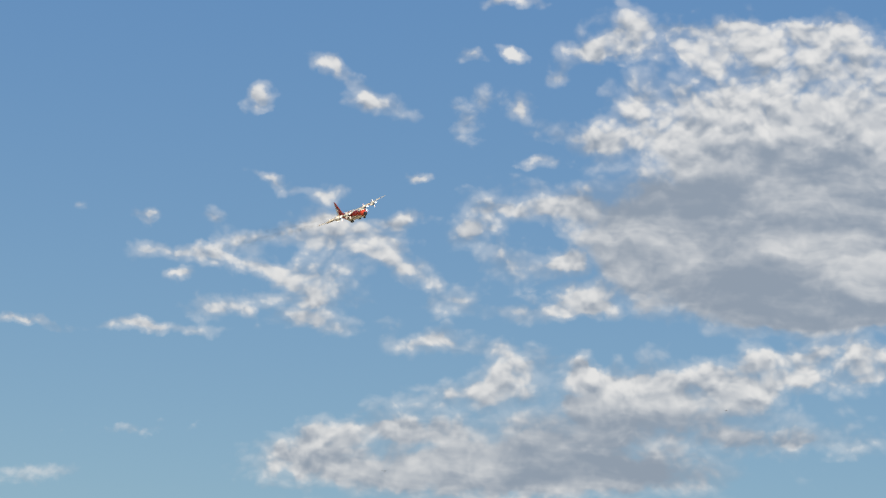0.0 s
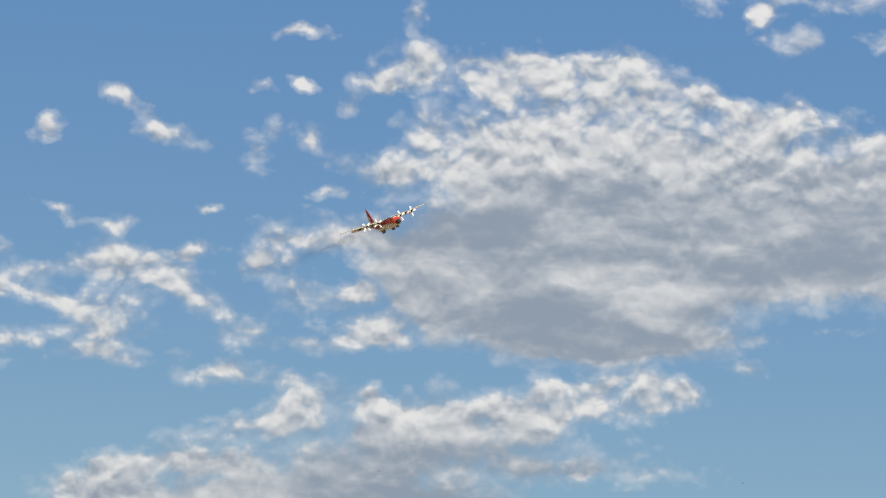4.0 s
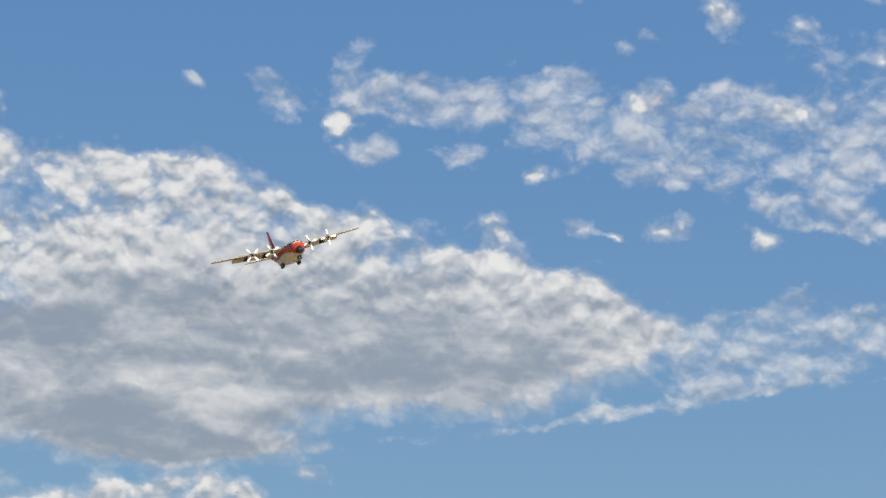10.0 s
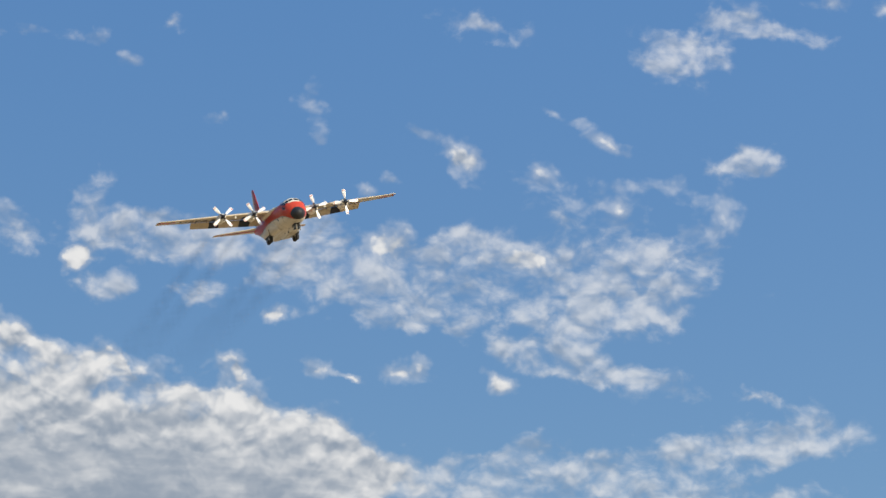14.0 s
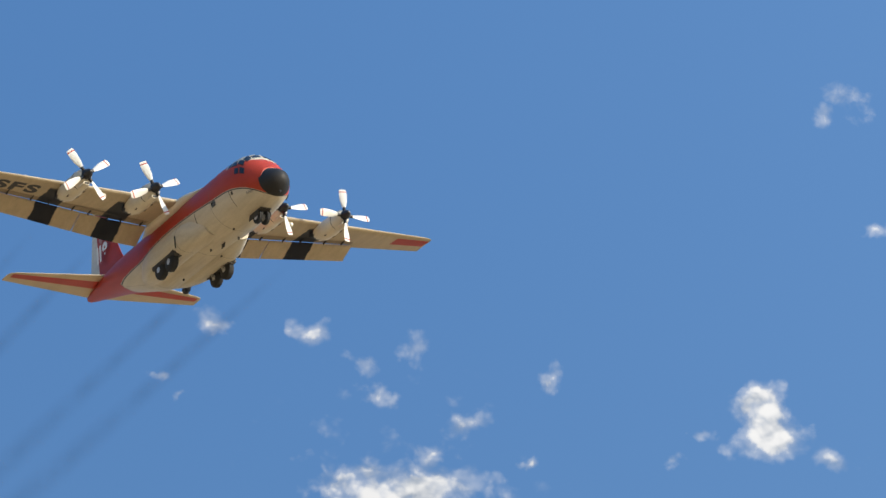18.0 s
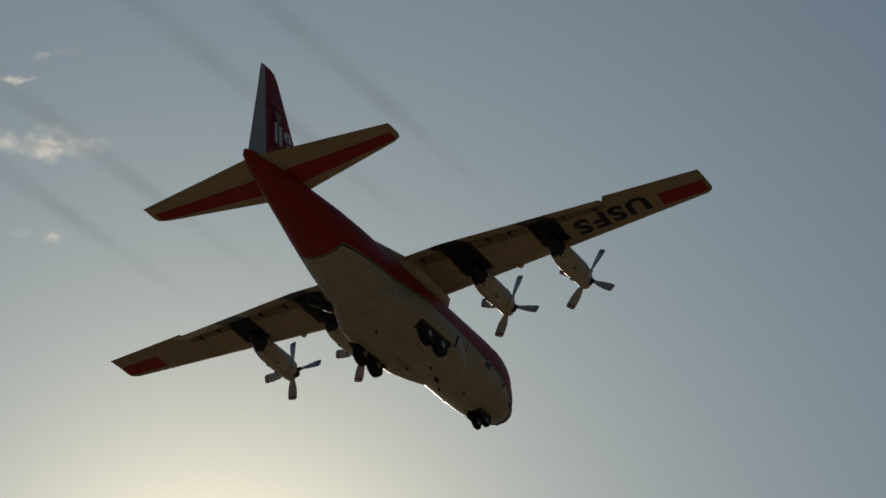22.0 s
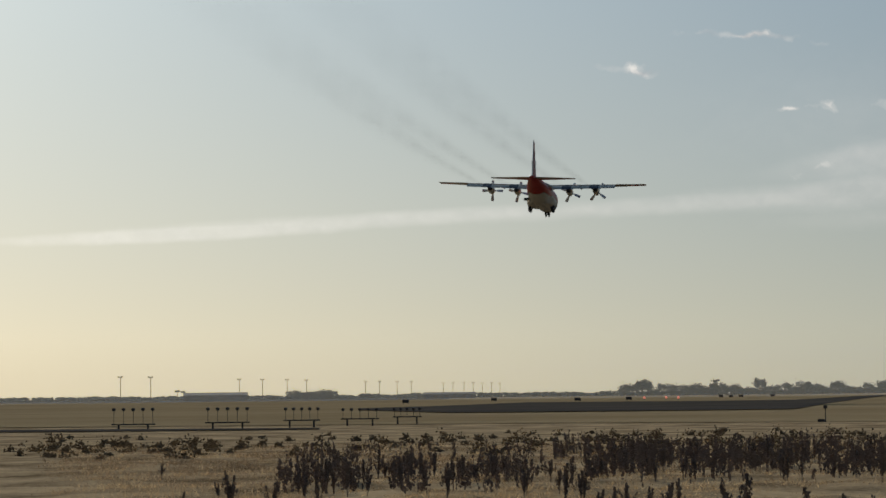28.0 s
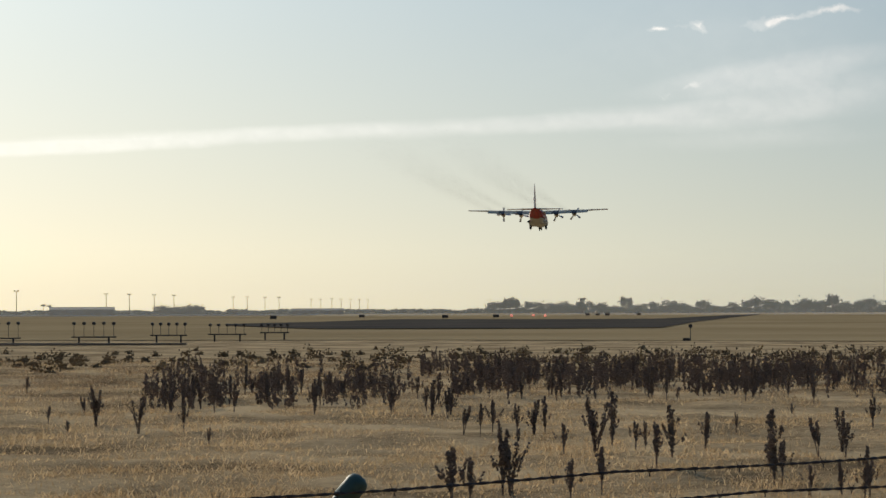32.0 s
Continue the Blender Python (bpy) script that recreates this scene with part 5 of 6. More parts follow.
HALL = material("metal_hall", (0.08, 0.08, 0.08), 0.7, 0.2, 0.15, 0.05)
RED_LAMP = bpy.data.materials.new("red_lamp_light")
RED_LAMP.use_nodes = True
RED_LAMP.node_tree.nodes["Principled BSDF"].inputs["Emission Color"].default_value = (1, 0.12, 0.04, 1)
RED_LAMP.node_tree.nodes["Principled BSDF"].inputs["Emission Strength"].default_value = 3.0


def leafy(name, base, through_light, spread, scale):
    """Thin dry or green leaves that let some light through."""
    mat = bpy.data.materials.new(name)
    mat.use_nodes = True
    n, l = mat.node_tree.nodes, mat.node_tree.links
    n.clear()
    where = n.new("ShaderNodeTexCoord")
    big, small = n.new("ShaderNodeTexNoise"), n.new("ShaderNodeTexNoise")
    for node, s in ((big, scale), (small, scale * 14)):
        node.inputs["Scale"].default_value, node.inputs["Detail"].default_value = s, 4.0
        l.new(where.outputs["Object"], node.inputs["Vector"])
    both = n.new("ShaderNodeMath")
    both.operation = "ADD"
    l.new(big.outputs["Fac"], both.inputs[0])
    l.new(small.outputs["Fac"], both.inputs[1])
    ramp = n.new("ShaderNodeMapRange")
    ramp.inputs[1].default_value, ramp.inputs[2].default_value = 0.7, 1.3
    ramp.inputs[3].default_value, ramp.inputs[4].default_value = 1 - spread, 1 + spread
    l.new(both.outputs[0], ramp.inputs[0])
    tone = n.new("ShaderNodeMix")
    tone.data_type, tone.blend_type = "RGBA", "MULTIPLY"
    tone.inputs[0].default_value, tone.inputs[6].default_value = 1.0, (*base, 1)
    l.new(ramp.outputs[0], tone.inputs[7])
    face, glow, mix, out = n.new("ShaderNodeBsdfDiffuse"), n.new("ShaderNodeBsdfTranslucent"), n.new("ShaderNodeMixShader"), n.new("ShaderNodeOutputMaterial")
    mix.inputs[0].default_value = through_light
    l.new(tone.outputs[2], face.inputs["Color"])
    l.new(tone.outputs[2], glow.inputs["Color"])
    l.new(face.outputs[0], mix.inputs[1])
    l.new(glow.outputs[0], mix.inputs[2])
    l.new(mix.outputs[0], out.inputs["Surface"])
    return mat


STRAW = leafy("straw_blade", (0.58, 0.405, 0.215), 0.65, 0.30, 0.4)
STRAW_PALE = leafy("straw_pale", (0.63, 0.455, 0.26), 0.65, 0.26, 0.35)
BROWN = leafy("brown_undergrowth", (0.36, 0.25, 0.145), 0.5, 0.35, 0.3)
WEED = leafy("dead_weed", (0.30, 0.235, 0.185), 0.52, 0.4, 2.0)
LEAF = leafy("far_foliage", (0.16, 0.175, 0.13), 0.55, 0.3, 0.1)


def field_point(side, far):
    """A place on the ground: degrees to the left of +y, and metres away."""
    a = radians(side)
    return Vector((-math.sin(a) * far, math.cos(a) * far, 0))


def swell(x, y):
    """Height of the ground: nearly flat, with tussocks in the rough grass."""
    d = math.hypot(x, y)
    u = min(max((d - 25) / 110, 0.0), 1.0)
    flat = -0.4 * u * u * (3 - 2 * u) + 0.05 * noise.noise(Vector((x * 0.05, y * 0.05, 0))) * min(d / 30, 1)
    rough = min(max((d - 12) / 10, 0.0), 1.0) * min(max((150 - d) / 60, 0.0), 1.0)
    return flat + rough * (0.10 * noise.noise(Vector((x * 0.3, y * 0.3, 3.0))) + 0.07 * noise.noise(Vector((x * 0.9, y * 0.9, 7.0))) + 0.03 * noise.noise(Vector((x * 2.4, y * 2.4, 9.0))))


def build_ground():
    radii = [0.0, 4, 8, 12] + [14 * 1.018 ** k for k in range(128)] + [150, 170, 230, 320, 480, 800, 1400, 2400, 4000]
    sides = [-4 + 0.25 * k for k in range(121)] + list(range(28, 355, 6))
    verts, faces = [], []
    for r in radii:
        for a in sides:
            p = field_point(a, r)
            verts.append((p.x, p.y, swell(p.x, p.y)))
    n = len(sides)
    for i in range(len(radii) - 1):
        for k in range(n):
            faces.append((i * n + k, i * n + (k + 1) % n, (i + 1) * n + (k + 1) % n, (i + 1) * n + k))
    bm = bmesh.new()
    mesh = bpy.data.meshes.new("ground")
    mesh.from_pydata(verts, [], faces)
    bm.from_mesh(mesh)
    bmesh.ops.remove_doubles(bm, verts=bm.verts, dist=0.001)
    bmesh.ops.recalc_face_normals(bm, faces=bm.faces)
    bm.faces.ensure_lookup_table()
    if bm.faces[len(bm.faces) // 2].normal.z < 0:
        bmesh.ops.reverse_faces(bm, faces=bm.faces)
    ob = part("ground", bm, GROUND, None)
    bpy.data.meshes.remove(mesh)
    return tagged(ob, "flat dry grassland reaching to the horizon", "ground", kind="structure")


build_ground()
STEEL_DARK = material("weathered_steel", (0.06, 0.05, 0.042), 0.7, 0.3, 0.25, 3.0)


def stand(side, far, sink=0.0):
    """The place on the ground there."""
    p = field_point(side, far)
    p.z = swell(p.x, p.y) - sink
    return p


# ---- runway end, access roads and stubble beyond the rough grass ----
def strip(name, rows, lift, mat, label, category):
    """A flat sheet between a near and a far edge; rows of (side, far) for each."""
    bm = bmesh.new()
    line = []
    for (a, b), (c, d) in rows:
        p, q = field_point(a, b), field_point(c, d)
        line.append([bm.verts.new((p.lerp(q, k / 5).x, p.lerp(q, k / 5).y, swell(*p.lerp(q, k / 5).xy) + lift)) for k in range(6)])
    for p, q in zip(line, line[1:]):
        for k in range(5):
            bm.faces.new((p[k], p[k + 1], q[k + 1], q[k]))
    bmesh.ops.recalc_face_normals(bm, faces=bm.faces)
    for f in bm.faces:
        if f.normal.z < 0:
            f.normal_flip()
    return tagged(part(name, bm, mat, None), label, category, kind="structure")


strip("stubble_field", [((24.78, 201.2), (24.78, 4201.7)), ((17.30, 193.1), (17.30, 2457.8)), ((10.89, 186.2), (10.88, 1746.5)), ((4.48, 178.6), (4.47, 1368.0)), ((-2.99, 170.8), (-2.99, 1106.3))], 0.05, FAR_FIELD, "pale mown stubble beside the runway", "field")
strip("runway", [((16.02, 373.3), (16.02, 421.3)), ((13.97, 298.6), (13.97, 494.2)), ((12.17, 294.2), (12.17, 640.6)), ((8.31, 294.9), (8.31, 603.4)), ((6.13, 299.8), (6.13, 622.4)), ((5.43, 428.5), (5.43, 758.9)), ((4.60, 695.3), (4.60, 1018.7)), ((3.90, 1115.2), (3.90, 1257.3))], 0.14, ASPHALT, "dark worn runway end between dry fields", "runway")
strip("taxiway", [((25.99, 1496.9), (25.99, 3099.8)), ((19.83, 1183.9), (19.83, 2268.1)), ((13.97, 1250.6), (13.97, 2026.0))], 0.16, ASPHALT, "narrow dark taxiway across the field", "road")
strip("service_track", [((24.78, 173.5), (24.78, 184.7)), ((19.20, 166.2), (19.20, 175.0)), ((16.92, 166.6), (16.92, 172.4))], 0.06, ASPHALT, "dark earth track by the approach lights", "road")


# ---- approach lights: a low beam on two legs with lamps on poles ----
def approach_bar(far, side_a, side_b, beam, top):
    bar = thing("approach_light", "low steel beam on two legs with lamps on poles", "runway light", "row of approach lights")
    a, b = stand(side_a, far), stand(side_b, far)
    mid = (a + b) / 2
    bar.location = mid
    a, b = a - mid, b - mid
    ahead = (b - a).normalized()
    tilt = Matrix.Rotation(math.atan2(ahead.y, ahead.x), 4, "Z")
    bm = bmesh.new()
    box(bm, ((b - a).length, 0.12, 0.09), (0, 0, beam), tilt, 0.01)
    part("beam", bm, STEEL_DARK, bar, smooth=False)
    for u in (0.17, 0.83):
        p = a.lerp(b, u)
        bm = bmesh.new()
        box(bm, (0.13, 0.13, beam), (p.x, p.y, beam / 2 - 0.03), tilt, 0.01)
        part("leg", bm, STEEL_DARK, bar, smooth=False)
    for k in range(5):
        p = a.lerp(b, 0.06 + 0.88 * k / 4)
        bm = bmesh.new()
        tube(bm, (p.x, p.y, beam), (p.x, p.y, top - 0.08), 0.02, 0.02, 6)
        pole = part("pole", bm, STEEL_DARK, bar)
        bm = bmesh.new()
        spun(bm, [(-0.12, 0.05), (-0.1, 0.11), (0.06, 0.12), (0.1, 0.09)], "y", (p.x, p.y, top), 10)
        part("lamp", bm, STEEL_DARK, pole)
    return bar


approach_bar(177.5, 21.61, 20.62, 0.40, 1.44)
approach_bar(174.8, 19.50, 18.49, 0.47, 1.41)
approach_bar(180.8, 17.73, 16.90, 0.51, 1.32)
approach_bar(186.0, 16.43, 15.56, 0.52, 1.21)
approach_bar(192.1, 15.25, 14.59, 0.58, 1.17)


# ---- translucent sheet, added to imitate haze before the far edge of the field ----
def haze_sheet():
    mat = bpy.data.materials.new("haze_sheet")
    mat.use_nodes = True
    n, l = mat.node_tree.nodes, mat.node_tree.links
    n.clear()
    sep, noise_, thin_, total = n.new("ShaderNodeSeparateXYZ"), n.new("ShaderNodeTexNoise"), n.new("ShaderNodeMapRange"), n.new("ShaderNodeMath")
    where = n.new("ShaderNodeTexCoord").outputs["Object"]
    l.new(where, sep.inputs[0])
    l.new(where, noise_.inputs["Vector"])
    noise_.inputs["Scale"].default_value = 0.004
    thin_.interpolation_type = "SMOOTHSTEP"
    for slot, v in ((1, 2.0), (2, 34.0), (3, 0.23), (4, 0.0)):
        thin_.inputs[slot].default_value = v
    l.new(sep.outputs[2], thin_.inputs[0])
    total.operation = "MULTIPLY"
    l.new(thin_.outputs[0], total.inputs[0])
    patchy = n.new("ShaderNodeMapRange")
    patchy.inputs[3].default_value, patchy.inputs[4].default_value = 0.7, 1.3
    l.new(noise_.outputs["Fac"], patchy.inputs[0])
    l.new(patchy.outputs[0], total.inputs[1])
    clear, haze_film, mix, out = n.new("ShaderNodeBsdfTransparent"), n.new("ShaderNodeBsdfTranslucent"), n.new("ShaderNodeMixShader"), n.new("ShaderNodeOutputMaterial")
    haze_film.inputs["Color"].default_value = (0.55, 0.56, 0.56, 1)
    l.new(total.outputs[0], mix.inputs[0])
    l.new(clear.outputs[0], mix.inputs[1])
    l.new(haze_film.outputs[0], mix.inputs[2])
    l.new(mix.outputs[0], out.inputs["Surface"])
    # one curved upright sheet greys what lies behind it, less towards its top
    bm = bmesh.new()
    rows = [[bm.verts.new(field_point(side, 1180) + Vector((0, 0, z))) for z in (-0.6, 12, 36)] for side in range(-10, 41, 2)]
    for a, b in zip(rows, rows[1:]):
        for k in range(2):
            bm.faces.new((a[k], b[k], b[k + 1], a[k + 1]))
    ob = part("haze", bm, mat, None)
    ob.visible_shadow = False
    return tagged(ob, "upright translucent sheet imitating haze over the far airfield", "haze", kind="structure")


haze_sheet()


# ---- far edge of the airfield ----
def lamp_mast(height):
    mast = thing("floodlight_mast", "tall thin steel mast with a floodlight head", "street lamp", "floodlight masts along the apron")
    bm = bmesh.new()
    tube(bm, (0, 0, 0), (0, 0, height), 0.30, 0.2, 8)
    part("pole", bm, STEEL_DARK, mast)
    bm = bmesh.new()
    box(bm, (2.6, 0.5, 0.22), (0, 0, height), None, 0.03)
    part("crossarm", bm, STEEL_DARK, mast, smooth=False)
    for x in (-1.1, 1.0):
        bm = bmesh.new()
        box(bm, (0.9, 0.6, 0.8), (x, -0.2, height + 0.25), None, 0.08)
        part("floodlight", bm, STEEL_DARK, mast, smooth=False)
    return mast


MAST = lamp_mast(14.0)
first = True
for side, far in ((20.72, 1448), (18.72, 1683), (18.20, 1730), (17.64, 1779), (17.20, 1831), (15.86, 2075), (15.54, 2075), (15.14, 2147), (14.82, 2147), (14.09, 2491), (13.87, 2491), (13.62, 2395), (13.41, 2491), (13.20, 2594), (12.99, 2594), (12.80, 2707), (21.40, 1415)):
    p = stand(side, far)
    if first:
        MAST.location, first = p, False
    else:
        copy_thing(MAST, Matrix.Translation(p))


def metal_hall(side_a, side_b, far, height):
    hall = thing("hangar", "long low dark metal hangar across the airfield", "building")
    a, b = stand(side_a, far), stand(side_b, far)
    hall.matrix_basis = Matrix.Translation((a + b) / 2) @ Matrix.Rotation(math.atan2((b - a).y, (b - a).x), 4, "Z")
    w, d = (b - a).length, 18.0
    bm = bmesh.new()
    box(bm, (w, d, height * 0.72), (0, 0, height * 0.36), None, 0.05)
    part("wall", bm, HALL, hall, smooth=False)
    bm = bmesh.new()
    loft(bm, [[(x, -d / 2 - 0.4, height * 0.72), (x, 0, height), (x, d / 2 + 0.4, height * 0.72)] for x in (-w / 2 - 0.3, w / 2 + 0.3)])
    bmesh.ops.recalc_face_normals(bm, faces=bm.faces)
    part("roof", bm, STEEL_DARK, hall, smooth=False)
    for k in range(6):
        bm = bmesh.new()
        box(bm, (w / 9, 0.2, height * 0.5), (-w / 2 + w * (k + 0.5) / 6, -d / 2 - 0.06, height * 0.26), None, 0.02)
        part("hangar_door", bm, STEEL_DARK, hall, smooth=False)
    return hall


metal_hall(19.98, 18.54, 1400, 5.0)
metal_hall(14.55, 13.35, 1700, 4.2)


def far_tree(seed, height, wide, palm=False):
    """A tapered trunk with limbs and a ragged crown of many small leaf clumps."""
    rnd = random.Random(seed)
    tree = thing("tree", "dark green tree in the haze at the edge of the airfield" if not palm else "slender palm in the haze at the edge of the airfield", "tree", "far trees along the horizon")
    bm = bmesh.new()
    tube(bm, (0, 0, -0.3), (0.1, 0, height * (0.5 if not palm else 0.88)), height * 0.035, height * 0.018, 7)
    limbs = []
    for k in range(5 if not palm else 0):
        a = k * 1.3 + rnd.random()
        tip = Vector((math.cos(a) * wide * 0.32, math.sin(a) * wide * 0.32, height * (0.55 + 0.25 * rnd.random())))
        tube(bm, (0.05, 0, height * 0.3), tip, height * 0.016, height * 0.006, 5)
        limbs.append(tip)
    part("trunk", bm, BARK, tree)
    verts, faces = [], []
    for k in range(420 if not palm else 120):
        if palm:
            c = Vector((0.1, 0, height * 0.9)) + Vector((rnd.gauss(0, wide * 0.28), rnd.gauss(0, wide * 0.28), rnd.gauss(0, height * 0.035)))
        else:
            lobe = rnd.choice(limbs)
            c = lobe + Vector((rnd.gauss(0, wide * 0.15), rnd.gauss(0, wide * 0.15), rnd.gauss(0, height * 0.11)))
            c.z = max(c.z, height * 0.12)
        r = height * (0.03 + 0.035 * rnd.random())
        axes = [Vector((rnd.uniform(-1, 1), rnd.uniform(-1, 1), rnd.uniform(-1, 1))).normalized() * r for _ in range(3)]
        n = len(verts)
        verts += [c + axes[0], c + axes[1], c - axes[0] * 0.7, c - axes[1] * 0.8, c + axes[2], c - axes[2]]
        faces += [(n, n + 1, n + 4), (n + 1, n + 2, n + 4), (n + 2, n + 3, n + 4), (n + 3, n, n + 4), (n + 1, n, n + 5), (n + 2, n + 1, n + 5), (n + 3, n + 2, n + 5), (n, n + 3, n + 5)]
    mesh = bpy.data.meshes.new("crown")
    mesh.from_pydata([tuple(v) for v in verts], [], faces)
    mesh.materials.append(LEAF)
    new("crown", mesh).parent = tree
    return tree


TREES = [far_tree(k, h, w) for k, (h, w) in enumerate(((8.5, 8.0), (7.0, 9.5), (10.5, 7.0), (6.0, 8.0), (9.0, 11.0)))] + [far_tree(9, 11.0, 4.0, True)]
used = set()
rnd = random.Random(4)


def plant(kind, side, far, size=1.0):
    m = Matrix.Translation(stand(side, far)) @ Matrix.Rotation(rnd.uniform(0, 6.28), 4, "Z") @ Matrix.Diagonal((size, size, size, 1))
    if kind in used:
        tree = copy_thing(TREES[kind], m)
        tree.scale = (size, size, size)
    else:
        used.add(kind)
        tree = TREES[kind]
        tree.matrix_basis = m
    return tree


for k in range(92):
    side = 9.98 + (0.45 - 9.98) * (k + rnd.uniform(-0.35, 0.35)) / 91
    plant(rnd.choice((0, 1, 2, 3, 4)), side, 1650 + rnd.uniform(-150, 200), rnd.uniform(0.6, 1.1))
for k in range(9):
    plant(rnd.choice((1, 3, 4)), 17.50 + (16.64 - 17.50) * k / 8, 1500 + rnd.uniform(-80, 80), rnd.uniform(0.6, 0.85))
for k in range(26):
    plant(rnd.choice((1, 3, 0)), 24.30 + (10.11 - 24.30) * (k + rnd.uniform(-0.4, 0.4)) / 25, 1900 + rnd.uniform(-150, 250), rnd.uniform(0.35, 0.7))
for side, far, size in ((20.12, 1500, 0.62), (19.99, 1500, 0.58), (7.91, 1750, 1.0)):
    plant(5, side, far, size)


def far_scrub():
    """Low scrub and hedges that close the view along the horizon."""
    rnd = random.Random(8)
    verts, faces = [], []
    for k in range(9000):
        side = rnd.uniform(-4, 33)
        far = rnd.uniform(1950, 2400)
        c = stand(side, far)
        tall = 3.2 + 1.8 * noise.noise(Vector((side * 2.0, 0, 1.0)))
        c.z += rnd.uniform(0, max(tall, 0.8))
        r = rnd.uniform(0.7, 1.8)
        n = len(verts)
        a = rnd.uniform(0, 6.28)
        e, f = Vector((math.cos(a), math.sin(a), 0.2)) * r, Vector((-math.sin(a), math.cos(a), -0.1)) * r
        g = Vector((0, 0, r * 0.8))
        verts += [c + e, c + f, c - e, c - f, c + g, c - g]
        faces += [(n, n + 1, n + 4), (n + 1, n + 2, n + 4), (n + 2, n + 3, n + 4), (n + 3, n, n + 4), (n + 1, n, n + 5), (n + 2, n + 1, n + 5), (n + 3, n + 2, n + 5), (n, n + 3, n + 5)]
    mesh = bpy.data.meshes.new("far_scrub")
    mesh.from_pydata([tuple(v) for v in verts], [], faces)
    mesh.materials.append(LEAF)
    return tagged(new("far_scrub", mesh), "low hazy scrub along the horizon", "shrubs", kind="stuff")


far_scrub()


def runway_sign(side, far, wide, tall):
    sign = thing("marker_board", "small dark marker board by the runway", "sign", "marker boards by the runway")
    sign.location = stand(side, far)
    bm = bmesh.new()
    box(bm, (wide, 0.12, tall), (0, 0, 0.35 + tall / 2), None, 0.02)
    part("board", bm, STEEL_DARK, sign, smooth=False)
    for x in (-0.35, 0.35):
        bm = bmesh.new()
        tube(bm, (x * wide, 0, -0.05), (x * wide, 0, 0.4), 0.05, 0.05, 6)
        part("leg", bm, STEEL_DARK, sign)


for side, far in ((9.88, 706.8), (7.80, 945.4), (7.57, 940.4), (7.35, 935.8), (11.04, 672.1), (12.94, 748.1), (14.95, 629.3), (6.64, 1016.5)):
    runway_sign(side, far, 1.7, 0.8)


def red_lamp(side, far):
    lamp = thing("runway_lamp", "small glowing red runway lamp on a stub", "runway light", "red runway lamps")
    lamp.location = stand(side, far)
    bm = bmesh.new()
    tube(bm, (0, 0, -0.05), (0, 0, 0.5), 0.06, 0.06, 6)
    part("stub", bm, STEEL_DARK, lamp)
    bm = bmesh.new()
    spun(bm, [(0.5, 0.2), (0.6, 0.32), (0.85, 0.3), (1.0, 0.12)], "z", (0, 0, 0), 10)
    part("lens", bm, RED_LAMP, lamp)


for side, far in ((8.76, 746.1), (9.03, 811.9), (9.53, 756.8)):
    red_lamp(side, far)


def wind_post(side, far):
    post = thing("marker_post", "thin post with a small box on top in the dry field", "post")
    post.location = stand(side, far)
    bm = bmesh.new()
    tube(bm, (0, 0, -0.1), (0, 0, 1.0), 0.035, 0.03, 8)
    part("pole", bm, STEEL_DARK, post)
    bm = bmesh.new()
    box(bm, (0.26, 0.22, 0.24), (0, 0, 1.08), None, 0.03)
    part("box_head", bm, STEEL_DARK, post, smooth=False)
    bm = bmesh.new()
    box(bm, (0.5, 0.3, 0.26), (-0.3, 0.1, 0.1), None, 0.04)
    part("base_box", bm, STEEL_DARK, post, smooth=False)


wind_post(5.47, 179.1)


# ---- dead weeds: dark stalks with thick seed heads ----
def weed(seed, height, stalks, spread):
    rnd = random.Random(seed)
    plant_ = thing("dead_weed", "dead dark brown dock weed with thick seed heads", "weed", "dead weeds in the dry grass")
    stem, heads = bmesh.new(), []
    for k in range(stalks):
        a = rnd.uniform(0, 6.28)
        lean = rnd.uniform(0.05, spread)
        top = Vector((math.cos(a) * lean, math.sin(a) * lean, 1.0)) * height * rnd.uniform(0.6, 1.0)
        tube(stem, (0, 0, -0.05), top, 0.008, 0.004, 4)
        heads.append((top, 0.58 + 0.26 * rnd.random()))
        for j in range(2):
            u = rnd.uniform(0.3, 0.6)
            tip = top * u + Vector((rnd.uniform(-0.12, 0.12), rnd.uniform(-0.12, 0.12), rnd.uniform(0.08, 0.22)))
            tube(stem, top * u, tip, 0.004, 0.003, 3)
            heads.append((tip, 0.12))
    part("stalk", stem, WEED, plant_)
    for k, (top, share) in enumerate(heads):
        verts, faces = [], []
        along = top.normalized()
        length = height * share if share > 0.3 else 0.14
        for j in range(95 if share > 0.3 else 12):
            u = rnd.random()
            c = top - along * length * u * 0.92 + along * 0.03
            r = (0.027 if share > 0.3 else 0.016) * (0.45 + 0.9 * math.sin(math.pi * min(0.95, u * 0.85 + 0.1)))
            a = rnd.uniform(0, 6.28)
            c = c + Vector((math.cos(a), math.sin(a), 0)) * r * rnd.uniform(0.2, 0.9)
            s = rnd.uniform(0.007, 0.015)
            n = len(verts)
            verts += [c + Vector((s, 0, 0)), c + Vector((-s * 0.5, s, 0)), c + Vector((-s * 0.5, -s, 0)), c + Vector((0, 0, s * 1.6)), c - Vector((0, 0, s * 1.2))]
            faces += [(n, n + 1, n + 3), (n + 1, n + 2, n + 3), (n + 2, n, n + 3), (n + 1, n, n + 4), (n + 2, n + 1, n + 4), (n, n + 2, n + 4)]
        mesh = bpy.data.meshes.new("seed_head")
        mesh.from_pydata([tuple(v) for v in verts], [], faces)
        mesh.materials.append(WEED)
        new("seed_head", mesh).parent = plant_
    return plant_


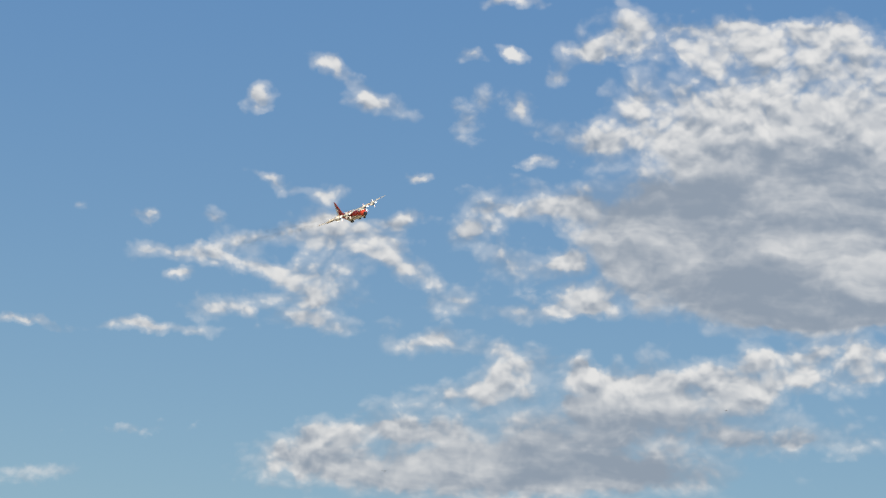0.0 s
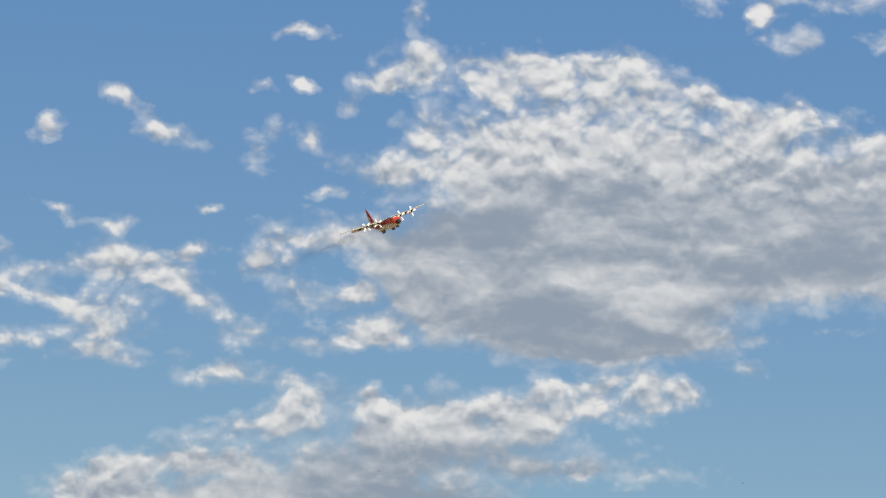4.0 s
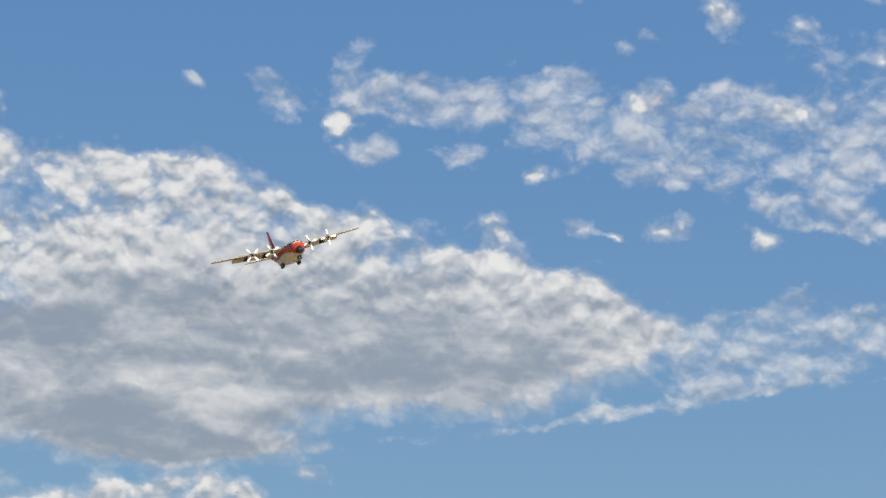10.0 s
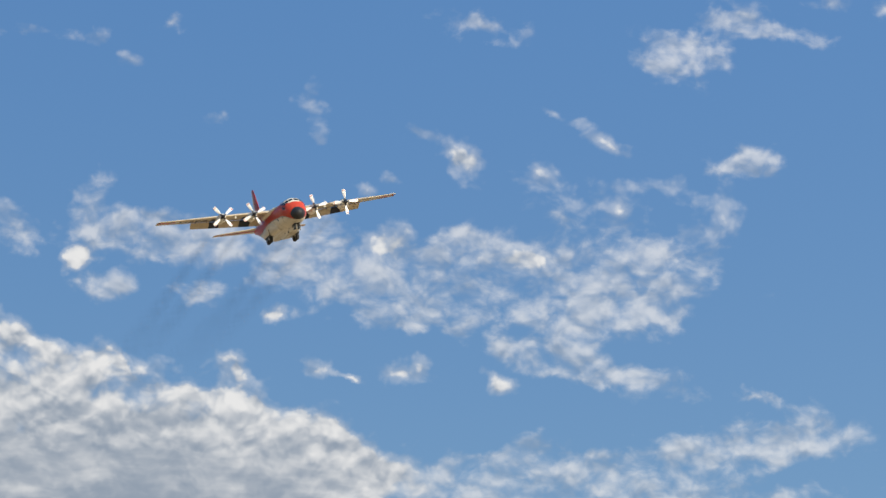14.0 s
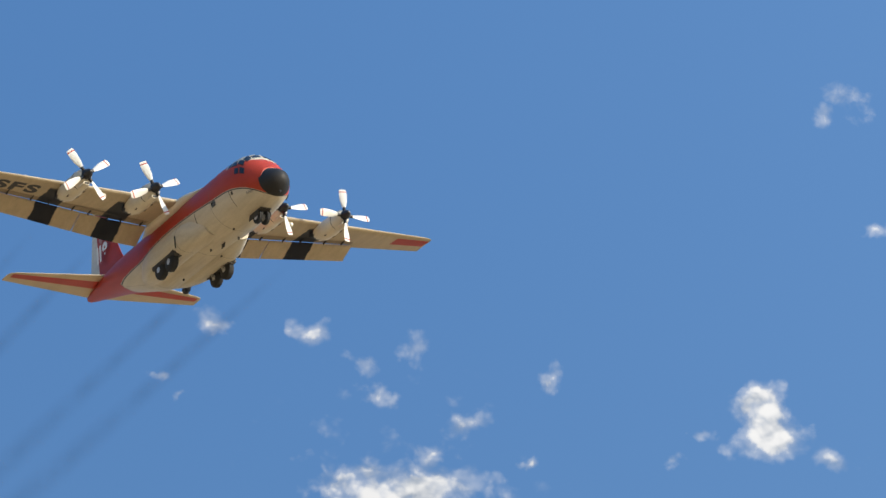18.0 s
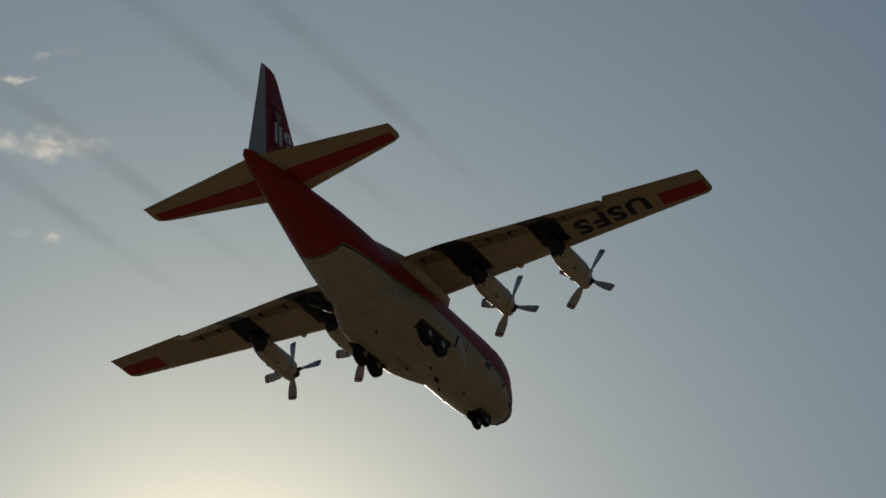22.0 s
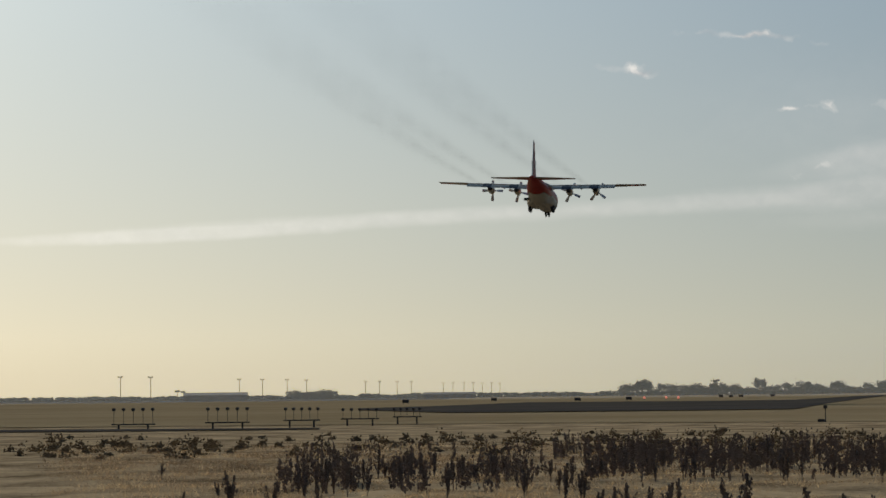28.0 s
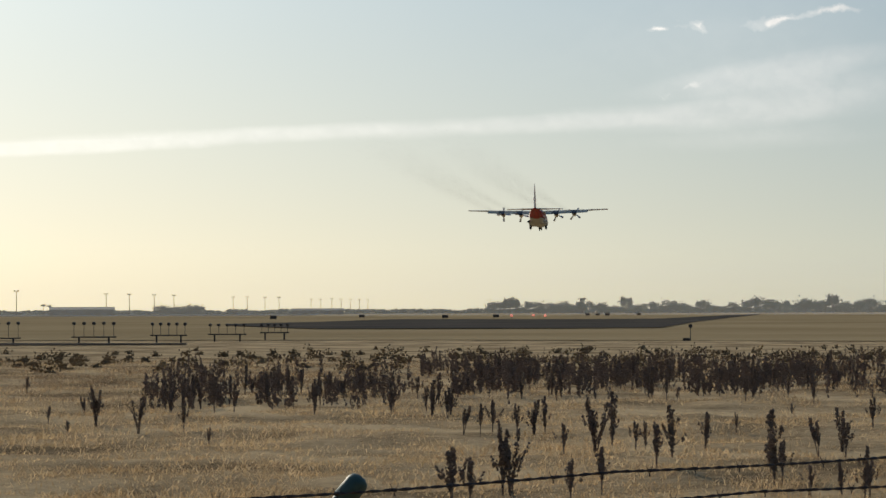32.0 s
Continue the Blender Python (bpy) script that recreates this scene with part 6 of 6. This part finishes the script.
WEEDS = [weed(20 + k, h, n, s) for k, (h, n, s) in enumerate(((0.66, 3, 0.09), (0.58, 2, 0.08), (0.70, 5, 0.22), (0.48, 2, 0.24), (0.60, 4, 0.13)))]
weed_used = set()
wrnd = random.Random(17)


def sow(kind, side, far, size=1.0):
    m = Matrix.Translation(stand(side, far)) @ Matrix.Rotation(wrnd.uniform(0, 6.28), 4, "Z")
    if kind in weed_used:
        w = copy_thing(WEEDS[kind], m)
    else:
        weed_used.add(kind)
        w = WEEDS[kind]
        w.matrix_basis = m
    w.scale = (size * wrnd.uniform(0.9, 1.15),) * 2 + (size,)


# single plants in front, then two thick bands
sow(1, 20.48, 57.8, 0.74)
sow(3, 20.02, 41.3, 0.64)
sow(2, 18.95, 40.4, 0.92)
sow(3, 19.20, 45.3, 0.74)
sow(2, 18.00, 37.4, 0.78)
sow(1, 17.30, 44.9, 0.74)
sow(1, 16.98, 38.2, 0.83)
sow(3, 19.58, 37.6, 0.46)
sow(1, 16.41, 34.0, 0.46)
sow(3, 10.64, 35.9, 0.83)
sow(3, 10.25, 35.9, 0.92)
sow(1, 9.97, 36.4, 0.87)
sow(1, 9.41, 36.4, 0.83)
sow(4, 9.03, 36.7, 0.87)
sow(0, 8.77, 37.1, 0.83)
sow(1, 8.35, 31.9, 0.74)
sow(2, 7.62, 31.4, 1.01)
sow(0, 7.26, 34.3, 1.10)
sow(1, 6.72, 32.6, 0.64)
sow(1, 6.50, 32.6, 0.64)
sow(1, 6.25, 27.5, 0.92)
sow(0, 5.89, 30.7, 0.97)
sow(4, 5.15, 32.6, 0.74)
sow(1, 4.45, 37.3, 0.55)
sow(0, 3.58, 26.0, 1.15)
sow(1, 3.42, 26.4, 0.83)
sow(3, 3.71, 27.3, 0.74)
sow(1, 3.20, 44.2, 0.46)
sow(3, 2.60, 31.1, 0.97)
sow(4, 2.09, 31.7, 0.87)
sow(1, 2.01, 30.8, 0.83)
sow(1, 1.40, 38.7, 0.83)
sow(2, 9.55, 24.3, 1.01)
sow(1, 9.74, 24.3, 0.92)
sow(3, 7.49, 24.3, 0.92)
sow(1, 10.90, 23.0, 1.01)
sow(1, 10.49, 23.3, 0.83)
sow(1, 2.79, 24.5, 0.55)
sow(4, 2.10, 24.5, 0.55)
sow(1, 8.20, 22.9, 0.74)
sow(1, 1.48, 24.2, 0.64)
sow(0, 1.60, 23.8, 0.74)
for k in range(120):
    side = wrnd.uniform(10.50, 17.43) if k % 2 else wrnd.uniform(1.95, 10.50)
    far = wrnd.uniform(43, 58) if k % 2 else wrnd.uniform(50, 74)
    sow(wrnd.choice((0, 1, 1, 3, 4)), side, far, wrnd.uniform(0.75, 1.05))


def weed_thicket():
    """The thick far bands of weeds, too many to count."""
    rnd = random.Random(31)
    verts, faces = [], []
    for k in range(3800):
        if k % 3:
            side, far = rnd.uniform(0.6, 11.6), rnd.triangular(50, 104, 64)
        else:
            side, far = rnd.uniform(10.50, 17.43 + 0.5), rnd.triangular(44, 84, 54)
        if k % 3 == 0 and k % 2 == 0:
            continue
        if noise.noise(Vector((side * 0.75, far * 0.05, 2.0))) + 0.7 * noise.noise(Vector((side * 3.1, far * 0.13, 6.0))) < -0.1 + (0.05 if k % 3 == 0 else rnd.uniform(-0.2, 0.25)):
            continue
        foot = stand(side, far)
        tall = rnd.uniform(0.25, 0.85) * (0.75 + 0.4 * abs(noise.noise(Vector((side * 2.0, far * 0.1, 1.0)))))
        lean = Vector((rnd.gauss(0, 0.1), rnd.gauss(0, 0.1), 1)) * tall
        for j in range(26):
            u = rnd.uniform(0.18, 1.0)
            r = 0.034 * (1.1 - abs(u - 0.62))
            c = foot + lean * u + Vector((rnd.uniform(-r, r), rnd.uniform(-r, r), 0))
            s = rnd.uniform(0.012, 0.024)
            n = len(verts)
            verts += [c + Vector((s, 0, 0)), c + Vector((-s * 0.5, s, 0)), c + Vector((-s * 0.5, -s, 0)), c + Vector((0, 0, s * 1.6)), c - Vector((0, 0, s * 1.4))]
            faces += [(n, n + 1, n + 3), (n + 1, n + 2, n + 3), (n + 2, n, n + 3), (n + 1, n, n + 4), (n + 2, n + 1, n + 4), (n, n + 2, n + 4)]
    mesh = bpy.data.meshes.new("weed_thicket")
    mesh.from_pydata([tuple(v) for v in verts], [], faces)
    mesh.materials.append(WEED)
    return tagged(new("weed_thicket", mesh), "thick dark band of dead weeds across the field", "weeds", kind="stuff")


weed_thicket()


def dry_grass():
    """Tufts of bent straw, thinner with distance."""
    rnd = random.Random(5)
    for name, mat, count, label in (("dry_grass", STRAW, 15000, "knee-high dry golden grass"), ("pale_grass", STRAW_PALE, 11000, "pale bleached grass tufts"), ("brown_grass", BROWN, 8000, "brown dead undergrowth among the weeds")):
        verts, faces = [], []
        for k in range(count):
            side = rnd.uniform(-1.5, 23)
            far = 15 + 95 * rnd.random() ** 1.7 if mat is not BROWN else rnd.triangular(46, 125, 72)
            if noise.noise(Vector((side * 0.7, far * 0.12, 5.0 if mat is STRAW else 9.0))) < -0.22:
                continue
            foot = stand(side, far)
            lump = noise.noise(Vector((foot.x * 0.35, foot.y * 0.35, 4.0))) + 0.5 * noise.noise(Vector((foot.x * 1.1, foot.y * 1.1, 8.0)))
            tall = rnd.uniform(0.03, 0.085) * max(0.4, 1.0 + 1.1 * lump)
            tall *= 1.5 if mat is BROWN else 1.0
            blades = 11 if far < 45 else 7
            for j in range(blades):
                a, lean = rnd.uniform(0, 6.28), rnd.uniform(0.8, 2.4)
                w = rnd.uniform(0.002, 0.004) * (1 + far / 40)
                o = foot + Vector((rnd.gauss(0, 0.2), rnd.gauss(0, 0.25), -0.02))
                across = Vector((math.cos(a + 1.57), math.sin(a + 1.57), 0)) * w
                out = Vector((math.cos(a), math.sin(a), 0)) * tall * lean
                n = len(verts)
                verts += [o - across, o + across, o + out * 0.4 + Vector((0, 0, tall * 0.65)) + across * 0.8, o + out * 0.4 + Vector((0, 0, tall * 0.65)) - across * 0.8, o + out + Vector((0, 0, tall * rnd.uniform(0.85, 1.05)))]
                faces += [(n, n + 1, n + 2, n + 3), (n + 3, n + 2, n + 4)]
        mesh = bpy.data.meshes.new(name)
        mesh.from_pydata([tuple(v) for v in verts], [], faces)
        mesh.materials.append(mat)
        tagged(new(name, mesh), label, "grass", kind="stuff")


dry_grass()


def scrub_bushes():
    """Low grey-green bushes along the far side of the rough grass."""
    rnd = random.Random(12)
    verts, faces = [], []
    for k in range(300):
        side = rnd.uniform(-1, 24)
        far = rnd.triangular(78, 150, 105)
        foot, size = stand(side, far), rnd.uniform(0.12, 0.34)
        for j in range(34):
            c = foot + Vector((rnd.gauss(0, size * 0.55), rnd.gauss(0, size * 0.5), abs(rnd.gauss(0, size * 0.55))))
            s = rnd.uniform(0.025, 0.07)
            n = len(verts)
            verts += [c + Vector((s, 0, 0)), c + Vector((-s * 0.5, s, 0)), c + Vector((-s * 0.5, -s, 0)), c + Vector((0, 0, s)), c - Vector((0, 0, s))]
            faces += [(n, n + 1, n + 3), (n + 1, n + 2, n + 3), (n + 2, n, n + 3), (n + 1, n, n + 4), (n + 2, n + 1, n + 4), (n, n + 2, n + 4)]
    mesh = bpy.data.meshes.new("scrub_bushes")
    mesh.from_pydata([tuple(v) for v in verts], [], faces)
    mesh.materials.append(leafy("grey_green_leaf", (0.34, 0.265, 0.165), 0.6, 0.35, 0.4))
    return tagged(new("scrub_bushes", mesh), "low grey-green bushes in a line across the field", "shrubs", kind="stuff")


scrub_bushes()


# ---- barbed wire fence right before the camera ----
def fence():
    f = thing("barbed_wire_fence", "barbed wire fence with a leaning green steel post", "fence")
    for drop, a, b, parts in ((0.310, (19.83, 4.04), (-7.70, 6.88), 34), (0.382, (12.18, 4.73), (-7.69, 6.81), 30)):
        p, q = field_point(*a), field_point(*b)
        p.z = q.z = EYE[2] - drop
        for twist in (0.0, math.pi):
            bm = bmesh.new()
            rings = []
            count = 260
            along = (q - p).normalized()
            side, over = along.cross(Vector((0, 0, 1))), Vector((0, 0, 1))
            for k in range(count + 1):
                u = k / count
                c = p.lerp(q, u) + over * (-0.02 * math.sin(math.pi * ((u * 3) % 1)) * 0.35)
                t = twist + u * (q - p).length / 0.075 * 2 * math.pi
                c = c + (side * math.cos(t) + over * math.sin(t)) * 0.0017
                rings.append([c + (side * math.cos(w) + over * math.sin(w)) * 0.0016 for w in (0, 1.57, 3.14, 4.71)])
            loft(bm, rings)
            part("wire", bm, WIRE, f)
        n = int((q - p).length / 0.127)
        for k in range(n):
            c = p.lerp(q, (k + 0.4) / n)
            c.z -= 0.007 * math.sin(math.pi * (((k + 0.4) / n * 3) % 1))
            bm = bmesh.new()
            for s in (-1, 1):
                tip = Vector((0.3 * s, 0.5 * s, 1.0)).normalized() * 0.013
                tube(bm, c - tip + along * 0.004 * s, c + tip + along * 0.004 * s, 0.0011, 0.0006, 4)
            spun(bm, [(-0.005, 0.0036), (0.005, 0.0036)], "x", c, 6)
            part("barb", bm, WIRE, f)
    # leaning round post with a domed cap and a white strip painted as its highlight
    top = field_point(12.95, 4.48)
    top.z = EYE[2] - 0.296
    ahead = field_point(12.95, 1.0).normalized()
    left = Vector((0, 0, 1)).cross(ahead)
    foot = top + left * 1.35 + Vector((0, 0, -(EYE[2] - 0.25)))
    lean = (top - foot).normalized()
    flat = lean.cross(ahead).normalized()
    m = Matrix((flat, lean.cross(flat), lean)).transposed().to_4x4()
    m.translation = foot
    long = (top - foot).length
    bm = bmesh.new()
    spun(bm, [(-0.1, 0.0165), (long - 0.05, 0.0165)], "z", (0, 0, 0), 20)
    post = part("post", bm, POST_GREEN, f, "dark green steel pipe post")
    bm = bmesh.new()
    spun(bm, [(long - 0.052, 0.019), (long - 0.05, 0.0205), (long - 0.012, 0.0205), (long - 0.004, 0.017), (long + 0.001, 0.008)], "z", (0, 0, 0), 20)
    cap = part("post_cap", bm, POST_GREEN, f, "domed dark green cap")
    # thin white strip on the cap imitates the bright glint along its edge
    bm = bmesh.new()
    box(bm, (0.005, 0.003, 0.03), (0.0075, -0.0193, long - 0.03), None, 0.001)
    mark = part("cap_highlight", bm, POST_HIGHLIGHT, f)
    bm = bmesh.new()
    tube(bm, (0.019, 0.0, long - 0.09), (-0.019, 0.0, long - 0.075), 0.002, 0.002, 6)
    clip = part("wire_clip", bm, STEEL, f)
    for ob in (post, cap, mark, clip):
        ob.matrix_basis = m
    return f


fence()

# ---- thin smoke behind the engines ----
def make_smoke():
    mat = bpy.data.materials.new("exhaust_smoke")
    mat.use_nodes = True
    n, l = mat.node_tree.nodes, mat.node_tree.links
    n.clear()
    where = n.new("ShaderNodeTexCoord").outputs["Object"]
    sep = n.new("ShaderNodeSeparateXYZ")
    l.new(where, sep.inputs[0])

    def calc(operation, a, b=None, c=None):
        node = n.new("ShaderNodeMath")
        node.operation = operation
        for slot, v in enumerate((a, b, c)):
            if isinstance(v, (int, float)):
                node.inputs[slot].default_value = v
            elif v is not None:
                l.new(v, node.inputs[slot])
        return node.outputs[0]

    def ramp(v, a, b, c, d):
        node = n.new("ShaderNodeMapRange")
        node.interpolation_type = "SMOOTHSTEP"
        for slot, q in enumerate((a, b, c, d)):
            node.inputs[slot + 1].default_value = q
        l.new(v, node.inputs[0])
        return node.outputs[0]

    back = calc("MULTIPLY", sep.outputs[0], -1.0)
    wide = calc("MULTIPLY_ADD", back, 0.032, 0.7)
    rise = calc("SUBTRACT", sep.outputs[2], calc("MULTIPLY", calc("MULTIPLY", back, back), 0.0001))
    off = calc("DIVIDE", calc("SQRT", calc("MULTIPLY_ADD", rise, rise, calc("MULTIPLY", sep.outputs[1], sep.outputs[1]))), wide)
    puff = n.new("ShaderNodeTexNoise")
    puff.inputs["Scale"].default_value, puff.inputs["Detail"].default_value = 0.16, 4.0
    l.new(where, puff.inputs["Vector"])
    thick = calc("MULTIPLY", ramp(off, 0.0, 1.0, 1.0, 0.0), ramp(puff.outputs["Fac"], 0.25, 0.75, 0.25, 1.0))
    thick = calc("MULTIPLY", thick, calc("MULTIPLY", ramp(back, 0.0, 14.0, 0.0, 1.0), ramp(back, 15.0, 225.0, 1.0, 0.0)))
    clear, soot, mix, out = n.new("ShaderNodeBsdfTransparent"), n.new("ShaderNodeBsdfDiffuse"), n.new("ShaderNodeMixShader"), n.new("ShaderNodeOutputMaterial")
    soot.inputs["Color"].default_value = (0.05, 0.042, 0.035, 1)
    l.new(calc("MULTIPLY", thick, 0.085), mix.inputs[0])
    l.new(clear.outputs[0], mix.inputs[1])
    l.new(soot.outputs[0], mix.inputs[2])
    l.new(mix.outputs[0], out.inputs["Surface"])
    return mat


def build_smoke():
    mat, trails = make_smoke(), []
    for y in (10.24, 5.08, -5.08, -10.24):
        bm = bmesh.new()
        # two sheets that cross along the trail's axis
        for flat in (True, False):
            rows = []
            for j in range(24):
                x = -230 * j / 23
                w, lift = 0.72 - 0.0323 * x, 0.0001 * x * x
                rows.append([bm.verts.new((x, u * w, lift) if flat else (x, 0, lift + u * w)) for u in (-1, -0.6, -0.2, 0.2, 0.6, 1)])
            for p, q in zip(rows, rows[1:]):
                for k in range(5):
                    bm.faces.new((p[k], p[k + 1], q[k + 1], q[k]))
        ob = part("smoke_trail", bm, mat, None)
        ob.visible_shadow = False
        tagged(ob, "thin brown exhaust smoke trailing behind an engine", "smoke", "exhaust trails")
        trails.append((ob, Matrix.Translation((-3.5, y, 1.2))))
    return trails


SMOKE = build_smoke()


# ---- two far birds ----
def build_bird():
    bird = thing("bird", "small dark bird far off in flight", "bird", "birds in the sky")
    feather = material("feather", (0.05, 0.045, 0.04), 0.8, 0, 0.2, 8.0)
    part("body", spun(bmesh.new(), [(-0.16, 0.01), (-0.08, 0.045), (0.02, 0.06), (0.1, 0.04), (0.16, 0.01)], "x", (0, 0, 0), 10), feather, bird)
    for s in (1, -1):
        bm = bmesh.new()
        loft(bm, [[(0.06, 0, 0.012), (-0.07, 0, 0.012), (-0.07, 0, 0.0), (0.06, 0, 0.0)], [(0.07, s * 0.18, 0.07), (-0.05, s * 0.18, 0.07), (-0.05, s * 0.18, 0.062), (0.07, s * 0.18, 0.062)], [(0.0, s * 0.38, 0.03), (-0.04, s * 0.38, 0.03), (-0.04, s * 0.38, 0.026), (0.0, s * 0.38, 0.026)]])
        bmesh.ops.recalc_face_normals(bm, faces=bm.faces)
        part("wing", bm, feather, bird)
    bm = bmesh.new()
    loft(bm, [[(-0.14, -0.02, 0.005), (-0.14, 0.02, 0.005), (-0.14, 0.02, -0.005), (-0.14, -0.02, -0.005)], [(-0.26, -0.05, 0.004), (-0.26, 0.05, 0.004), (-0.26, 0.05, -0.004), (-0.26, -0.05, -0.004)]])
    part("tail", bm, feather, bird)
    return bird


BIRD = build_bird()
BIRD_TWO = copy_thing(BIRD, Matrix())


def aloft(side, up, far, heading):
    a, b = radians(side), radians(up)
    return pose(-math.sin(a) * math.cos(b) * far, math.cos(a) * math.cos(b) * far, EYE[2] + math.sin(b) * far, 0, 0, heading)


# ---- what moves ----
FLIGHT = [
    (0, 340.77, -1157.97, 250.33, 41.70, -1.18, 30.64),
    (4, 181.66, -952.52, 215.89, 31.65, -0.96, 25.66),
    (7, 95.83, -791.03, 187.44, 23.12, -2.38, 24.29),
    (9, 52.78, -679.11, 169.77, 18.40, -2.70, 20.50),
    (11, 18.71, -563.88, 154.31, 13.01, -3.90, 19.45),
    (13, -6.68, -446.23, 139.48, 10.77, -5.30, 15.05),
    (16, -34.44, -264.46, 116.56, 7.58, -5.25, 14.43),
    (17, -40.91, -202.75, 109.35, 7.19, -4.89, 13.03),
    (18, -46.37, -140.55, 102.45, 6.96, -5.21, 12.49),
    (18.5, -48.89, -109.38, 99.46, 6.73, -5.14, 11.37),
    (19, -51.45, -78.22, 96.50, 6.87, -4.84, 9.86),
    (19.5, -54.15, -47.06, 93.55, 6.65, -5.09, 8.59),
    (20, -56.99, -15.89, 90.50, 6.47, -5.51, 7.79),
    (20.5, -59.79, 15.36, 87.11, 6.40, -5.79, 7.28),
    (21, -62.61, 46.75, 83.44, 6.80, -5.36, 7.35),
    (21.5, -65.53, 78.24, 79.69, 7.24, -5.19, 7.37),
    (22, -68.57, 109.81, 75.94, 7.90, -5.14, 7.13),
    (22.5, -71.62, 141.25, 72.14, 8.50, -5.24, 6.76),
    (23, -74.66, 172.51, 68.28, 8.77, -4.94, 6.58),
    (24, -80.70, 233.91, 60.54, 7.50, -4.64, 6.75),
    (24.5, -83.76, 264.40, 57.04, 6.74, -4.40, 6.60),
    (25.5, -89.97, 325.09, 51.12, 5.75, -3.61, 5.01),
    (28, -99.07, 475.21, 39.86, 4.99, -2.12, 1.97),
    (30, -105.08, 594.36, 33.76, 4.40, -1.88, -0.58),
    (32, -111.80, 713.56, 28.18, 5.09, -1.29, -0.28),
]


def flown(x, y, z, heading, climb, bank):
    """The aircraft's pose: heading to the left of +y, climb and bank to the right, in degrees."""
    h, c, b = radians(heading), radians(climb), radians(bank)
    ahead = Vector((-math.sin(h) * math.cos(c), math.cos(h) * math.cos(c), math.sin(c)))
    level = Vector((-math.cos(h), -math.sin(h), 0))
    over = ahead.cross(level)
    left = level * math.cos(b) + over * math.sin(b)
    top = over * math.cos(b) - level * math.sin(b)
    m = Matrix((ahead, left, top)).transposed().to_4x4()
    m.translation = (x, y, z)
    return m


def motions():
    for ob, at in SMOKE:
        # a light cross wind carries the smoke aside
        walk(ob, [(t, flown(*rest) @ at @ pose(0, 0, 0, 0, 0, -4)) for t, *rest in FLIGHT])
    walk(BIRD, [(0, aloft(195.333, 5.866, 380, -80)), (4, aloft(190.713, 6.829, 370, -80)), (9, aloft(185.153, 8.633, 350, -80)), (32, aloft(168, 14, 400, -80))])
    walk(BIRD_TWO, [(0, aloft(187.617, 7.655, 480, 60)), (4, aloft(182.407, 6.887, 400, 60)), (32, aloft(175, 5, 450, 60))])
    walk(AIRCRAFT, [(t, flown(*rest)) for t, *rest in FLIGHT])
    for k, (prop, y, z) in enumerate(PROPELLERS):
        # seen from behind the propellers turn clockwise
        walk(prop, [(i * 0.1, pose(3.40, y, z, 12 * k + (i * 72) % 360)) for i in range(321)])


motions()
